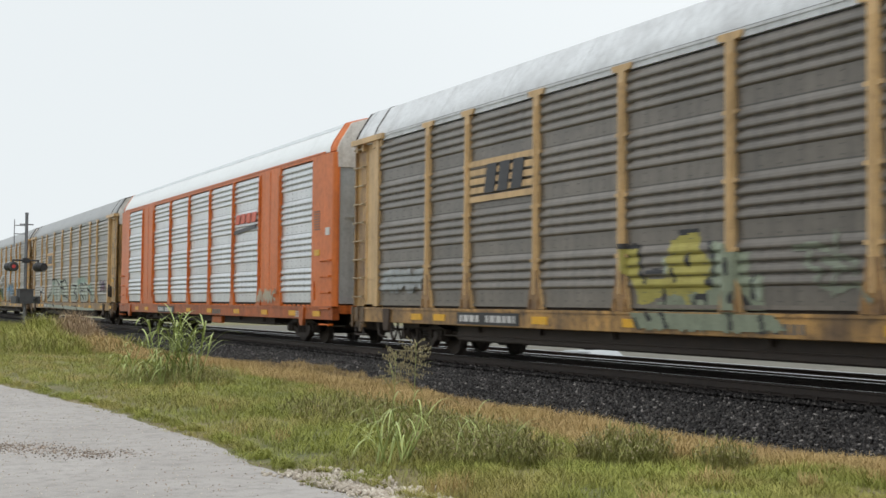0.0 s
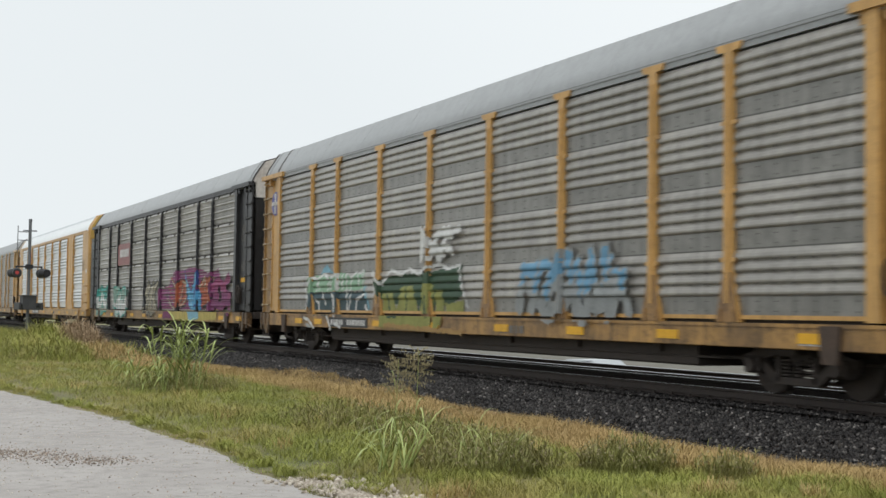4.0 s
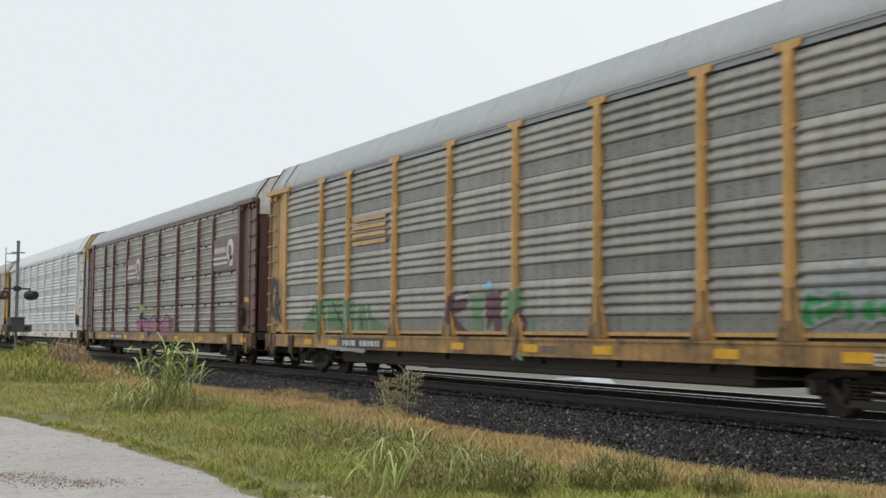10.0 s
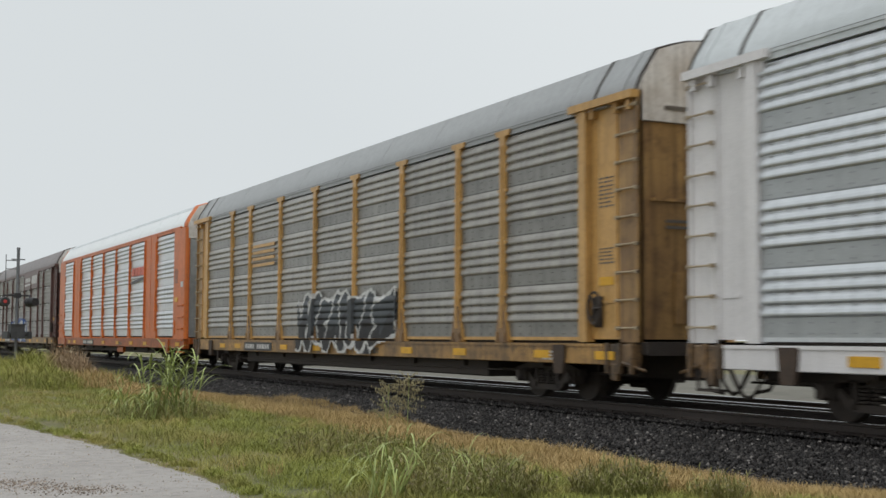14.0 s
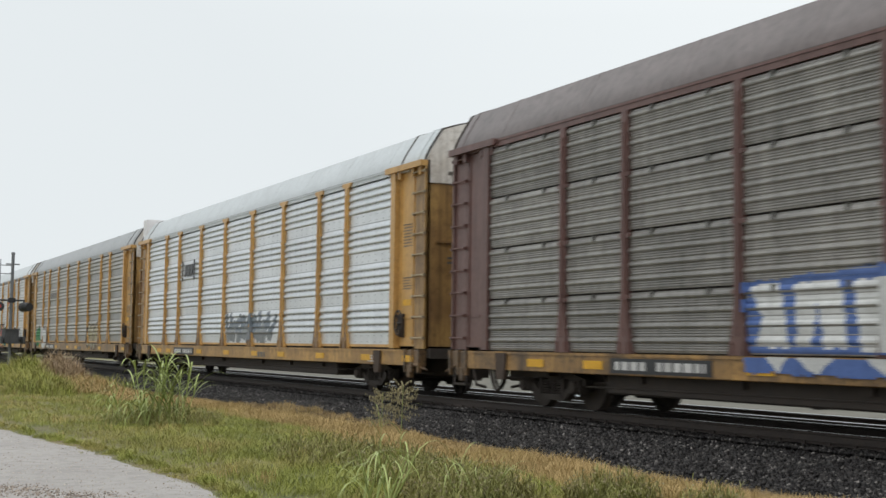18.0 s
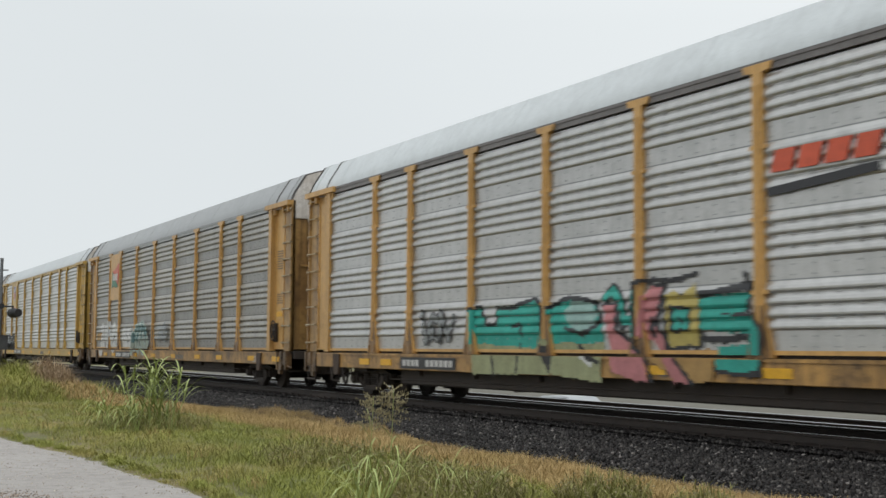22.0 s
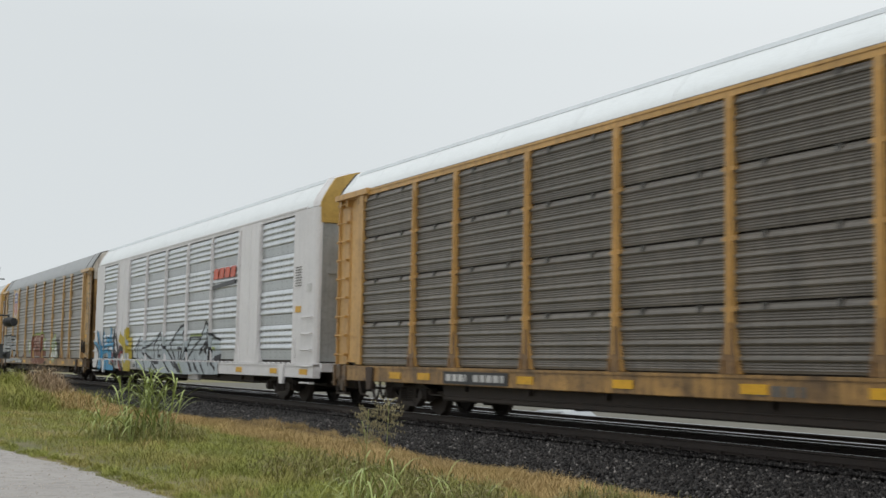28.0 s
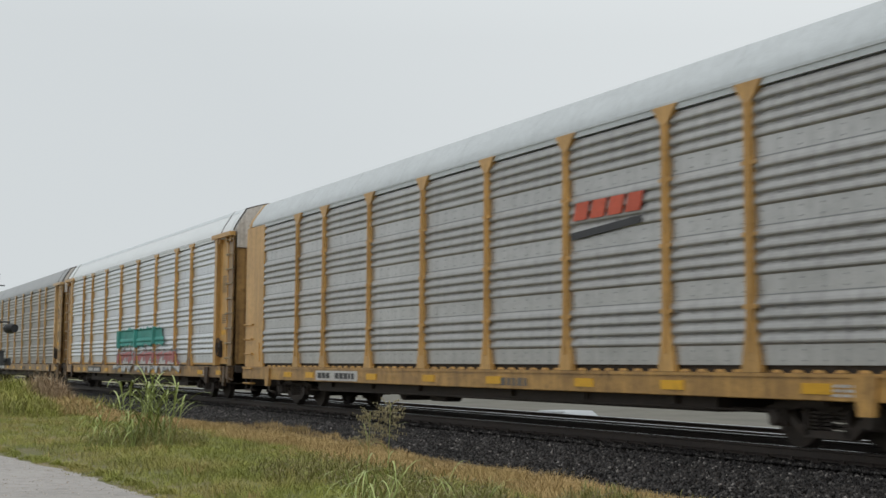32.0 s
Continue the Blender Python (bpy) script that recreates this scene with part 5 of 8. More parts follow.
shrub(7.3, 50.5, 1.3, 3.0, 1.0, 5600, green, 61, "rank green weeds by the crossing signal")
shrub(8.3, 50.0, 1.2, 3.0, 1.1, 5200, dead, 62, "browning tall weeds by the crossing signal")
shrub(6.4, 44.0, 1.5, 4.0, 0.7, 6000, green, 63, "tall green weeds along the road")
shrub(8.2, 44.0, 1.2, 4.0, 0.5, 3200, straw, 64, "olive weeds at the foot of the ballast")


# ---- crossing signal ----
def crossing_signal(x, y):
    grey = mat("galvanised_mast", (0.23, 0.24, 0.25), 0.5, 0.5, 0.3, 3, 0.2, 0.05)
    dark = mat("weathered_black", (0.03, 0.03, 0.032), 0.6, 0.0, 0.4, 4, 0.2, 0.1)
    boxed = mat("dull_grey_box", (0.09, 0.092, 0.095), 0.6, 0.2, 0.4, 4, 0.2, 0.1)
    lit = bpy.data.materials.new("red_lamp_glass")
    lit.use_nodes = True
    b = lit.node_tree.nodes["Principled BSDF"]
    b.inputs["Base Color"].default_value, b.inputs["Roughness"].default_value = (0.25, 0.02, 0.02, 1), 0.3
    b.inputs["Emission Color"].default_value, b.inputs["Emission Strength"].default_value = (1, 0.08, 0.06, 1), 0.12
    s = tagged(new("crossing_signal"), "grey crossing mast with black flashing light units and gate box", "crossing signal")
    s.matrix_world = pose(x, y, ground_height(x, y), 0, 0, 8)
    part("mast", Shape().rod((0, 0, 0), (0, 0, 5.2), 0.065, 14), grey, s)
    part("mast_cap", Shape().rod((0, 0, 5.2), (0, 0, 5.3), 0.075, 14), grey, s)
    part("collar", Shape().box(-0.28, 0.28, -0.03, 0.03, 4.78, 4.83, 0.01), grey, s)
    part("bell_bracket", Shape().rod((-0.5, 0, 3.9), (-0.5, 0, 5.0), 0.018).rod((-0.5, 0, 4.75), (0, 0, 4.75), 0.018).rod((-0.5, 0, 4.4), (0, 0, 4.4), 0.018), grey, s)
    part("cross_arm", Shape().rod((-0.55, 0, 3.3), (0.55, 0, 3.3), 0.035, 8).box(-0.14, 0.14, -0.09, 0.09, 3.2, 3.4, 0.03), dark, s)
    for k, sx in enumerate((-0.52, 0.52)):
        for face in (1, -1):
            d = Vector((sx * 0.5, face, 0)).normalized()
            c = Vector((sx, face * 0.12, 3.03))
            u = part("light_unit", Shape().rod(c - d * 0.12, c + d * 0.05, 0.17, 14, r2=0.2).rod(c + d * 0.05, c + d * 0.38, 0.2, 14, r2=0.17).rod((sx, 0, 3.3), (sx, face * 0.1, 3.1), 0.03), dark, s, "black hooded flashing light")
            part("lens", Shape().rod(c + d * 0.383, c + d * 0.39, 0.075, 14), lit if k == 0 and face < 0 else dark, u)
    part("gate_box", Shape().box(-0.28, 0.28, -0.25, 0.25, 1.5, 2.08, 0.04).box(-0.31, 0.31, -0.28, 0.28, 2.06, 2.11).rod((-0.42, 0, 1.7), (0.42, 0, 1.7), 0.09, 10), boxed, s, "dark gate mechanism box")
    for sx in (-0.46, 0.46):
        part("counterweight", Shape().box(sx - 0.04, sx + 0.04, -0.5, 0.3, 1.5, 1.8, 0.02), boxed, s)
    part("base", Shape().box(-0.25, 0.25, -0.25, 0.25, 0, 0.08), grey, s)
    return s


crossing_signal(7.36, 56.0)


# ---- parked vehicle beyond the tracks ----
def sedan(x, y, rz):
    body = mat("silver_car_paint", (0.3, 0.32, 0.34), 0.3, 0.1, 0.1, 2, 0, 0.01, coat=0.5, grime=0.05, wet_rough=0.03)
    glass = mat("dark_car_glass", (0.03, 0.035, 0.04), 0.08, 0, 0.1, 2, 0, 0.0)
    lamp = bpy.data.materials.new("headlight_glow")
    lamp.use_nodes = True
    b = lamp.node_tree.nodes["Principled BSDF"]
    b.inputs["Emission Color"].default_value, b.inputs["Emission Strength"].default_value = (1, 0.98, 0.92, 1), 3.0
    tyre = mat("tyre_rubber", (0.02, 0.02, 0.02), 0.8)
    c = tagged(new("car"), "silver sedan with lit headlights on the wet yard", "car")
    c.matrix_world = pose(x, y, -1.78, 0, 0, rz)
    side = [(-2.3, 0.35), (2.25, 0.3), (2.35, 0.6), (2.2, 0.75), (1.1, 0.92), (0.3, 1.4), (-1.1, 1.42), (-1.9, 1.02), (-2.3, 0.95), (-2.38, 0.6)]
    g = Shape()
    n = len(side)
    rings = [(-0.9, 0.94), (-0.82, 1.0), (0.82, 1.0), (0.9, 0.94)]
    v = [((0.7 if p > 1 else 1) * w, q, 0.6 + (p - 0.6) * k) for w, k in rings for q, p in side]
    f = [(j * n + i, j * n + (i + 1) % n, (j + 1) * n + (i + 1) % n, (j + 1) * n + i) for j in range(3) for i in range(n)] + [tuple(range(n)), tuple(range(3 * n, 4 * n))]
    g.add(v, f)
    part("body", g, body, c)
    part("windscreen", Shape().add([(-0.58, 0.36, 1.37), (0.58, 0.36, 1.37), (0.8, 1.08, 0.96), (-0.8, 1.08, 0.96)], [(0, 1, 2, 3)]).slab([(0.2, 1.32), (-1.05, 1.35), (-1.6, 1.02), (0.9, 0.98)], -0.72, 0.72), glass, c)
    for sx in (-0.85, 0.85):
        for sy in (-1.4, 1.42):
            w = part("wheel", Shape().lathe([(-0.11, 0.2), (-0.11, 0.29), (-0.09, 0.32), (0.09, 0.32), (0.11, 0.29), (0.11, 0.2)], (sx, sy, 0.32), 18), tyre, c)
            part("rim", Shape().lathe([(-0.115, 0.05), (-0.1, 0.2), (0.1, 0.2), (0.115, 0.05)], (sx, sy, 0.32), 14), body, w)
    for sx in (-0.72, 0.72):
        part("headlight", Shape().box(sx - 0.2, sx + 0.2, 2.18, 2.3, 0.62, 0.74, 0.03), lamp, c, "lit headlight")
    return c


sedan(23.0, 37.2, 4)

# ---- the cars, from the front of the train to its rear ----
WHITE, GREY, INK, SAGE = (0.80, 0.80, 0.78), (0.36, 0.38, 0.38), (0.03, 0.03, 0.035), (0.36, 0.41, 0.34)
TEAL, SKY, MINT = (0.07, 0.42, 0.36), (0.16, 0.38, 0.58), (0.30, 0.45, 0.38)
LEAF = (0.05, 0.32, 0.10)
ROSE, PLUM = (0.62, 0.22, 0.22), (0.20, 0.03, 0.13)
CREAM = (0.55, 0.50, 0.38)
PLUM2, FIRE2, LEMON2, SKY2, SKY3, NAVY = (0.24, 0.035, 0.15), (0.42, 0.09, 0.03), (0.62, 0.50, 0.14), (0.10, 0.40, 0.68), (0.28, 0.56, 0.70), (0.03, 0.07, 0.28)
TEAL2, MINT2, MINT3, SAGE2, ROSE2, OCHRE = (0.03, 0.42, 0.34), (0.34, 0.52, 0.48), (0.30, 0.50, 0.33), (0.38, 0.40, 0.22), (0.62, 0.24, 0.25), (0.48, 0.29, 0.10)
PALE, LIME, GOLD, MAROON, SILVER = (0.58, 0.64, 0.67), (0.40, 0.48, 0.16), (0.66, 0.50, 0.05), (0.16, 0.025, 0.03), (0.46, 0.47, 0.47)
BRICK, BLUSH, DEEP, DEEPGREEN, OLIVE2 = (0.25, 0.085, 0.045), (0.62, 0.46, 0.41), (0.05, 0.10, 0.12), (0.04, 0.095, 0.05), (0.36, 0.37, 0.10)
RED2, PERI, LEAF2, BLUE2, BLUSH2 = (0.30, 0.03, 0.035), (0.28, 0.34, 0.52), (0.04, 0.27, 0.09), (0.10, 0.18, 0.46), (0.44, 0.38, 0.35)
LEAF3, MAROON2 = (0.20, 0.33, 0.18), (0.15, 0.075, 0.085)
MOSS, MOSS2, LEMON3, DUSK, SCRAWL = (0.29, 0.33, 0.235), (0.42, 0.48, 0.37), (0.48, 0.42, 0.10), (0.26, 0.29, 0.22), (0.50, 0.47, 0.40)
CHALK, CELADON = (0.50, 0.55, 0.47), (0.40, 0.53, 0.46)
PINK2, PURPLE, LIME2 = (0.50, 0.20, 0.30), (0.20, 0.11, 0.19), (0.50, 0.56, 0.26)
cars = []


def rack(panel="brown_panel", frame_paint="tan", sill="rusty_yellow", roof="roof_grey", label="", **k):
    c = auto_car("rack", panel, frame_paint, sill, roof, label=label, **k)
    cars.append(c)
    marks(c, len(cars))
    return c


def wide(frame_paint, label, gable):
    c = auto_car("sheet", "silver_panel", frame_paint, {"orange": "dirty_orange", "yellow": "dirty_yellow"}.get(frame_paint, frame_paint), "roof_white", gable, plain_bays=(1, 7), label=label, flats="shaded_silver_flat" if frame_paint == "white" else "silver_flat")
    cars.append(c)
    marks(c, len(cars), dark=frame_paint != "white", at=3.4)
    part("lettering", bars(-12.45, -12.0, 3.05, 3.6, 8, -1.548, 0.6, 5), M["faint_ink"], c)
    part("sticker", plate(-12.45, -12.05, 2.38, 2.54, -1.545), M["reflector"], c)
    part("sticker", plate(-13.2, -12.9, 2.9, 3.1, -1.545), M["mark_white"], c)
    part("tool_box", Shape().box(-1.42, -1.3, -2.6, -1.45, 0.42, 0.66, 0.03), M[frame_paint], c)
    return c


def split(frame_paint, panel, roof, label, **k):
    c = auto_car("split", panel, frame_paint, "rusty_yellow", roof, label=label, **k)
    cars.append(c)
    marks(c, len(cars))
    return c


# 0
c = rack("dark_panel", "tan", "rusty_yellow", "roof_stained", "weathered dark enclosed auto rack car with faded yellow posts and graffiti", door_paint="tan")
for k in range(5):
    placard(c, 4.4, 6.98, 3.17 + k * 0.18, 3.29 + k * 0.18, "tan", "sign_stripe")
slanted_bars(c, 4.75, 6.4, 3.33, 3.9, "mark_black", 3, x=-1.57)
mural(c, [
    (MOSS, 0, [(1.15, 1), (0.2, 1.2), (0.1, 1.4), (-0.8, 1.35), (-0.95, 2.1), (-1.35, 2), (-1.4, 1.9), (-1.8, 1.9), (-1.8, 1.55), (-2.1, 1.55), (-2.1, 1.05), (-2.4, 1), (-2.7, 0.8), (-2.1, 0.75), (-0.6, 0.75), (0.95, 0.75)]),
    (LEMON3, 0, [(1.4, 2.1), (0.95, 2.05), (0.95, 1.9), (0.9, 1.55), (0.1, 1.55), (0.3, 1.85), (0.1, 1.9), (0.1, 2.15), (-0.15, 2.2), (-0.65, 2.25), (-0.65, 2), (-0.9, 1.8), (-0.9, 1.4), (-0.8, 1.3), (0.2, 1.3), (0.85, 1.1), (1, 1.15), (1.05, 1.45), (1.4, 1.7)]),
    (INK, 0.08, [(0.95, 2.05), (0.85, 1.6), (0.75, 1.5)]),
    (INK, 0.08, [(-0.15, 2.25), (-0.6, 2.25)])],
    "yellow and grey-green block lettering with dark shading")
mural(c, [
    (INK, 0.11, [(-0.35, 1.85), (-0.4, 1.75)]),
    (INK, 0.09, [(-0.9, 2.05), (-1, 1.8), (-1, 1.6)]),
    (INK, 0.12, [(-0.85, 1.5), (-0.95, 1.45)]),
    (INK, 0.08, [(-0.5, 1.15), (-0.55, 1.25), (-0.8, 1.25), (-0.8, 1.1)]),
    (INK, 0.08, [(0.25, 1.35), (0.25, 1.1)]),
    (INK, 0.17, [(-1.5, 1.25), (-1.75, 1.15)])],
    "yellow and grey-green block lettering with dark shading", lift=0.01)
mural(c, [
    (INK, 0.08, [(1.4, 2.1), (0.95, 2.05)]),
    (MOSS2, 0.08, [(0.25, 1.85), (0.2, 1.6)]),
    (MOSS2, 0.13, [(-1.15, 1.95), (-1.2, 1.65), (-1.25, 1.4)]),
    (INK, 0.08, [(-1.4, 1.8), (-1.4, 1.6)]),
    (INK, 0.08, [(-1.9, 1.55), (-1.9, 1.25)]),
    (MOSS2, 0.12, [(-2, 1.45), (-2, 1.25)]),
    (INK, 0.08, [(0.95, 0.9), (0.85, 0.75)]),
    (INK, 0.08, [(0.25, 1), (0.1, 0.8)]),
    (INK, 0.08, [(0.65, 1), (0.55, 0.9)]),
    (INK, 0.08, [(-1.45, 1), (-1.5, 0.8)]),
    (INK, 0.08, [(-2.15, 1), (-2.2, 0.75)]),
    (LEMON3, 0.11, [(-0.25, 1.3), (-0.35, 1.15)]),
    (INK, 0.08, [(0.7, 1.65), (0.3, 1.65)]),
    (INK, 0.08, [(0.05, 1.7), (-0.05, 1.5)])],
    "yellow and grey-green block lettering with dark shading", lift=0.014)
mural(c, [
    (DUSK, 0.08, [(-3.55, 2.1), (-3.6, 1.75), (-3.5, 1.3)]),
    (DUSK, 0.08, [(-2.75, 1.9), (-3.2, 1.95), (-3.45, 1.85)]),
    (DUSK, 0.08, [(-3.1, 1.85), (-3, 1.7), (-3.3, 1.6), (-3.2, 1.5)]),
    (DUSK, 0.08, [(-3.35, 1.75), (-3.75, 1.6)]),
    (DUSK, 0.08, [(-3.7, 1.75), (-3.9, 1.7), (-3.9, 1.55)]),
    (DUSK, 0.08, [(-3.25, 1.4), (-3.5, 1.35), (-3.85, 1.4)]),
    (DUSK, 0.08, [(-3.95, 1.4), (-4.25, 1.2)])],
    "faint grey-green spray-painted scrawl", lift=0.018)
graffiti(c, 9.2, 11.5, 1.35, 1.9, (GREY,), GREY, 4, 4, thick=0.06, label="thin whitish spray-painted scrawl")
# 1
c = wide("orange", "orange enclosed auto rack car with silver ribbed panels and white roof", "dirty_white")
slanted_bars(c, -6.75, -4.45, 3.6, 3.9, "logo_red", 4, slant=0.1, line="mark_black")
graffiti(c, -9.0, -7.3, 1.1, 1.5, (CREAM,), CREAM, 4, 8, thick=0.03, plain=[(-9.05, -7.12)], label="thin pale spray-painted scrawl")
# 2
c = rack("brown_panel", "tan", "rusty_yellow", label="weathered grey-brown auto rack car with yellow posts and pale green graffiti")
for k in range(4):
    placard(c, 4.45, 6.98, 3.18 + k * 0.2, 3.32 + k * 0.2, "yellow", "sign_stripe")
slanted_bars(c, 4.9, 6.4, 3.3, 3.72, "mark_black", 2, x=-1.57)
mural(c, [
    (WHITE, 0, [(9.4, 2.05), (8, 1.9), (8.05, 1.2), (9.15, 1.2)]),
    (INK, 0.08, [(9.05, 2), (8.85, 1.25), (8.2, 1.55), (8.85, 1.65), (8.15, 1.9)]),
    (CHALK, 0, [(6.8, 1.25), (4.85, 2.05), (3.9, 2.45), (2.05, 2.3), (-0.1, 2.3), (-0.7, 1.9), (-0.7, 1.1), (6.45, 1.05)]),
    (INK, 0.1, [(4.75, 2.25), (4.6, 1.05)]),
    (INK, 0.1, [(3.75, 2.4), (2.25, 2), (0.6, 2.3)]),
    (INK, 0.11, [(3.1, 1.85), (3.05, 1.05)]),
    (INK, 0.1, [(1.7, 1.1), (1.65, 1.9), (0.55, 1.8), (0.9, 1.4), (-0.6, 1.3)]),
    (CELADON, 0.15, [(4.05, 2.25), (3.95, 1.2)]),
    (WHITE, 0.11, [(2.5, 1.85), (2.45, 1.15)]),
    (WHITE, 0.12, [(0.35, 2), (0.1, 1.5)])],
    "pale green spray-painted lettering with dark outlines")
mural(c, [
    (INK, 0.09, [(6.8, 1.25), (5.25, 1.5), (4.85, 2.05), (3.9, 2.45)]),
    (INK, 0.09, [(0.6, 2.3), (-0.65, 1.95), (-0.85, 1.1)])],
    "pale green spray-painted lettering with dark outlines", lift=0.01)
mural(c, [
    (CHALK, 0, [(-1.85, 1.95), (-3, 2.2), (-3.75, 2.3), (-5.15, 2.4), (-6.4, 2.2), (-7, 1.9), (-7.6, 2.05), (-8.55, 1.55), (-8.45, 1.15), (-1.65, 1.15)]),
    (CELADON, 0, [(-3.85, 2.15), (-5.15, 2.35), (-6.25, 2.15), (-5.45, 2), (-4.1, 1.95)]),
    (INK, 0.1, [(-2.25, 1.95), (-3.4, 1.9), (-2.65, 1.55), (-3.6, 1.45), (-3.05, 1.15)]),
    (INK, 0.09, [(-4.1, 2.1), (-4.15, 1.15)]),
    (INK, 0.08, [(-4.65, 1.15), (-4.65, 2.05), (-5.5, 1.95), (-5.5, 1.65), (-4.8, 1.65)]),
    (INK, 0.13, [(-5, 1.45), (-5.5, 1.2)]),
    (INK, 0.09, [(-5.8, 2.05), (-6.9, 1.85), (-6.75, 1.5)]),
    (INK, 0.09, [(-6, 1.65), (-6, 1.15)]),
    (INK, 0.1, [(-6.95, 1.8), (-7.9, 1.4), (-7.75, 1.15)]),
    (WHITE, 0.1, [(-6.3, 1.75), (-6.45, 1.2)])],
    "pale green and mint spray-painted lettering with dark outlines", lift=0.014)
mural(c, [
    (CELADON, 0.13, [(-7.3, 1.85), (-8.3, 1.4)]),
    (CHALK, 0, [(6.15, 0.9), (-1.05, 0.85), (-8.7, 0.75), (-9, 0.65), (-3.05, 0.65), (5.2, 0.75)]),
    (INK, 0.08, [(4.2, 0.95), (3.4, 0.75)]),
    (INK, 0.08, [(0.75, 0.9), (0.05, 0.7)]),
    (INK, 0.08, [(-3.45, 0.85), (-4.15, 0.65)]),
    (OCHRE, 0.1, [(-6.3, 0.8), (-6.9, 0.8)])],
    "pale green and mint spray-painted lettering with dark outlines", lift=0.018)
graffiti(c, -11.4, -10.0, 1.5, 2.1, ((0.2, 0.11, 0.16), (0.12, 0.13, 0.22)), (0.2, 0.12, 0.16), 2, 14, thick=0.05, label="faint magenta and blue spray-painted ring")
# 3
c = rack("grey_panel", "yellow", "rusty_yellow", label="weathered grey auto rack car with yellow posts and large graffiti")
part("emblem", Shape().lathe([(-0.01, 0.36), (0.012, 0.36)], (-1.475, 12.5, 4.28), 20), M["blue"], c, "round blue emblem with a pale cross")
part("emblem", Shape().box(-1.5, -1.48, 12.45, 12.55, 3.98, 4.58).box(-1.5, -1.48, 12.2, 12.8, 4.23, 4.33), M["mark_white"], c)
mural(c, [
    (DEEP, 0, [(9.1, 1.6), (5.15, 1.6), (4.9, 1.1), (6.7, 1), (8.7, 1), (9.35, 1.35)]),
    (MINT3, 0, [(9.2, 2), (8.7, 2.05), (8.1, 2.1), (7.65, 2), (7, 2.1), (6.35, 2.05), (6.1, 1.95), (5.2, 2.15), (5.2, 1.65), (9.1, 1.6)]),
    (SKY3, 0, [(8.35, 2.1), (8.2, 2.25), (7.9, 2.35), (7.7, 2.2), (7.45, 2.15), (7.5, 2.1)]),
    (WHITE, 0.08, [(9, 1.95), (9.2, 1.75), (9.15, 1.45), (9.35, 1.1)]),
    (WHITE, 0.08, [(8.9, 2), (8.55, 1.95), (8.6, 1.65)]),
    (WHITE, 0.08, [(8.45, 1.7), (8.55, 1.95), (8.1, 2.1), (7.7, 1.95), (7.75, 1.7)]),
    (WHITE, 0.08, [(7.6, 1.7), (7.5, 2), (6.95, 2.05), (6.95, 1.7)]),
    (WHITE, 0.08, [(6.7, 2.05), (6.7, 1.7)])],
    "mint and dark teal spray-painted lettering edged in white")
mural(c, [
    (WHITE, 0.08, [(6.4, 2.05), (6.35, 1.15)]),
    (WHITE, 0.08, [(6.1, 1.65), (6.05, 1.95), (5.75, 2.1)]),
    (WHITE, 0.08, [(5.55, 1.75), (5.6, 2.05), (5.25, 2.1), (5.3, 1.65)])],
    "mint and dark teal spray-painted lettering edged in white", lift=0.01)
mural(c, [
    (WHITE, 0.08, [(9.55, 1.7), (9.4, 1.55), (9.5, 1.15)]),
    (WHITE, 0.08, [(8.7, 1.4), (8.45, 1.35), (8.45, 1.05)]),
    (WHITE, 0.08, [(8.15, 1.6), (7.95, 1.3)]),
    (WHITE, 0.09, [(7.35, 1.6), (7.1, 1.45), (7.1, 1)]),
    (WHITE, 0.08, [(6.3, 1.1), (6.1, 1.5)]),
    (WHITE, 0.08, [(5.8, 1.1), (5.7, 1.4), (5.1, 1.55)]),
    (WHITE, 0.08, [(5.15, 1.25), (4.95, 1.05)]),
    (SKY3, 0.09, [(5.15, 1.7), (4.9, 1.15)]),
    (WHITE, 0.08, [(9.45, 0.9), (9.05, 0.9), (8.65, 0.65)]),
    (WHITE, 0.08, [(7.65, 0.95), (7.35, 0.65)]),
    (WHITE, 0.08, [(7, 0.8), (6.65, 0.7)]),
    (SILVER, 0.09, [(9.25, 0.75), (8.9, 0.7)])],
    "white spray-painted edging over dark teal", lift=0.014)
mural(c, [
    (DEEPGREEN, 0, [(4.5, 1.95), (4.05, 1.85), (3.35, 1.95), (1.15, 2), (-0.2, 2.1), (-0.35, 1.45), (0.6, 1.25), (3.75, 1.3), (4.3, 1.55)]),
    (OLIVE2, 0, [(4, 1.55), (3.4, 1.55), (3.2, 1.15), (2.85, 1.7), (2.25, 1.7), (2, 1.15), (1.65, 1.75), (1.15, 1.7), (1.15, 0.85), (1.5, 0.7), (4.05, 0.75)]),
    (OLIVE2, 0, [(1.05, 1.6), (0.7, 1.6), (0.6, 0.85), (1.05, 0.75)]),
    (OLIVE2, 0, [(0.6, 1.3), (-0.3, 1.35), (-0.3, 1.05), (0.5, 1.05)]),
    (DEEPGREEN, 0.08, [(3.7, 1.5), (3.55, 1), (3.05, 1)]),
    (DEEPGREEN, 0.08, [(2.6, 1.65), (2.65, 1.05)]),
    (DEEPGREEN, 0.08, [(2, 1.05), (1.8, 1.45)]),
    (DEEPGREEN, 0.09, [(1.45, 1.45), (1.4, 1)])],
    "olive and dark green spray-painted lettering under a wavy white line", lift=0.018)
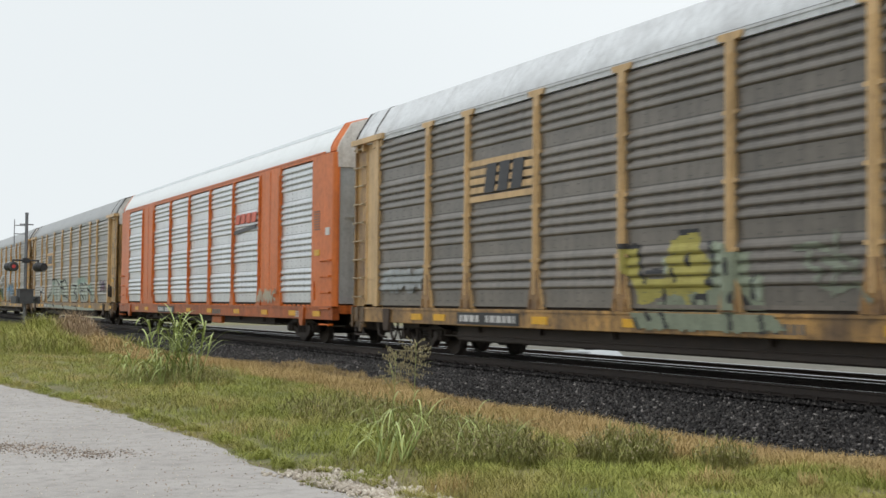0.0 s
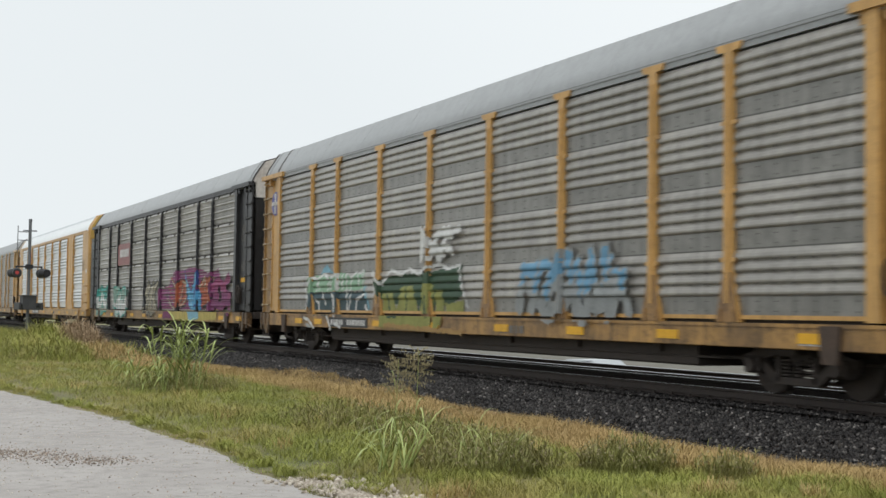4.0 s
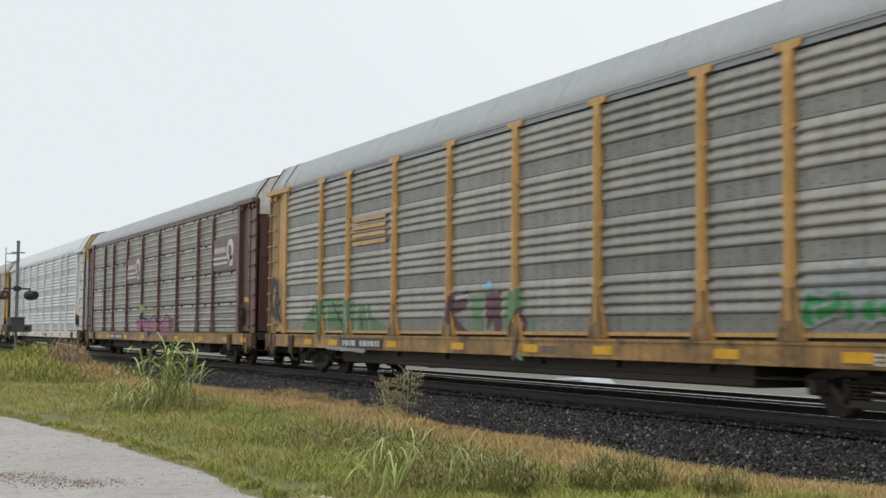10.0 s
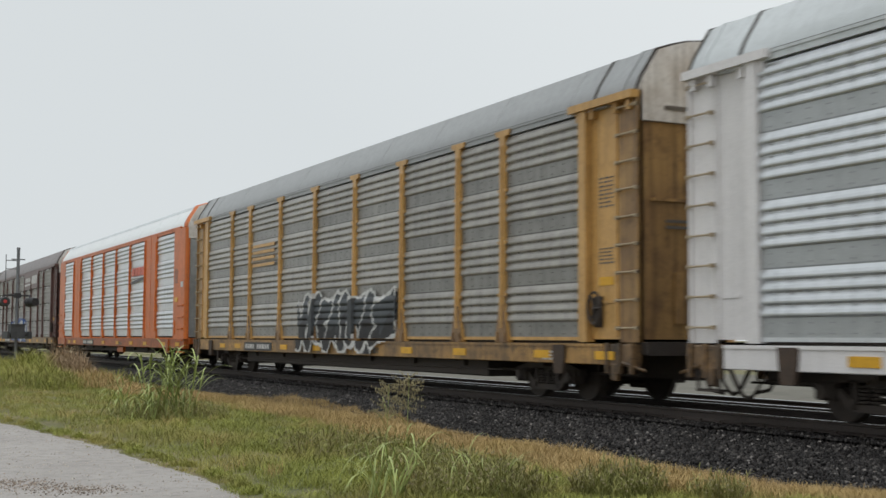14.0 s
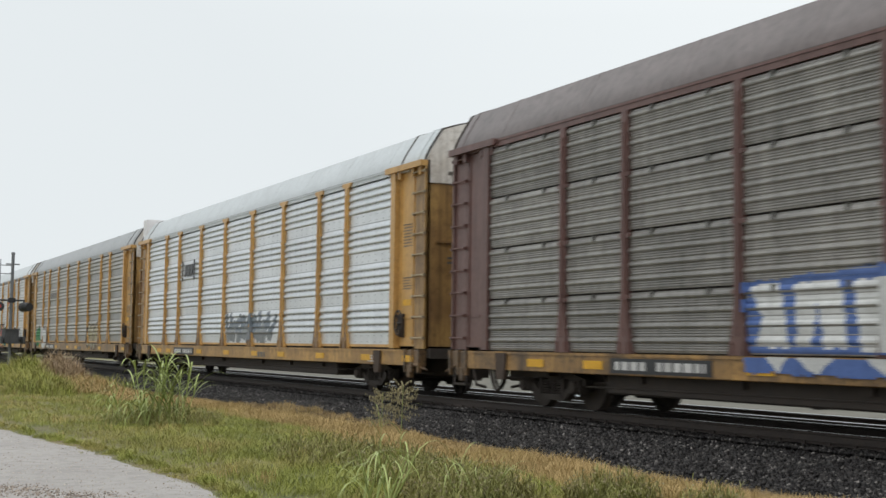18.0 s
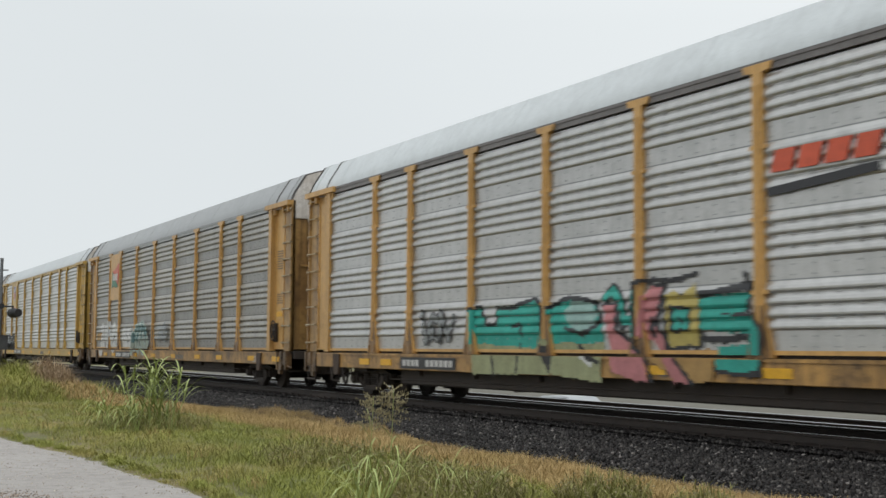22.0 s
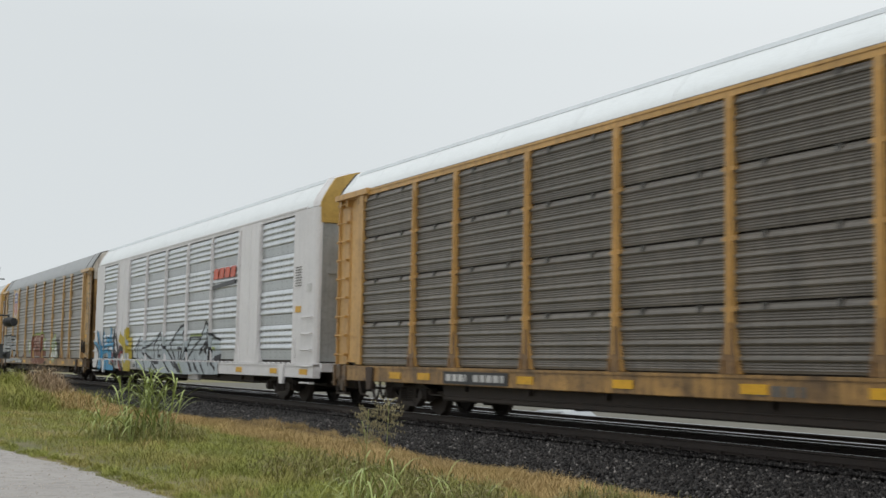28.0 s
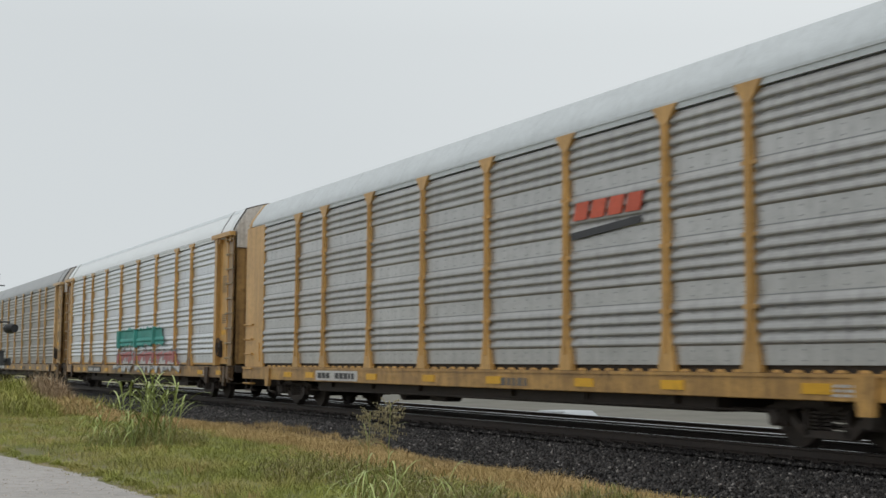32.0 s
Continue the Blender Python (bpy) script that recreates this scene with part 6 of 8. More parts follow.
mural(c, [
    (WHITE, 0.08, [(4.3, 1.55), (4.65, 2.05), (4.05, 1.75), (3.45, 2.1), (2.9, 1.95), (2.4, 2.1), (1.9, 1.95), (1.4, 2.1), (0.95, 2.15), (0.5, 2.05), (-0.1, 2.1), (-0.3, 1.6), (-0.5, 1.25)]),
    (OCHRE, 0, [(3.75, 0.85), (1.4, 0.8), (-0.4, 0.75), (-0.4, 0.65), (3.75, 0.75)])],
    "olive and dark green spray-painted lettering under a wavy white line", lift=0.022)
graffiti(c, -0.1, 1.7, 2.2, 2.95, (WHITE,), WHITE, 2, 23, thick=0.05, label="thin white spray-painted crown")
graffiti(c, -6.5, -2.8, 0.9, 2.3, (GREY, SKY), GREY, 4, 24, thick=0.08, label="faint white and blue spray-painted scrawl")
# 4
c = split("black", "worn_panel", "roof_grey", "black-ended auto rack car with grey panels and vivid graffiti")
placard(c, 4.35, 7.04, 3.04, 4.0, "cp_red", label="red sign panel")
slanted_bars(c, 4.7, 6.6, 3.4, 3.75, "mark_white", 6, x=-1.57, slant=0.06)
mural(c, [
    (PLUM2, 0, [(-1.3, 1.9), (-2.75, 2), (-3.7, 2.55), (-5.2, 2.55), (-6, 2.65), (-7.45, 2.55), (-8.7, 2.35), (-9.9, 2.5), (-9.9, 1.6), (-8.1, 1.1), (-3.45, 0.95), (-1.35, 1.15)]),
    (PLUM2, 0, [(-2.2, 1), (-3.3, 1), (-3.5, 0.75), (-2.15, 0.75)]),
    (LEMON2, 0, [(-3, 1.05), (-6.05, 1), (-7.95, 1), (-9.9, 1.15), (-9.9, 0.75), (-7.65, 0.7), (-3.95, 0.7)]),
    (INK, 0.1, [(-2.45, 1.65), (-3.1, 1.3), (-3.75, 1)]),
    (FIRE2, 0.09, [(-2.8, 1.95), (-3.45, 1.5), (-3.95, 1.15)]),
    (CREAM, 0.08, [(-2.7, 1.5), (-3.25, 1.2), (-3.85, 1.1)]),
    (FIRE2, 0.1, [(-3.15, 2.3), (-3.65, 2.05), (-4.35, 1.95)]),
    (CREAM, 0.08, [(-3.3, 2.15), (-3.85, 1.95), (-4.35, 1.95)])],
    "orange, blue and yellow wildstyle lettering on plum spray paint", wave="even")
mural(c, [
    (INK, 0.08, [(-3.85, 2), (-4.95, 2.25), (-5.55, 2.1), (-5.7, 1.65), (-5.5, 1.25), (-3.95, 1.1), (-4.2, 1.65), (-3.85, 2)]),
    (FIRE2, 0, [(-3.9, 1.95), (-4.95, 2.25), (-5.45, 2.1), (-5.65, 1.65), (-5.4, 1.3), (-4.4, 1.15), (-3.95, 1.2), (-4.2, 1.65)]),
    (CREAM, 0.08, [(-4.45, 1.2), (-5.05, 1.9)]),
    (CREAM, 0.08, [(-4.75, 1.2), (-5.55, 1.5), (-5.45, 2.05), (-4.95, 2.15)]),
    (INK, 0.09, [(-4.75, 1.35), (-5.15, 1.7)]),
    (NAVY, 0.09, [(-5.3, 2.5), (-5.7, 2.05), (-6.3, 1.7), (-6.7, 2.2), (-7.25, 2.45), (-7.25, 2.05), (-7.15, 1.8), (-7.65, 1.75), (-7.7, 1.1)])],
    "orange, blue and yellow wildstyle lettering on plum spray paint", wave="even", lift=0.01)
mural(c, [
    (SKY2, 0, [(-5.3, 2.45), (-5.7, 2.1), (-6.3, 1.7), (-6.7, 2.2), (-7.25, 2.45), (-7.25, 2.05), (-7.15, 1.8), (-7.65, 1.75), (-7.7, 1.1), (-6.9, 1.05), (-6.35, 1), (-6, 1.25), (-5.7, 1.65)]),
    (SKY3, 0, [(-6, 1.05), (-7.65, 1.05), (-7.6, 0.75), (-6.2, 0.7)]),
    (SKY3, 0.1, [(-5.5, 2.2), (-6.15, 1.5), (-6.4, 1.2)]),
    (NAVY, 0.09, [(-6.75, 1.65), (-7.15, 1.8), (-6.75, 1.2), (-7.3, 1.25)]),
    (SKY3, 0.09, [(-6.9, 1.9), (-7.2, 2.3)]),
    (INK, 0.08, [(-7.3, 1.9), (-7.65, 2.1), (-8.2, 2.25), (-8.7, 2.15), (-9.15, 2.25), (-9.3, 2.15), (-8.9, 1.7), (-9.35, 1.4), (-9.6, 1.2), (-9.2, 1.05), (-8.7, 1.45), (-8.1, 1.05)])],
    "orange, blue and yellow wildstyle lettering on plum spray paint", wave="even", lift=0.014)
mural(c, [
    (FIRE2, 0, [(-7.3, 1.9), (-7.65, 2.1), (-8.2, 2.25), (-8.7, 2.15), (-9.15, 2.25), (-9.25, 2.15), (-8.9, 1.7), (-9.35, 1.4), (-9.55, 1.2), (-9.2, 1.1), (-8.7, 1.5), (-8.1, 1.1), (-7.75, 1.2), (-7.85, 1.6)]),
    (CREAM, 0.08, [(-7.45, 1.9), (-7.75, 2), (-8.2, 2.25), (-8.15, 1.8)]),
    (CREAM, 0.09, [(-9.35, 2.2), (-9.05, 1.85), (-8.6, 1.55), (-9.05, 1.3), (-9.3, 1.1)]),
    (INK, 0.12, [(-7.95, 1.15), (-8.4, 1.25), (-9.05, 1.1)]),
    (CREAM, 0.08, [(-9.9, 1.4), (-9.5, 1.25)])],
    "orange, blue and yellow wildstyle lettering on plum spray paint", wave="even", lift=0.018)
graffiti(c, -11.7, -9.0, 0.9, 2.3, (PLUM, (0.3, 0.04, 0.14)), PLUM, 2, 33, "even", thick=0.1, label="plum spray-painted lettering")
graffiti(c, 9.3, 11.8, 0.75, 2.1, (MINT, WHITE, TEAL), TEAL, 2, 34, "even", thick=0.36, label="mint and white spray-painted block")
graffiti(c, 4.5, 7.0, 0.7, 2.0, (WHITE, WHITE, MINT), TEAL, 2, 35, "even", thick=0.36, label="white and teal spray-painted block")
graffiti(c, -0.9, 1.3, 0.75, 2.3, (CREAM, CREAM), INK, 3, 36, "even", thick=0.1, label="cream spray-painted figure of thin lines")
# 5
c = wide("yellow", "yellow enclosed auto rack car with silver ribbed panels and white roof", "bright_yellow")
slanted_bars(c, 8.25, 9.0, 3.95, 4.7, "red", 1, x=-1.558, slant=0)
placard(c, 8.4, 8.85, 4.1, 4.55, "yellow", "emblem", -1.572)
slanted_bars(c, 7.3, 8.1, 3.95, 4.7, "red", 3, x=-1.558, slant=0)
part("lettering", bars(7.3, 9.0, 3.72, 3.84, 1, -1.56, 0.1, 9), M["red"], c)
# 6
c = rack("sooty_panel", "tan", "rusty_yellow", label="weathered grey-brown auto rack car with a shield sign and yellow posts")
placard(c, 7.25, 8.92, 3.1, 5.02, "tan", label="faded yellow sign panel")
shield(c, 8.1, 3.38, 4.98, 1.25)
mural(c, [
    (PALE, 0, [(11.8, 2.1), (10.2, 2.1), (8.45, 2), (8.35, 1.1), (11.6, 1.1)]),
    (PERI, 0.08, [(11.6, 1.85), (9.5, 1.85)]),
    (PERI, 0.09, [(9.95, 2), (9.85, 1.2)]),
    (PERI, 0.08, [(8.75, 2), (8.55, 1.2)]),
    (WHITE, 0.08, [(11.2, 2.05), (11.1, 1.2)]),
    (WHITE, 0.08, [(10.5, 2.05), (10.45, 1.2)]),
    (GREY, 0.08, [(11.7, 1.55), (9.5, 1.55)]),
    (GREY, 0.08, [(10.85, 2), (10.8, 1.1)]),
    (PERI, 0.08, [(11.55, 1.2), (10.1, 1.2)]),
    (WHITE, 0.08, [(9.4, 1.35), (9.05, 1.35)]),
    (SILVER, 0, [(11.4, 1.05), (9.4, 1.05), (9.3, 0.85), (11.5, 0.85)]),
    (PERI, 0.08, [(8.7, 1), (8.3, 0.75)])],
    "white, lilac and blue block lettering")
mural(c, [
    (INK, 0.08, [(7.9, 2.1), (7.55, 2), (7.2, 2.1), (6.65, 2), (6.15, 1.95), (5.6, 2.1)]),
    (INK, 0, [(7.9, 1.75), (7.4, 1.85), (7.4, 1.6), (7.7, 1.55)]),
    (WHITE, 0, [(7.85, 2), (7.1, 2), (5.7, 1.95), (5.65, 1.75), (6.25, 1.7), (5.35, 1.65), (4.95, 1.45), (4.95, 1.1), (6.75, 1.15), (6.9, 1.4), (6.9, 1.7), (7.8, 1.75)]),
    (INK, 0, [(5.9, 1.4), (5.6, 1.45), (5.35, 1.3), (5.4, 1.15), (5.9, 1.15)]),
    (INK, 0.08, [(6.5, 1.7), (6, 1.7), (5.35, 1.8)]),
    (INK, 0.08, [(7.05, 1.55), (6.8, 1.2)]),
    (SILVER, 0.1, [(6.45, 1.3), (6.45, 1.2)]),
    (WHITE, 0.08, [(7.7, 1.4), (7.5, 1.15)]),
    (INK, 0.08, [(5.3, 1.7), (5.05, 1.6)])],
    "white and black spray-painted lettering", lift=0.01)
mural(c, [
    (INK, 0.08, [(4.05, 2.1), (3.55, 2.05), (2.7, 2.05)]),
    (LEAF2, 0.1, [(4.05, 2.05), (3.4, 2), (2.7, 2), (2.7, 1.85)]),
    (LEAF2, 0.1, [(4, 2), (4.05, 1.7), (4, 1.4), (3.65, 1.15), (3.2, 0.85), (2.7, 1), (2.5, 1.25), (2.6, 1.6)]),
    (LEAF2, 0.09, [(3.4, 2), (3.4, 1.7), (4.05, 1.7)]),
    (LEAF2, 0.09, [(3.25, 1.7), (3.05, 1.65), (2.7, 1.65)]),
    (LEAF2, 0.08, [(3.2, 1.55), (2.9, 1.5), (2.8, 1.2)]),
    (LEAF2, 0.08, [(3.7, 1.5), (3.65, 1.25)])],
    "green spray-painted crest drawn in fat lines", lift=0.014)
# 7
c = rack("grey_panel", "yellow", "rusty_yellow", label="weathered grey auto rack car with yellow posts and low graffiti")
for k in range(4):
    placard(c, 4.75, 6.8, 3.2 + k * 0.19, 3.29 + k * 0.19, "yellow", "sign_stripe")
mural(c, [
    (LEAF3, 0, [(10.55, 1.2), (9.45, 1.9), (8.45, 1.95), (5.75, 1.8), (5.55, 1.45), (4.7, 1.2), (5.05, 1.05), (10.2, 1)]),
    (SILVER, 0.09, [(9.45, 1.95), (9.3, 0.95)]),
    (INK, 0.08, [(9.1, 1.75), (8.95, 0.85)]),
    (SILVER, 0.1, [(8.65, 1.8), (8.55, 1.05), (7.7, 1.05)]),
    (INK, 0.08, [(8.15, 1.85), (7.6, 1.35), (7.5, 0.95)]),
    (SILVER, 0.1, [(7.15, 1.65), (6.95, 1.05)]),
    (SILVER, 0.1, [(6.65, 1.05), (6.5, 1.85), (5.95, 1.8), (5.75, 1.15)]),
    (INK, 0.08, [(6.3, 1.55), (6.2, 1.05)]),
    (SILVER, 0.09, [(8.4, 0.7), (5.9, 0.65)])],
    "pale green and grey spray-painted lettering")
mural(c, [
    (SKY3, 0, [(-0.05, 2), (-0.3, 2.15), (-0.55, 2), (-0.35, 1.95)]),
    (SKY3, 0.1, [(1.75, 1.4), (1.5, 1.45)]),
    (MAROON2, 0, [(1.35, 1.85), (0.5, 1.95), (0.6, 1.6), (1.25, 1.45), (0.35, 1), (0.6, 1), (1.5, 1.35)]),
    (LEAF3, 0, [(0.45, 1.85), (-0.2, 1.9), (0, 1.4), (-0.1, 1), (0.3, 1)]),
    (MAROON2, 0, [(-0.25, 1.9), (-0.85, 1.9), (-0.85, 1.05), (-0.55, 1), (-0.5, 1.4), (-0.2, 1.15)]),
    (LEAF3, 0, [(-1, 1.85), (-1.7, 1.95), (-1.75, 1.65), (-1.4, 1.4), (-1.2, 1.1), (-0.95, 1.15)]),
    (MAROON2, 0.12, [(-1.6, 1.5), (-1.8, 1.25), (-1.5, 0.95), (-1.45, 0.6)]),
    (LEAF3, 0.12, [(-1.95, 1.4), (-2.05, 1.1)]),
    (SILVER, 0.08, [(1.1, 1.8), (0.6, 1.85)])],
    "green, maroon and sky-blue spray-painted lettering", lift=0.01)
mural(c, [
    (LEAF3, 0.1, [(-1.6, 0.7), (-1.8, 0.6)])],
    "green, maroon and sky-blue spray-painted lettering", lift=0.014)
graffiti(c, -11.6, -9.2, 1.2, 2.0, (LEAF, GREY), GREY, 3, 53, thick=0.08, label="green and grey spray-painted tag")
graffiti(c, 12.1, 12.9, 1.3, 2.7, (INK,), INK, 1, 54, thick=0.05, plain=[(12, 13)], label="dark scrawl on the door")
# 8
c = split("brown", "worn_panel", "roof_grey", "oxide brown auto rack car with four rows of grey ribbed panels", gable="dirty_white", rise=1.02)
for a, b in ((1.5, 4.2), (-11.75, -9.12)):
    placard(c, a, b, 3.06, 4.1, "brown", label="oxide brown sign panel")
    part("emblem", Shape().box(-1.585, -1.57, a + 0.9, b - 0.1, 3.25, 3.33).box(-1.585, -1.57, a + 0.9, b - 0.1, 3.42, 3.5), M["mark_white"], c)
    part("emblem", Shape().lathe([(-0.008, 0.36), (0.008, 0.36)], (-1.577, a + 0.65, 3.68), 18).box(-1.585, -1.57, a + 0.35, a + 0.7, 3.18, 3.5), M["mark_white"], c)
    part("emblem", Shape().lathe([(-0.008, 0.17), (0.008, 0.17)], (-1.59, a + 0.65, 3.68), 14), M["brown"], c)
    part("lettering", bars(a + 1.1, b - 0.2, 3.62, 3.82, 1, -1.57, 0.1, 3), M["mark_white"], c)
mural(c, [
    (PINK2, 0, [(2.35, 1.4), (1.65, 1.65), (1.25, 1.55), (0.45, 1.5), (0.25, 1.3), (0.2, 1.45), (-0.75, 1.7), (-1.3, 1.5), (-1.8, 1.35), (-2.75, 1.7), (-3.15, 1.55), (-3.75, 1.45), (-4, 1.35), (-4, 1.1), (0.1, 1.05), (2.4, 1.1)]),
    (INK, 0.08, [(2.4, 1.4), (1.65, 1.65), (1.05, 1.55), (0.3, 1.5)]),
    (INK, 0.08, [(0.15, 1.45), (0.15, 1.05)]),
    (INK, 0.08, [(0.1, 1.5), (-0.75, 1.7), (-1.3, 1.5), (-1.8, 1.35)]),
    (INK, 0.08, [(1.9, 1.3), (1.85, 1.1)]),
    (INK, 0.15, [(-0.3, 1.15), (-0.35, 1.05)]),
    (INK, 0.13, [(-1.15, 1.2), (-1.15, 1.05)]),
    (INK, 0.08, [(-1.8, 1.35), (-2.75, 1.7), (-3.2, 1.55), (-3.9, 1.45)])],
    "pink and plum spray-painted lettering under a lime squiggle", wave="even")
mural(c, [
    (PURPLE, 0, [(-3.1, 1.55), (-3.75, 1.45), (-3.85, 1.25), (-3.4, 1.1), (-3.1, 1.1)]),
    (INK, 0.08, [(-3.1, 1.55), (-3.1, 1.1)]),
    (INK, 0.08, [(-2.2, 1.25), (-2.25, 1.2)]),
    (PINK2, 0, [(0.85, 1.05), (0.1, 1.05), (0.25, 0.75), (0.7, 0.75)]),
    (INK, 0, [(0.1, 1.05), (-0.75, 1.05), (0.05, 0.85)]),
    (PINK2, 0, [(-1.9, 1.05), (-3.6, 1.05), (-3.5, 0.9), (-2.9, 0.95), (-2.15, 0.75)]),
    (LIME2, 0, [(-3.95, 1.5), (-4.15, 1.6), (-4.25, 1.55), (-4.25, 1.1), (-4, 1.1)]),
    (LIME2, 0, [(1.6, 2.1), (1.25, 2.1), (1.25, 1.8), (1.65, 1.8)]),
    (LIME2, 0.12, [(1.25, 2), (0.85, 1.85), (0.4, 1.8), (0, 1.95), (-0.6, 1.9)])],
    "pink and plum spray-painted lettering under a lime squiggle", wave="even", lift=0.01)
# 9
c = rack("silver_panel", "white", "white", "roof_light", "white-framed auto rack car with bright silver ribbed panels", gable="bright_yellow", flats="shaded_silver_flat")
# 10
c = rack("grey_panel", "yellow", "rusty_yellow", label="weathered auto rack car with ochre posts and a dark graffiti block")
for k in range(4):
    placard(c, 4.75, 6.8, 3.2 + k * 0.19, 3.29 + k * 0.19, "yellow", "sign_stripe")
graffiti(c, -4.0, 2.4, 0.72, 2.2, (INK, (0.07, 0.08, 0.09)), WHITE, 5, 71, thick=0.24, label="dark spray-painted lettering edged in white")
# 11
c = wide("orange", "orange enclosed auto rack car with bright silver ribbed panels", "dirty_white")
slanted_bars(c, -6.95, -4.6, 3.6, 3.95, "logo_red", 4, slant=0.1, line="mark_black")
# 12
c = split("brown", "sooty_split", "roof_brown", "oxide brown auto rack car with a long sign and blue graffiti", rise=1.23)
placard(c, -7.04, -1.5, 4.02, 5.02, "brown", label="long oxide brown sign panel")
part("emblem", Shape().slab([(-4.3, 4.28), (-1.8, 4.22), (-1.7, 4.34), (-4.3, 4.36)], -1.585, -1.57), M["mark_white"], c)
slanted_bars(c, -6.7, -4.4, 4.3, 4.8, "mark_white", 5, x=-1.57, slant=0.1)
slanted_bars(c, -4.2, -1.9, 4.48, 4.72, "mark_white", 7, x=-1.57, slant=0.06)
mural(c, [
    (BLUE2, 0, [(4.15, 2.05), (2.3, 2.15), (0.9, 2.25), (-0.35, 2.25), (-1.5, 2.2), (-2.5, 2), (-2.75, 1.4), (-2.95, 1.05), (-2.65, 0.75), (-1.9, 0.75), (4.1, 0.8)]),
    (WHITE, 0, [(4.05, 2), (3.45, 2.05), (3.25, 1.15), (3.95, 1.15), (3.8, 1.55)]),
    (WHITE, 0, [(3.15, 2), (2.3, 2.05), (2.15, 1.15), (2.6, 1.15), (2.7, 1.75), (2.85, 1.15), (3.1, 1.15)]),
    (WHITE, 0, [(2.05, 2), (1.25, 2.05), (1.2, 1.1), (1.95, 1.1)]),
    (WHITE, 0, [(1.05, 2.05), (0.85, 1.7), (0.6, 2.05), (0.3, 2.05), (0.3, 1.2), (1, 1.15)]),
    (WHITE, 0, [(0.15, 2.1), (-1.2, 2.05), (-1.2, 1.85), (-0.35, 1.8), (-0.7, 1.7), (-0.35, 1.4), (-1.2, 1.2), (0.1, 1.15)])],
    "white lettering with blue edging", wave="even")
mural(c, [
    (WHITE, 0, [(-1.4, 2.05), (-2.2, 2), (-2.5, 1.8), (-2.3, 1.6), (-2.75, 1.15), (-2.3, 1.15), (-1.95, 1.45), (-1.9, 1.15), (-1.3, 1.1)]),
    (BLUE2, 0.09, [(-1.8, 1.85), (-2.1, 1.8), (-1.85, 1.65)]),
    (WHITE, 0, [(3.7, 1.05), (3.2, 1.05), (3.4, 0.8)]),
    (WHITE, 0, [(3.1, 1.05), (2.3, 1.05), (2.65, 0.8)]),
    (WHITE, 0, [(1.85, 1.05), (1.1, 1.05), (1.4, 0.8)]),
    (WHITE, 0, [(0.9, 1.05), (0.4, 1), (0.65, 0.85)]),
    (WHITE, 0, [(0.1, 1), (-1.3, 1), (-0.8, 0.75), (-0.35, 0.7)])],
    "white lettering with blue edging", wave="even", lift=0.01)
mural(c, [
    (WHITE, 0, [(-1.5, 1), (-2.05, 1), (-1.75, 0.8)]),
    (WHITE, 0, [(-2.1, 1), (-2.85, 1.05), (-2.55, 0.75)]),
    (BLUSH2, 0.08, [(-2.75, 1.85), (-3.1, 2.05)]),
    (BLUSH2, 0.08, [(-3.4, 2.05), (-3.5, 1.65), (-3.75, 1.2)]),
    (BLUSH2, 0.08, [(-3.15, 1.7), (-4.1, 1.7)]),
    (BLUSH2, 0.08, [(-3.15, 1.55), (-3.8, 1.55)]),
    (BLUSH2, 0.08, [(-3.85, 2), (-4.05, 1.4)])],
    "white lettering with blue edging and a faint grey scrawl", wave="even", lift=0.014)
# 13
c = rack("silver_panel", "yellow", "dirty_yellow", "roof_light", "yellow-framed auto rack car with silver ribbed panels", flats="silver_flat")
slanted_bars(c, 5.3, 6.4, 3.45, 3.85, "mark_black", 3)
for a, b, d, e in ((5.05, 5.12, 3.3, 4.0), (6.58, 6.65, 3.3, 4.0)):
    placard(c, a, b, d, e, "mark_black", "emblem")
part("end_hood", Shape().box(-1.42, 1.42, 13.05, 13.52, 5.2, 6.05, 0.02), M["white"], c, "white boxed hood over the end door")
graffiti(c, -3.6, 1.3, 1.1, 2.0, (GREY, (0.2, 0.24, 0.28)), (0.3, 0.32, 0.35), 5, 91, thick=0.08, label="grey-blue spray-painted lettering")
# 14
c = rack("brown_panel", "yellow", "rusty_yellow", label="grey-brown auto rack car with yellow posts and small graffiti tags")
slanted_bars(c, 4.45, 6.7, 3.45, 3.75, "faint_ink", 6, slant=0.08)
graffiti(c, -6.9, -4.4, 0.72, 2.0, (CREAM, (0.5, 0.45, 0.28), CREAM), (0.16, 0.12, 0.08), 3, 101, label="cream and yellow spray-painted lettering")
graffiti(c, 9.8, 11.4, 0.75, 1.9, (LEAF, LEAF), (0.02, 0.14, 0.05), 2, 102, label="green spray-painted letters")
graffiti(c, 7.2, 8.8, 0.7, 1.8, (WHITE,), WHITE, 2, 103, thick=0.2, label="white spray-painted block")
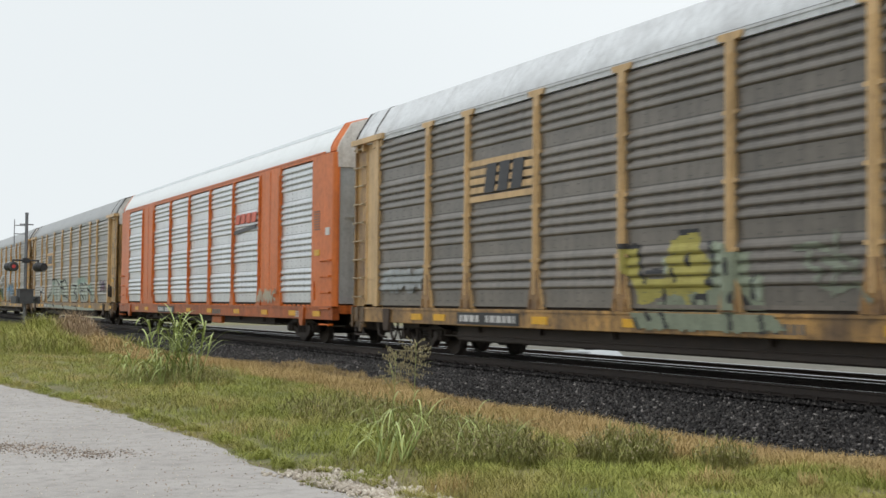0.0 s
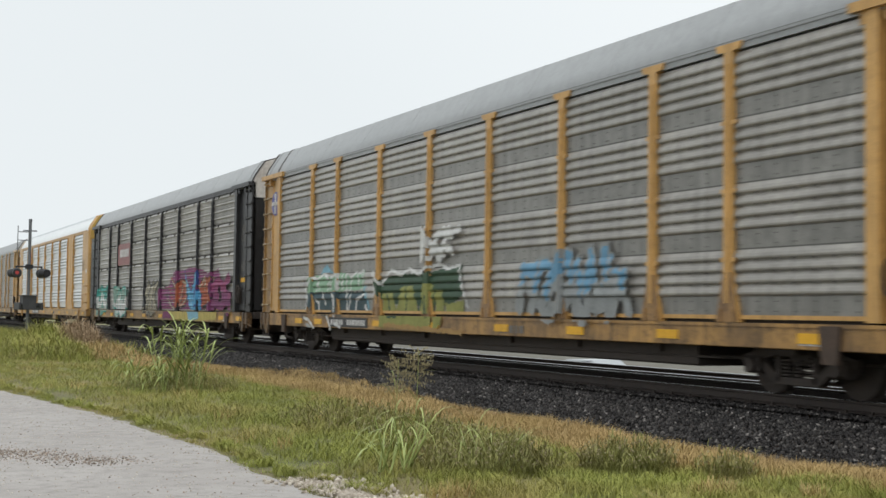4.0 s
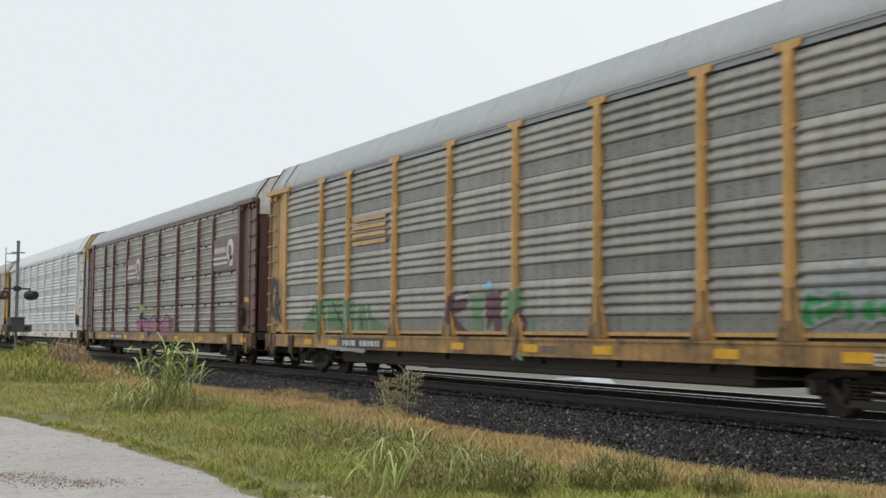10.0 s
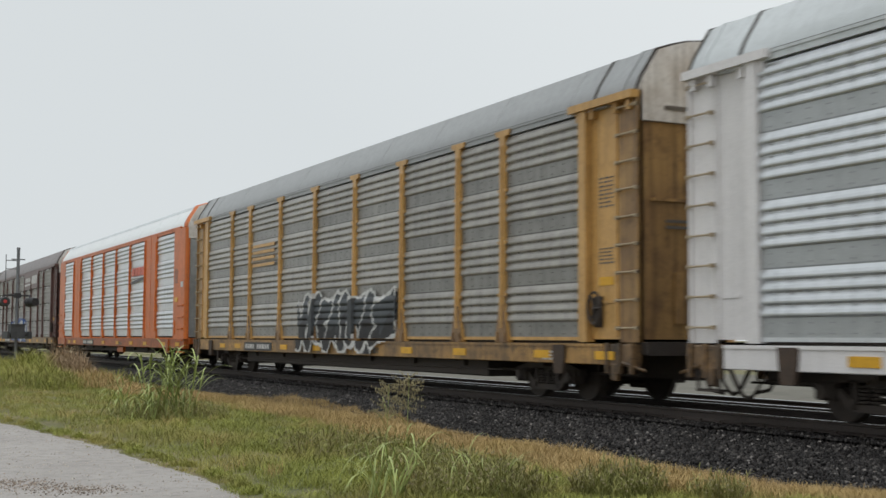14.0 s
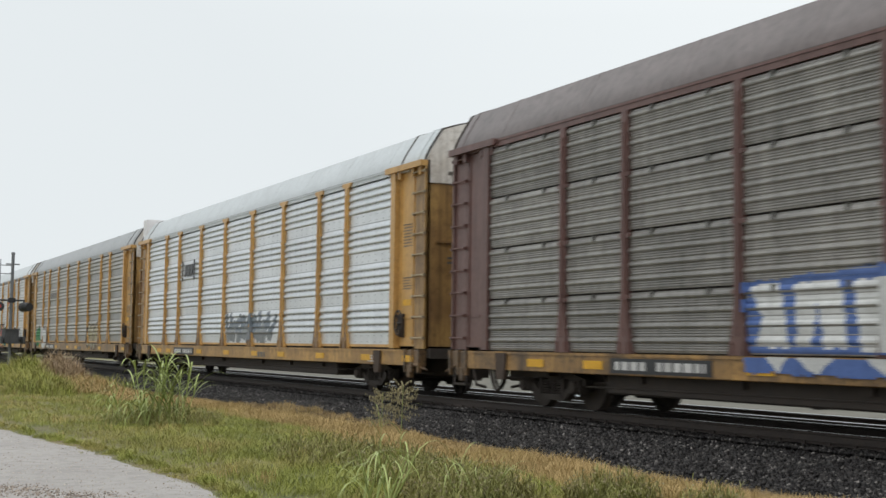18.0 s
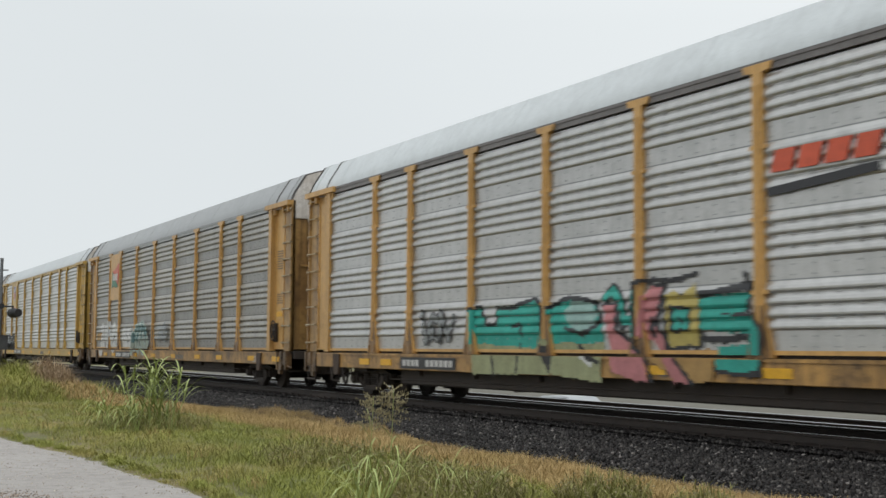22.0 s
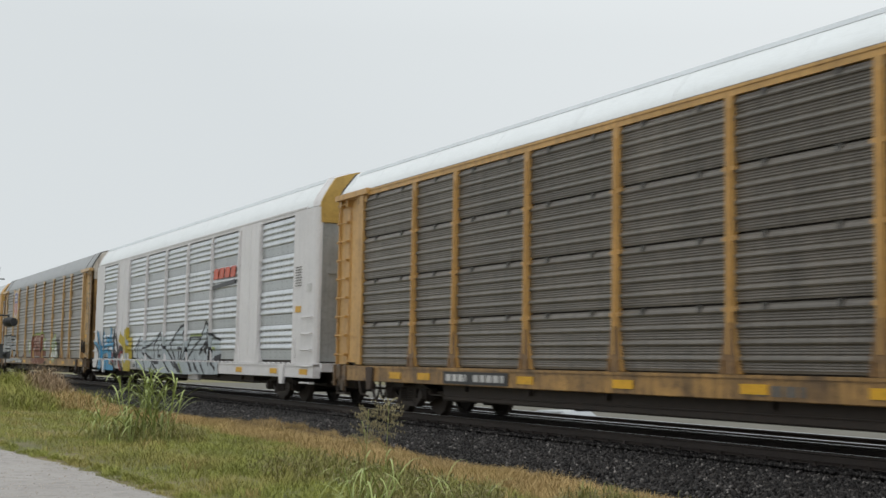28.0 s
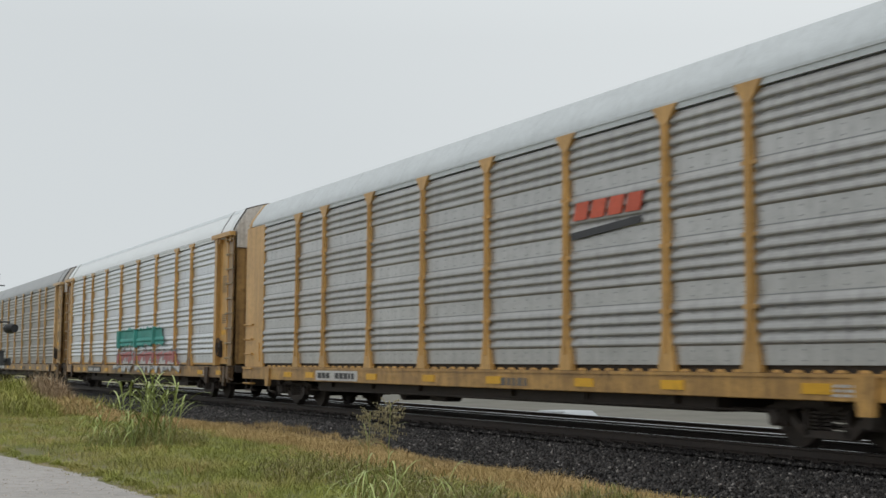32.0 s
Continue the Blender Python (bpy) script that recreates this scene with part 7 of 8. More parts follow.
# 15
c = rack("dull_silver", "yellow", "rusty_yellow", "roof_light", "yellow-framed auto rack car with silver panels and teal graffiti", flats="dull_silver")
slanted_bars(c, -6.5, -4.45, 3.55, 3.85, "logo_red", 4, slant=0.1, line="mark_black")
mural(c, [
    (SAGE2, 0, [(4.2, 1.35), (1.55, 1.3), (-0.4, 1.25), (-0.4, 0.6), (1.2, 0.7), (4.1, 0.65)]),
    (TEAL2, 0, [(4.25, 1.9), (3.85, 1.9), (3.65, 1.6), (3.3, 1.6), (3.25, 1.85), (2.65, 1.9), (1.8, 2.05), (1.55, 1.85), (1.5, 1.25), (1.65, 1.15), (4.2, 1.25)]),
    (INK, 0.08, [(4.3, 1.9), (3.85, 1.95), (3.6, 1.6), (3.25, 1.6), (3.25, 1.9), (2.65, 1.9), (1.8, 2.05), (1.5, 1.85), (1.55, 1.55)]),
    (INK, 0.08, [(2.65, 1.55), (2.35, 1.6), (2.3, 1.4)]),
    (INK, 0.08, [(3.35, 1), (3.25, 0.65)]),
    (INK, 0.08, [(2.35, 1.2), (2.4, 0.75)]),
    (INK, 0, [(1.7, 1.25), (1.1, 1.15), (1.25, 0.7)])],
    "teal, mint and pink spray-painted lettering with black outlines")
mural(c, [
    (TEAL2, 0, [(1.35, 1.85), (0.8, 1.95), (0.35, 2), (-0.1, 1.95), (-0.35, 1.65), (-0.35, 1.25), (1.2, 1.25)]),
    (MINT2, 0, [(0.8, 1.75), (0.6, 1.95), (0.25, 2), (-0.1, 1.9), (-0.25, 1.7), (-0.1, 1.5), (0.25, 1.45), (0.6, 1.5)]),
    (INK, 0.08, [(1.35, 1.85), (0.8, 2), (0.25, 2), (-0.2, 1.9), (-0.35, 1.65), (-0.1, 1.5), (0.25, 1.4), (0.8, 1.5)]),
    (WHITE, 0.09, [(0.2, 1), (-0.1, 0.9)]),
    (INK, 0.08, [(0.35, 1.2), (0.05, 1), (-0.3, 0.95)])],
    "teal, mint and pink spray-painted lettering with black outlines", lift=0.01)
mural(c, [
    (OCHRE, 0, [(-1.7, 1.1), (-3.3, 1.15), (-3.3, 0.7), (-2.8, 0.65), (-1.8, 0.95)]),
    (INK, 0.08, [(-0.4, 1.85), (-0.75, 1.85), (-0.75, 1.45), (-1.15, 1.25), (-1.6, 1.05), (-1.8, 0.65)]),
    (ROSE2, 0, [(-0.4, 1.85), (-0.7, 1.85), (-0.7, 1.45), (-1.05, 1.25), (-1.55, 1.05), (-1.7, 0.65), (-1.4, 0.65), (-0.7, 0.8), (-0.5, 1.35)]),
    (INK, 0.23, [(-0.45, 2), (-0.65, 2.1), (-0.9, 1.9), (-0.95, 1.55)]),
    (INK, 0.22, [(-1.25, 2.1), (-1.25, 1.3)]),
    (TEAL2, 0.14, [(-0.45, 2), (-0.65, 2.1), (-0.9, 1.9), (-0.95, 1.6), (-1.25, 1.6)]),
    (TEAL2, 0.12, [(-1.25, 2.05), (-1.25, 1.35)]),
    (INK, 0.08, [(-1.7, 2.1), (-2.05, 2.1), (-1.85, 1.55), (-2.15, 1.15), (-2.8, 0.65)])],
    "pink, yellow and teal spray-painted lettering with black outlines", lift=0.014)
mural(c, [
    (ROSE2, 0, [(-1.7, 2.1), (-2, 2.1), (-1.8, 1.55), (-2.15, 1.15), (-2.75, 0.65), (-2.4, 0.65), (-1.8, 1.25), (-1.4, 1.35), (-1.55, 1.95)]),
    (INK, 0.13, [(-1.75, 1.6), (-1.8, 1.35)]),
    (INK, 0.08, [(-2.1, 1.2), (-2.05, 1.95), (-2.45, 1.95), (-2.9, 1.9), (-2.95, 1.2), (-2.1, 1.15)]),
    (LEMON2, 0, [(-2.1, 1.95), (-2.25, 2.05), (-2.5, 1.95), (-2.8, 2.1), (-2.9, 1.9), (-2.9, 1.2), (-2.15, 1.2)]),
    (INK, 0, [(-2.2, 1.8), (-2.7, 1.8), (-2.7, 1.4), (-2.2, 1.4)]),
    (TEAL2, 0, [(-2.3, 1.75), (-2.65, 1.75), (-2.65, 1.45), (-2.3, 1.45)]),
    (INK, 0.08, [(-2.45, 1.6), (-2.5, 1.55)]),
    (INK, 0.12, [(-2.95, 1.95), (-3.65, 2), (-4.1, 2.05)]),
    (INK, 0.09, [(-3.95, 2.2), (-4, 2)])],
    "pink, yellow and teal spray-painted lettering with black outlines", lift=0.018)
mural(c, [
    (INK, 0.08, [(-1.3, 2.2), (-2.2, 2.2), (-2.85, 2.25)]),
    (INK, 0.1, [(-4.05, 1.95), (-3.95, 1.7), (-3.4, 1.65), (-4.15, 1.6), (-4.35, 1.4), (-4.3, 0.8), (-3.4, 0.85)]),
    (TEAL2, 0, [(-2.9, 1.9), (-4.05, 1.95), (-3.9, 1.7), (-3.55, 1.65), (-3.35, 1.65), (-4.15, 1.6), (-4.3, 1.4), (-4.3, 0.85), (-3.4, 0.85), (-3.3, 1.2), (-4, 1.2), (-4.05, 1.35), (-2.95, 1.45)]),
    (INK, 0, [(-3, 1.35), (-4, 1.35), (-4, 1.25), (-2.95, 1.25)])],
    "pink, yellow and teal spray-painted lettering with black outlines", lift=0.022)
graffiti(c, 5.0, 6.6, 1.2, 1.9, (GREY,), INK, 2, 114, thick=0.05, label="grey spray-painted scrawl")
graffiti(c, -9.6, -8.6, 1.2, 1.9, (TEAL,), INK, 1, 115, thick=0.12, label="small teal spray-painted mark")
# 16
c = rack("brown_panel", "yellow", "rusty_yellow", label="grey-brown auto rack car with a flag sign and white graffiti")
placard(c, 7.25, 8.92, 3.1, 5.02, "yellow", label="yellow sign panel")
part("emblem", Shape().slab([(8.5, 4.36), (8.2, 4.33), (7.85, 4.42), (7.5, 4.56), (7.28, 4.6), (7.32, 4.1), (7.42, 3.68), (8.0, 4.02)], -1.585, -1.565), M["logo_red"], c)
part("emblem", Shape().slab([(8.5, 4.33), (8.0, 3.99), (7.44, 3.64), (7.8, 3.6), (8.2, 3.7), (8.55, 3.62)], -1.585, -1.565), M["green"], c)
slanted_bars(c, 7.5, 8.4, 3.92, 4.2, "mark_white", 3, x=-1.583, slant=0.06)
mural(c, [
    (OCHRE, 0, [(11.5, 1.75), (10.6, 1.75), (10.6, 1.4), (11.5, 1.45)]),
    (WHITE, 0, [(10.9, 2.05), (10.5, 2.2), (10.1, 2.05), (10.1, 1.7), (10, 1.5), (10.05, 1.1), (10.9, 1.1), (11, 1.3), (10.6, 1.4), (10.6, 1.75)]),
    (WHITE, 0, [(10, 2), (9.65, 2.05), (9.25, 2.2), (8.95, 2.25), (8.8, 2.05), (8.6, 1.65), (8.65, 1.1), (9.65, 1.1), (9.9, 1.35)]),
    (WHITE, 0, [(8.6, 2.05), (8.25, 2.2), (7.9, 2.1), (7.9, 1.95), (7.55, 2), (7.4, 1.8), (7.1, 1.7), (7.1, 1.15), (8.55, 1.1)]),
    (GREY, 0.08, [(10.3, 1.65), (10.25, 1.45)]),
    (GREY, 0.08, [(9.55, 2), (9.5, 1.85)]),
    (GREY, 0.08, [(9.05, 1.7), (9.05, 1.35)]),
    (INK, 0.09, [(8.3, 1.4), (7.95, 1.6)])],
    "white bubble spray-painted lettering with faint grey lines")
mural(c, [
    (GREY, 0.08, [(10, 1.2), (9.7, 1.25)]),
    (GREY, 0.08, [(7.4, 1.25), (7.15, 1.25)]),
    (WHITE, 0, [(10.85, 1), (10, 1), (10.15, 0.75), (10.65, 0.75)]),
    (WHITE, 0, [(8.3, 1), (7.7, 1), (8, 0.85)])],
    "white bubble spray-painted lettering with faint grey lines", lift=0.01)
mural(c, [
    (WHITE, 0, [(6.6, 1.8), (6.25, 1.95), (5.95, 1.85), (5.05, 1.9), (4.9, 1.7), (4.35, 1.8), (4.2, 1.5), (4.6, 1.4), (4.45, 1.1), (4.9, 1.05), (6.45, 1.1), (6.6, 1.5)]),
    (GREY, 0.08, [(6.3, 1.65), (6.25, 1.4)]),
    (GREY, 0.08, [(5.75, 1.6), (5.6, 1.55)]),
    (GREY, 0.08, [(5.2, 1.7), (5.15, 1.55)]),
    (GREY, 0.08, [(5.7, 1.35), (5.4, 1.35)]),
    (GREY, 0.08, [(5, 1.35), (4.8, 1.2)])],
    "white block spray-painted lettering with faint grey lines", lift=0.014)
graffiti(c, 1.9, 4.3, 0.8, 2.15, (SAGE, (0.1, 0.2, 0.2)), (0.5, 0.6, 0.55), 2, 123, label="dark teal spray-painted letters edged pale green")
graffiti(c, -0.9, 0.8, 1.3, 2.0, (GREY,), GREY, 2, 124, thick=0.05, label="grey spray-painted face of thin lines")
# 17
c = rack("dull_silver", "bright_yellow", "bright_yellow", "roof_light", "bright yellow auto rack car with silver panels and shield sign", post_cap="wye", rise=1.08, flats="dull_silver")
placard(c, 7.25, 8.92, 3.1, 5.02, "bright_yellow", label="bright yellow sign panel")
shield(c, 8.08, 3.9, 4.85, 0.9)
part("lettering", bars(7.35, 8.85, 3.42, 3.52, 1, -1.572, 0.1, 7), M["red"], c)
graffiti(c, 7.4, 11.7, 1.15, 1.85, (GREY, (0.25, 0.26, 0.27)), INK, 6, 131, thick=0.06, label="dark spray-painted scrawl")
# 18
c = rack("dark_panel", "yellow", "rusty_yellow", label="dark weathered auto rack car with yellow posts and white graffiti")
for k in range(4):
    placard(c, 4.45, 6.98, 3.18 + k * 0.2, 3.32 + k * 0.2, "yellow", "sign_stripe")
slanted_bars(c, 4.9, 6.4, 3.3, 3.72, "mark_black", 2, x=-1.57)
mural(c, [
    (PALE, 0, [(11.95, 2.4), (7.85, 2.25), (7.75, 1), (11.85, 0.95)]),
    (SKY2, 0.15, [(11.8, 2.35), (7.9, 2.2)]),
    (INK, 0.08, [(11.25, 2.2), (11.1, 1.65), (10.45, 1.65), (10.55, 2.2)]),
    (INK, 0.08, [(10.05, 2.15), (9.9, 1.65)]),
    (INK, 0.08, [(9.45, 1.6), (9.3, 2.1), (8.7, 2.05), (8.6, 1.6)]),
    (SKY2, 0.12, [(8.3, 1.95), (8.1, 1.1)]),
    (INK, 0.08, [(11.55, 1.45), (10.8, 1.1), (9.95, 1.45), (9.05, 1.1)]),
    (GOLD, 0, [(7.15, 1.7), (6.25, 2.2), (5.3, 2.35), (4.9, 2.15), (4.05, 2.4), (3.15, 2.1), (2.35, 1.55), (2.9, 1.05), (6.9, 1)]),
    (WHITE, 0, [(6.95, 1.65), (5.85, 2.2), (5.05, 2.05), (3.6, 2.2), (3, 1.9), (2.9, 1.05), (6.75, 1)])],
    "white, blue and yellow spray-painted lettering")
mural(c, [
    (MAROON, 0.08, [(5.85, 2.05), (6.05, 1.6), (5.25, 1.1)]),
    (MAROON, 0.08, [(4.8, 2.05), (4.65, 1.05)]),
    (MAROON, 0.08, [(4.15, 2), (3.6, 1.8), (3.9, 1.25)]),
    (INK, 0.08, [(6.5, 1.4), (5.05, 1.45)])],
    "white, blue and yellow spray-painted lettering", lift=0.01)
mural(c, [
    (GREY, 0, [(-3.65, 1.6), (-3.95, 1.55), (-4.25, 1.25), (-4.35, 1.05), (-5.4, 1), (-6.5, 1.1), (-7.2, 1), (-8.95, 1), (-9, 0.85), (-8.95, 0.75), (-7.4, 0.7), (-6.5, 0.7), (-4.7, 0.7), (-3.8, 0.75)]),
    (INK, 0.08, [(-4.4, 2.1), (-4.9, 2.1)]),
    (INK, 0.08, [(-4.45, 2.05), (-4.5, 1.65), (-4.25, 1.5)]),
    (WHITE, 0.18, [(-4.7, 2.05), (-4.75, 1.7), (-4.7, 1.35)]),
    (INK, 0.08, [(-5, 1.65), (-5.05, 1.35), (-5.3, 1.25)]),
    (INK, 0.08, [(-5.15, 1.55), (-5.45, 1.95), (-5.7, 1.95)]),
    (WHITE, 0.2, [(-5.5, 1.9), (-5.5, 1.65), (-5.55, 1.3)]),
    (INK, 0.08, [(-5.75, 1.85), (-5.75, 1.5), (-6.15, 1.2)]),
    (WHITE, 0.18, [(-6, 1.9), (-6.05, 1.6), (-6.25, 1.3)]),
    (INK, 0.08, [(-5.85, 1.95), (-6.6, 1.95)])],
    "white spray-painted lettering with black outlines", lift=0.014)
mural(c, [
    (GREY, 0.16, [(-6.4, 1.9), (-6.45, 1.75)]),
    (INK, 0.09, [(-6.2, 1.8), (-6.3, 1.65), (-6.6, 1.6)]),
    (WHITE, 0.11, [(-6.25, 1.6), (-6.6, 1.5)]),
    (WHITE, 0.08, [(-4.8, 1.3), (-5.2, 1.25)]),
    (WHITE, 0.08, [(-5.65, 1.3), (-6, 1.15)])],
    "white spray-painted lettering with black outlines", lift=0.018)
mural(c, [
    (INK, 0.11, [(-6.85, 1.8), (-7.4, 1.8), (-7.6, 1.95), (-7.9, 2.05)]),
    (INK, 0, [(-6.95, 1.8), (-7.3, 1.8), (-7.2, 1.45), (-7, 1.45)]),
    (WHITE, 0.08, [(-6.85, 1.8), (-6.9, 1.45)]),
    (WHITE, 0, [(-7.3, 1.75), (-7.6, 1.75), (-7.9, 1.8), (-7.9, 1.4), (-7.4, 1.4), (-7.2, 1.55)]),
    (WHITE, 0.17, [(-7.8, 2), (-7.85, 1.8)]),
    (GREY, 0, [(-8, 1.9), (-8.35, 1.9), (-8.55, 1.6), (-8.5, 1.4), (-8.05, 1.45)]),
    (PALE, 0, [(-8, 1.5), (-8.3, 1.5), (-8.5, 1.4), (-8, 1.35)]),
    (INK, 0.08, [(-7.95, 1.35), (-8.7, 1.35), (-8.7, 1.6), (-9.05, 1.5)]),
    (INK, 0.09, [(-7.65, 2), (-7.65, 1.8)]),
    (INK, 0.08, [(-8.55, 1.75), (-8.65, 1.6)])],
    "white and grey spray-painted letters with a bold black outline", lift=0.022)
mural(c, [
    (WHITE, 0, [(-8.75, 1.45), (-8.95, 1.5), (-9.05, 1.45), (-9.05, 1.15), (-8.95, 0.95), (-8.3, 1.05), (-8.6, 1.25)]),
    (SILVER, 0, [(-6.45, 1.45), (-7.05, 1.45), (-7.2, 1), (-7, 0.7), (-6.55, 1)]),
    (INK, 0.09, [(-6.6, 1.4), (-6.9, 1.25), (-6.9, 1)])],
    "white and grey spray-painted letters with a bold black outline", lift=0.026)
mural(c, [
    (WHITE, 0.08, [(-6.85, 1.4), (-7.4, 1.35), (-7.95, 1.2)]),
    (WHITE, 0.09, [(-7.2, 1.3), (-7.35, 1.15)]),
    (INK, 0.08, [(-7.4, 1.3), (-7.95, 1.2), (-8.25, 1.1)]),
    (INK, 0.09, [(-7.65, 0.8), (-8.05, 0.85)]),
    (INK, 0.08, [(-8.55, 1), (-8.7, 0.95)]),
    (INK, 0.08, [(-9.1, 1.5), (-9, 1.15), (-8.95, 0.75)]),
    (INK, 0.09, [(-4.25, 0.9), (-4.6, 0.65)]),
    (INK, 0.12, [(-3.75, 1.55), (-4.05, 1.15)]),
    (LIME, 0.08, [(-7.5, 2.1), (-8.05, 2.1)]),
    (LIME, 0.08, [(-6.95, 1.95), (-7.6, 1.95)]),
    (WHITE, 0.08, [(-3.4, 1.85), (-3.75, 1.85)])],
    "white and grey spray-painted letters with a bold black outline", lift=0.03)
mural(c, [
    (SCRAWL, 0.08, [(-9.45, 2.1), (-9.7, 1.9), (-9.55, 1.85), (-9.85, 1.9)]),
    (SCRAWL, 0.08, [(-9.85, 2.05), (-10.05, 2.05), (-10.05, 1.85), (-9.75, 1.8)]),
    (SCRAWL, 0.08, [(-10.6, 2.05), (-10.85, 1.95), (-10.7, 1.85), (-10.3, 1.8)]),
    (SCRAWL, 0.08, [(-10.4, 1.75), (-10.8, 1.75)]),
    (SCRAWL, 0.08, [(-9.1, 1.7), (-9.85, 1.7)]),
    (SCRAWL, 0.08, [(-9.4, 1.55), (-9.95, 1.5)]),
    (SCRAWL, 0.08, [(-9.1, 1.5), (-9.45, 1.4), (-9.15, 1.3)]),
    (SCRAWL, 0.08, [(-9.45, 1.25), (-10.1, 1.2)])],
    "faint cream spray-painted scrawl", lift=0.034)
# 19
c = split("yellow", "dark_panel", "roof_white", "dark auto rack car with worn panels and yellow ends", rise=0.95)
# 20
c = wide("white", "white enclosed auto rack car with silver panels and bold graffiti", "bright_yellow")
slanted_bars(c, -6.75, -4.4, 3.62, 3.95, "logo_red", 4, slant=0.1, line="mark_black")
P = [(7.12, 9.05), (-9.05, -7.12)]
mural(c, [
    (PALE, 0, [(6, 1.45), (5.1, 1.9), (3.75, 1.7), (2.05, 2.05), (0.75, 1.75), (-1.15, 2.25), (-1.4, 1.65), (-2, 1.9), (-3.2, 1.85), (-3.65, 2.35), (-4.25, 1.95), (-5.4, 1.7), (-5.35, 0.65), (-1.5, 0.6), (2.95, 0.6), (5.35, 0.75)]),
    (INK, 0.1, [(5.9, 1.4), (5.1, 1.9), (5.55, 1.25), (5.1, 0.7)]),
    (INK, 0.09, [(3.95, 0.7), (4.7, 1.4), (3, 1.7)]),
    (INK, 0.1, [(4.55, 1.35), (3.15, 1.05)]),
    (INK, 0.11, [(2.05, 2.05), (2.85, 1.6), (2.95, 1), (2, 0.95), (1.7, 1.55), (2.05, 2.05)]),
    (INK, 0.12, [(2.25, 1.6), (2.35, 1.2), (2, 1.2)]),
    (INK, 0.1, [(1.7, 1.7), (0.95, 1.35), (-0.25, 0.8)])],
    "white and grey wildstyle lettering outlined in black", plain=P)
mural(c, [
    (INK, 0.11, [(0, 1.1), (0.6, 1.6), (-0.55, 2.2), (-1.15, 2.25), (-1.25, 1.9), (-0.65, 1.1)]),
    (INK, 0.1, [(-0.45, 1.1), (-0.45, 1.5), (-0.8, 1.45), (-0.8, 1.1)]),
    (INK, 0.1, [(-1.25, 1.1), (-2, 1.85), (-3.2, 1.85)]),
    (LIME, 0.08, [(-1.95, 1.9), (-3.2, 1.9)]),
    (INK, 0.09, [(-1.45, 1.05), (-2.7, 1.6), (-3.35, 1.85)])],
    "white and grey wildstyle lettering outlined in black", plain=P, lift=0.01)
mural(c, [
    (INK, 0.12, [(-3.35, 1.9), (-3.65, 2.3), (-4, 2.2), (-4.4, 1.4), (-4.3, 0.95)]),
    (INK, 0.12, [(-3.05, 1.3), (-3.9, 1.7), (-4.25, 1.5)]),
    (INK, 0, [(-3.9, 1.7), (-4.25, 1.65), (-4.1, 1.25), (-3.5, 1.3)]),
    (INK, 0.08, [(3.2, 0.65), (2.85, 0.95), (2, 0.6)]),
    (INK, 0.09, [(1.35, 1.05), (0.4, 0.65)]),
    (INK, 0, [(0, 1.05), (-0.45, 1), (-1.15, 0.65), (-0.65, 0.65)]),
    (INK, 0, [(-2.3, 1.3), (-2.7, 1), (-3.35, 0.65), (-2.8, 0.75)]),
    (INK, 0, [(-1.85, 1), (-2.15, 1), (-2.55, 0.7), (-2.25, 0.7)]),
    (INK, 0.1, [(-3.35, 1.05), (-3.85, 0.65)]),
    (INK, 0, [(-4.55, 1.1), (-4.85, 1.25), (-5.4, 1.3), (-5.35, 1.05)]),
    (INK, 0.1, [(-4.4, 1.1), (-5, 0.8)])],
    "white wildstyle lettering outlined in black", plain=P, lift=0.014)
mural(c, [
    (LIME, 0.09, [(2.95, 0.7), (2.7, 0.65)]),
    (LIME, 0.1, [(-0.8, 0.95), (-1.25, 0.65)]),
    (LIME, 0.12, [(-4.55, 1.45), (-4.8, 1.45)]),
    (INK, 0.08, [(-4.25, 1.95), (-4.85, 1.8), (-5.4, 1.7)])],
    "white wildstyle lettering outlined in black", plain=P, lift=0.018)
mural(c, [
    (INK, 0.17, [(12.6, 2.2), (12.35, 1.85), (11.9, 1.55), (11.7, 1.3), (11.75, 1)]),
    (INK, 0.17, [(13.2, 1.75), (12.5, 1.55), (12.15, 1.25), (12.25, 0.95), (12.5, 0.7)]),
    (SKY2, 0.19, [(12.5, 2.15), (12.1, 1.8), (11.75, 1.45), (11.8, 1), (11.9, 0.65)]),
    (SKY2, 0.15, [(13.15, 1.8), (12.5, 1.65), (12.05, 1.4), (12, 1), (12.15, 0.65)]),
    (INK, 0.15, [(11.7, 2.2), (11.6, 1.8), (11.35, 1.5)]),
    (SKY2, 0.13, [(11.6, 2.15), (11.5, 1.8), (11.2, 1.55), (10.55, 1.65), (9.75, 1.65)]),
    (INK, 0.08, [(11, 1.75), (11.05, 2), (10.25, 1.9)]),
    (SKY2, 0, [(10.95, 2), (10.35, 1.9), (10.25, 1.75), (10.85, 1.7)])],
    "curling blue spray-painted lettering with black outlines", plain=P, lift=0.022)
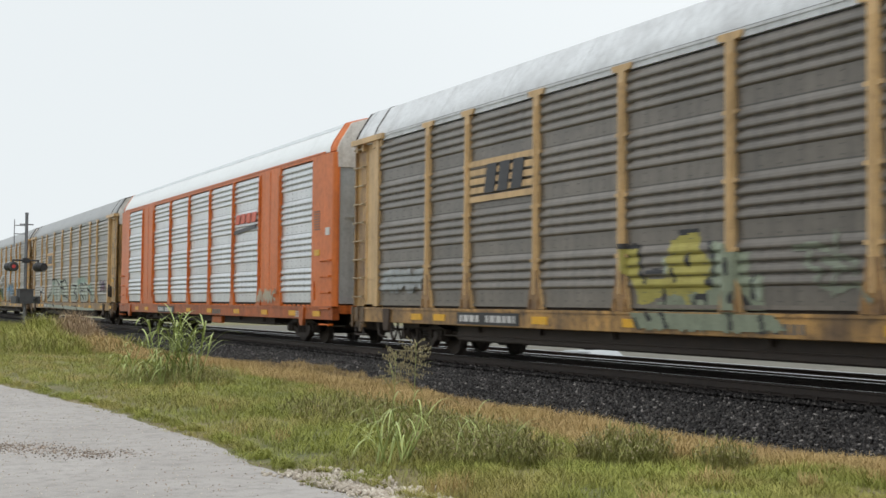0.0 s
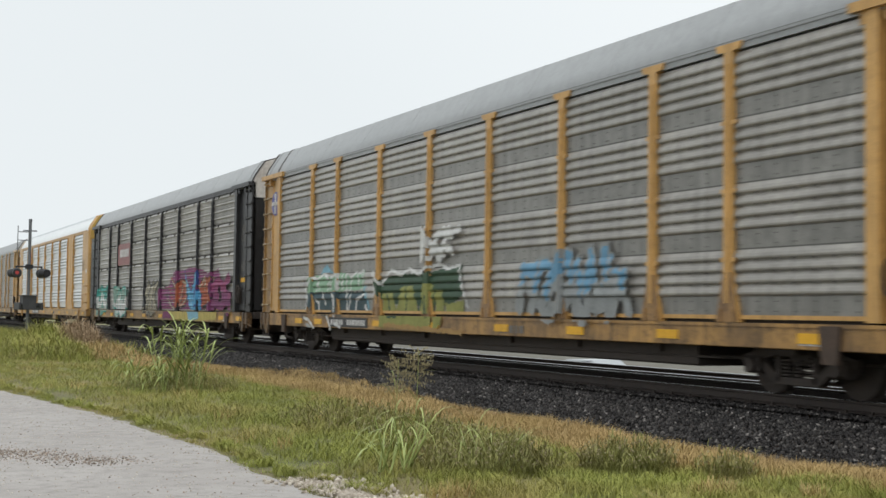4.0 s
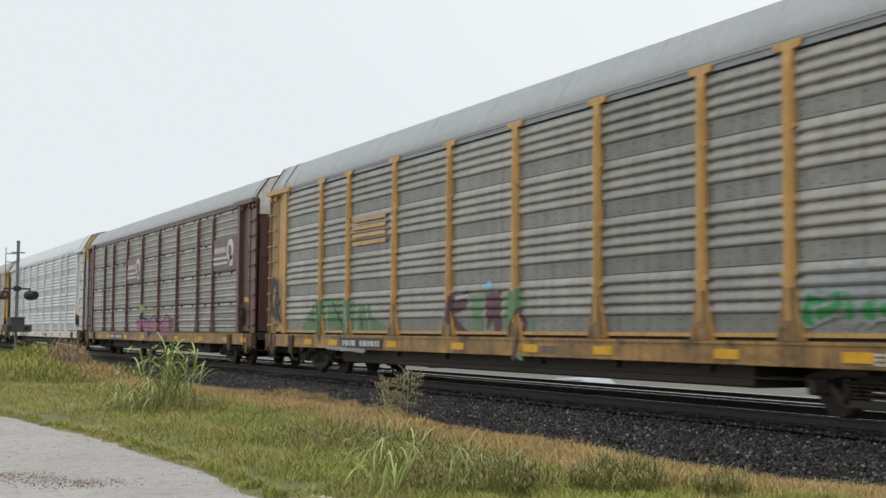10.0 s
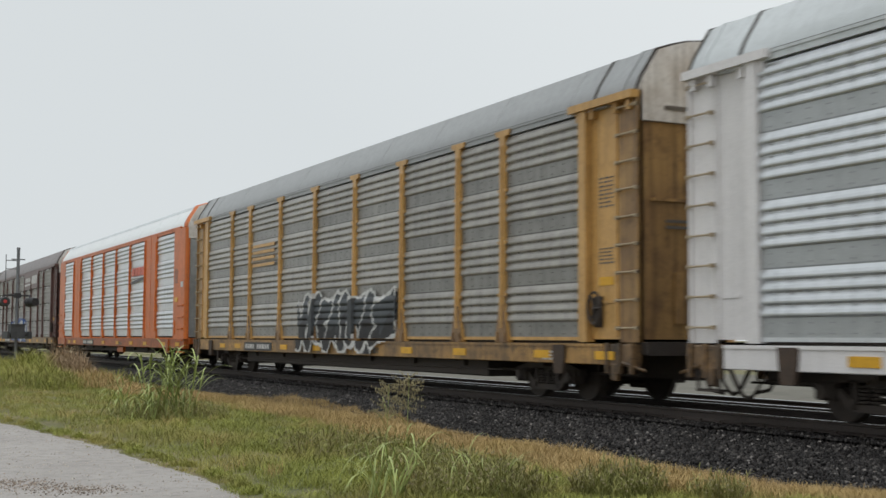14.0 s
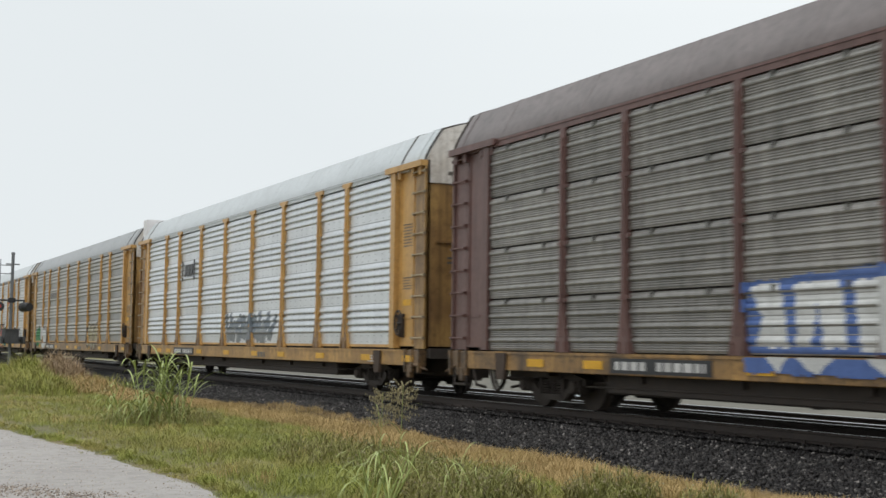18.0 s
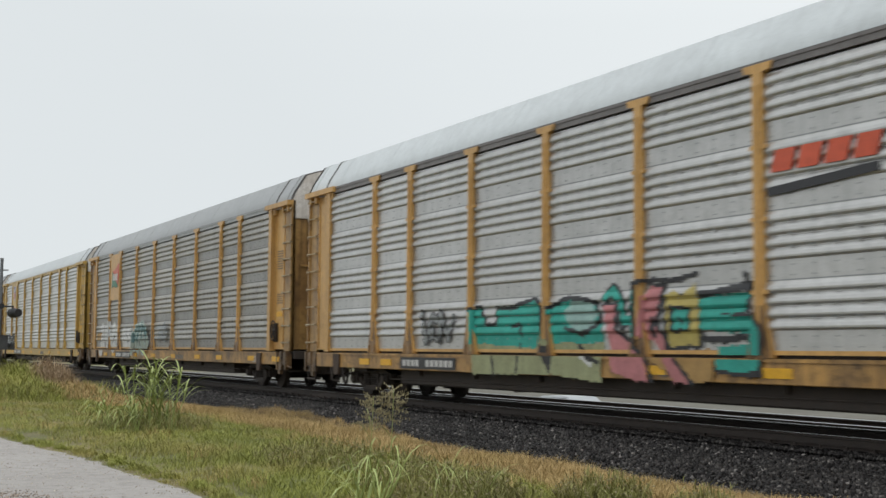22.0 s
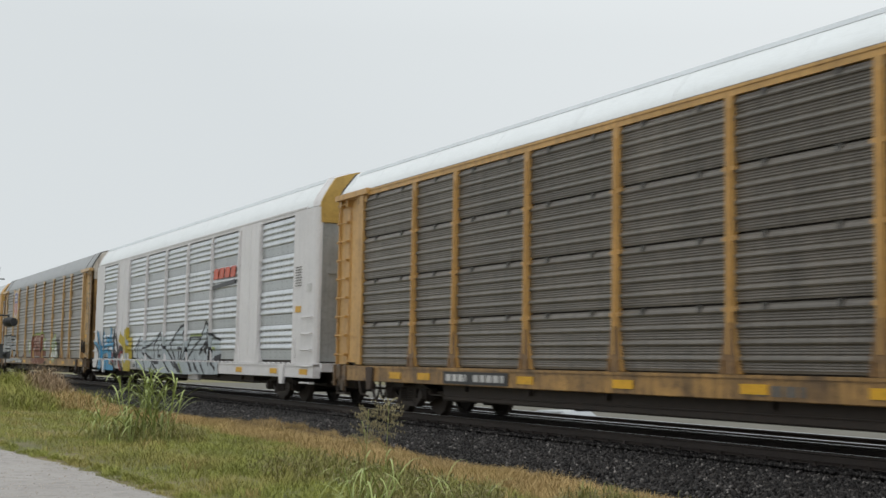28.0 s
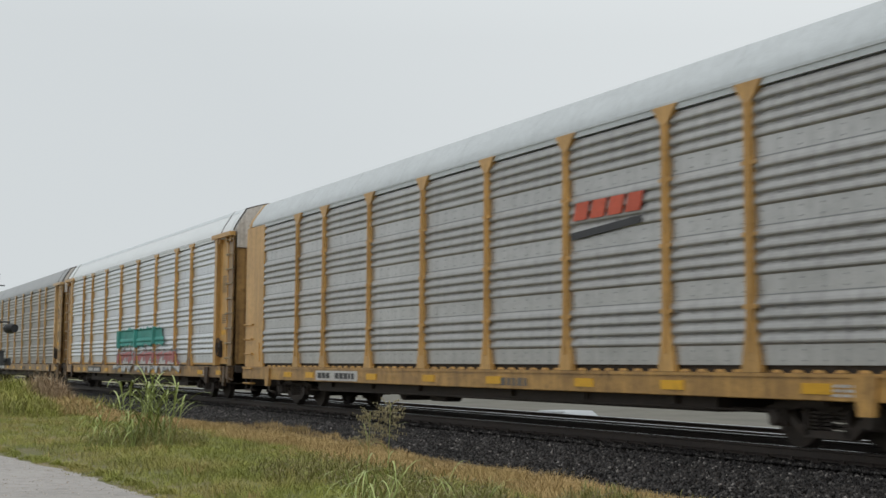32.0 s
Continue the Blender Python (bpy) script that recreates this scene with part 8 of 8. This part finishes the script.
mural(c, [
    (SKY2, 0.22, [(10.2, 2.3), (10.2, 2), (9.9, 1.7), (9.5, 1.45), (9.2, 1.1)]),
    (SKY2, 0.15, [(11.65, 1.3), (10.8, 1.4), (10.15, 1.35)]),
    (INK, 0.12, [(11.2, 1.2), (11.1, 1.1), (11.4, 0.9), (11.5, 0.6)]),
    (SKY2, 0, [(11, 1), (10.55, 1), (10.8, 0.6), (11.3, 0.6)]),
    (INK, 0.12, [(10.55, 1.5), (10.5, 1.2), (10.65, 0.85), (10.75, 0.6)]),
    (SKY2, 0, [(10.65, 1.35), (10, 1.35), (10.05, 1.05), (10.2, 0.85), (9.25, 0.8), (9.2, 0.6), (10.65, 0.6)])],
    "curling blue spray-painted lettering with black outlines", plain=P, lift=0.026)
mural(c, [
    (GOLD, 0, [(8.6, 1.8), (8.2, 2.2), (8.15, 2.05), (7.6, 1.95), (7.55, 2.25), (7.35, 2.25), (7.3, 1.95), (7, 1.6), (6.8, 1.5), (7.15, 2.15), (7, 2.35), (6.85, 2.1), (6.7, 1.9), (6.3, 1.95), (6.3, 1), (6.25, 0.95), (6.25, 0.6), (7.35, 0.6), (7.65, 0.95), (7.5, 1.4), (8.05, 1.65)]),
    (PALE, 0, [(7.4, 2.2), (7.2, 2.1), (6.8, 1.6), (6.9, 1.55), (7.25, 1.9)]),
    (PALE, 0, [(7.45, 1.5), (7.25, 1.5), (7.15, 1.3), (6.9, 1.3), (6.85, 1.15), (7.15, 0.9), (7.35, 0.95), (7.45, 1.15)])],
    "yellow flame and maroon letter with black shading", plain=P, lift=0.03)
mural(c, [
    (RED2, 0, [(8.45, 1.6), (7.9, 1.6), (7.65, 1.45), (7.65, 1.25), (8.15, 1.3), (8.25, 1.05), (7.75, 0.6), (8.05, 0.6), (8.4, 0.9), (8.45, 1.3)]),
    (INK, 0.21, [(7.8, 1.45), (8.15, 1.5), (8.6, 1.3), (8.9, 1.15), (8.8, 0.9)]),
    (INK, 0.16, [(8.2, 1), (7.85, 0.8), (7.4, 0.6)]),
    (INK, 0.14, [(9.05, 2.05), (8.8, 1.7), (8.65, 1.45)]),
    (INK, 0.28, [(9.45, 2.2), (9.55, 1.9), (9.35, 1.45), (8.9, 1.2)]),
    (INK, 0.12, [(9.05, 1.65), (9.4, 1.6)]),
    (RED2, 0.11, [(9.9, 1.25), (9.65, 1.1), (9.2, 0.95)]),
    (INK, 0.13, [(9.7, 0.95), (9.2, 0.8), (8.9, 0.65)])],
    "yellow flame and maroon letter with black shading", plain=P, lift=0.034)
# 21
c = rack("dark_panel", "tan", "rusty_yellow", label="dark weathered auto rack car with a shield sign and brown graffiti")
placard(c, 7.25, 8.92, 3.1, 5.02, "tan", label="faded yellow sign panel")
shield(c, 8.1, 3.38, 4.98, 1.25)
mural(c, [
    (SILVER, 0, [(12.3, 2.35), (9.5, 2.4), (9.2, 2.3), (8.05, 2.3), (7.4, 1.9), (7.25, 1.1), (9.15, 1.05), (12.7, 1.2)]),
    (SILVER, 0, [(11.95, 0.95), (6.95, 1), (5.25, 0.9), (11.75, 0.7)]),
    (INK, 0.08, [(12.1, 2.35), (12.25, 1.15)]),
    (INK, 0.08, [(12.3, 2.35), (9.5, 2.4), (9.3, 1.15)]),
    (INK, 0.08, [(11.65, 2.25), (11.75, 1.8), (11.3, 1.8), (11.3, 2.2)]),
    (INK, 0.08, [(10.95, 2.2), (10.95, 1.75), (10.55, 2.2), (10.35, 1.75)]),
    (INK, 0.08, [(10.05, 2.2), (10.05, 1.7), (9.55, 1.7)]),
    (INK, 0.08, [(11.8, 1.55), (9.55, 1.55)]),
    (INK, 0.08, [(11.65, 1.55), (11.6, 1.2)]),
    (INK, 0.08, [(10.75, 1.5), (10.65, 1.15), (10.1, 1.45), (10, 1.15)])],
    "silver block lettering with black outlines")
mural(c, [
    (INK, 0.08, [(9.15, 1.1), (9.05, 2.3), (8.05, 2.3), (7.9, 2.1), (7.4, 1.9), (7.25, 1.1)]),
    (INK, 0.08, [(8.9, 2.1), (8.15, 2.1)]),
    (INK, 0.08, [(8.9, 1.75), (8, 1.75)]),
    (INK, 0.08, [(8.8, 1.45), (7.85, 1.45)]),
    (WHITE, 0.08, [(7.95, 2.1), (7.55, 2), (7.4, 1.5)])],
    "silver block lettering with black outlines", lift=0.01)
mural(c, [
    (LIME, 0, [(2.95, 1.95), (2.65, 2.1), (2.35, 1.95), (2.05, 1.75), (2.35, 1.25), (2.8, 1.3), (3.05, 1.7)]),
    (WHITE, 0, [(2.85, 1.9), (2.4, 1.95), (2.15, 1.7), (2.35, 1.45), (2.8, 1.45)]),
    (LIME, 0.16, [(1.3, 2.2), (0.6, 2.3), (-0.4, 2.3), (-1.15, 2.3), (-1.55, 2.35), (-1.9, 2.15), (-2, 1.6)]),
    (BRICK, 0, [(1.65, 1.85), (1.25, 2.2), (1, 2.3), (0.6, 2.25), (0.1, 2.25), (-0.4, 2.25), (-1.15, 2.25), (-1.4, 2.3), (-1.7, 2.3), (-1.9, 2.1), (-1.9, 1.45), (-2.6, 1.4), (-2.6, 0.75), (0.3, 0.7), (1.5, 0.7), (1.7, 1)]),
    (INK, 0.08, [(1.6, 1.85), (1.55, 1.15), (1.3, 0.75)])],
    "brown bubble lettering edged in lime and pink", lift=0.014)
mural(c, [
    (BLUSH, 0.08, [(1.2, 2), (1, 2.15), (0.7, 2), (0.75, 1.55)]),
    (BLUSH, 0.08, [(0.6, 2.05), (0.4, 2.2), (0.15, 2.05), (0.2, 1.7)]),
    (BLUSH, 0.08, [(-0.05, 1.65), (-0.15, 2.1), (-0.5, 2.1), (-0.55, 1.75)]),
    (BLUSH, 0.08, [(-0.65, 1.85), (-0.7, 2.1), (-1, 2.1), (-1.05, 1.8)]),
    (BLUSH, 0.08, [(-0.7, 1.7), (-1.05, 1.65), (-1.1, 1.2)]),
    (BLUSH, 0.08, [(-1.3, 1.6), (-1.35, 2.05), (-1.55, 2.2), (-1.8, 2), (-1.75, 1.5)]),
    (BLUSH, 0.08, [(1.5, 1.65), (1.4, 1.05), (1.1, 0.7)]),
    (BLUSH, 0.08, [(0.9, 1.4), (0.45, 0.8)]),
    (BLUSH, 0.08, [(-0.4, 1), (-0.6, 0.75)]),
    (WHITE, 0.08, [(1.2, 1.55), (1, 1.5)]),
    (WHITE, 0.08, [(-0.65, 1.35), (-0.9, 1.3)]),
    (INK, 0.08, [(0.3, 1.6), (-0.15, 1.6), (0.15, 1.35)])],
    "brown bubble lettering edged in lime and pink", lift=0.018)
mural(c, [
    (INK, 0.08, [(-0.65, 1.85), (-1, 1.85)]),
    (INK, 0.1, [(-1.4, 1.65), (-1.6, 1.35)]),
    (LIME, 0, [(-1.9, 2.05), (-2.6, 2.05), (-2.6, 1.4), (-1.95, 1.45)]),
    (WHITE, 0, [(-2.15, 1.95), (-2.6, 1.95), (-2.6, 1.5), (-2.15, 1.55)])],
    "brown bubble lettering edged in lime and pink", lift=0.022)
graffiti(c, -6.4, -4.8, 0.8, 2.2, (WHITE, SAGE), (0.35, 0.45, 0.12), 2, 164, label="white and lime spray-painted letters")
# 22
c = auto_car("sheet", "aged_silver", "yellow", "dirty_yellow", "roof_light", "bright_yellow", "white", post_cap="wye", label="yellow auto rack car with silver ribbed panels and white end doors", rise=1.02, flats="dull_silver")
cars.append(c)
marks(c, 23, dark=False)
for k, z in enumerate((4.15, 3.75, 3.3, 2.9, 2.3, 1.9)):
    part("lettering", Shape().box(-0.95, -0.3 - 0.1 * (k % 3), -13.515, -13.502, z, z + 0.1), M["faint_ink"], c)
slanted_bars(c, -6.5, -4.45, 3.55, 3.85, "logo_red", 4, slant=0.1, line="mark_black")
# 23
c = rack("silver_panel", "yellow", "rusty_yellow", "roof_white", "yellow-framed silver auto rack car with teal and white graffiti")
graffiti(c, -5.5, 1.7, 1.7, 2.4, (TEAL,), TEAL, 5, 171, thick=0.14, label="teal spray-painted lettering")
graffiti(c, -7.8, 2.1, 0.75, 1.6, (WHITE, ROSE), GREY, 6, 172, thick=0.12, label="white and red spray-painted lettering")
# 24
c = rack("brown_panel", "tan", "rusty_yellow", label="weathered grey-brown auto rack car with yellow posts")
# 25
c = rack("grey_panel", "tan", "rusty_yellow", label="weathered grey auto rack car with tan posts")


def motions():
    """The whole train rolls along the track."""
    times = [0, 0.5] + list(range(1, 32)) + [31.5, 32]
    for k, c in enumerate(cars):
        walk(c, [(t, pose(TRACK, (k + 0.5) * CAR_PITCH - rolled(t), 0)) for t in times])


motions()
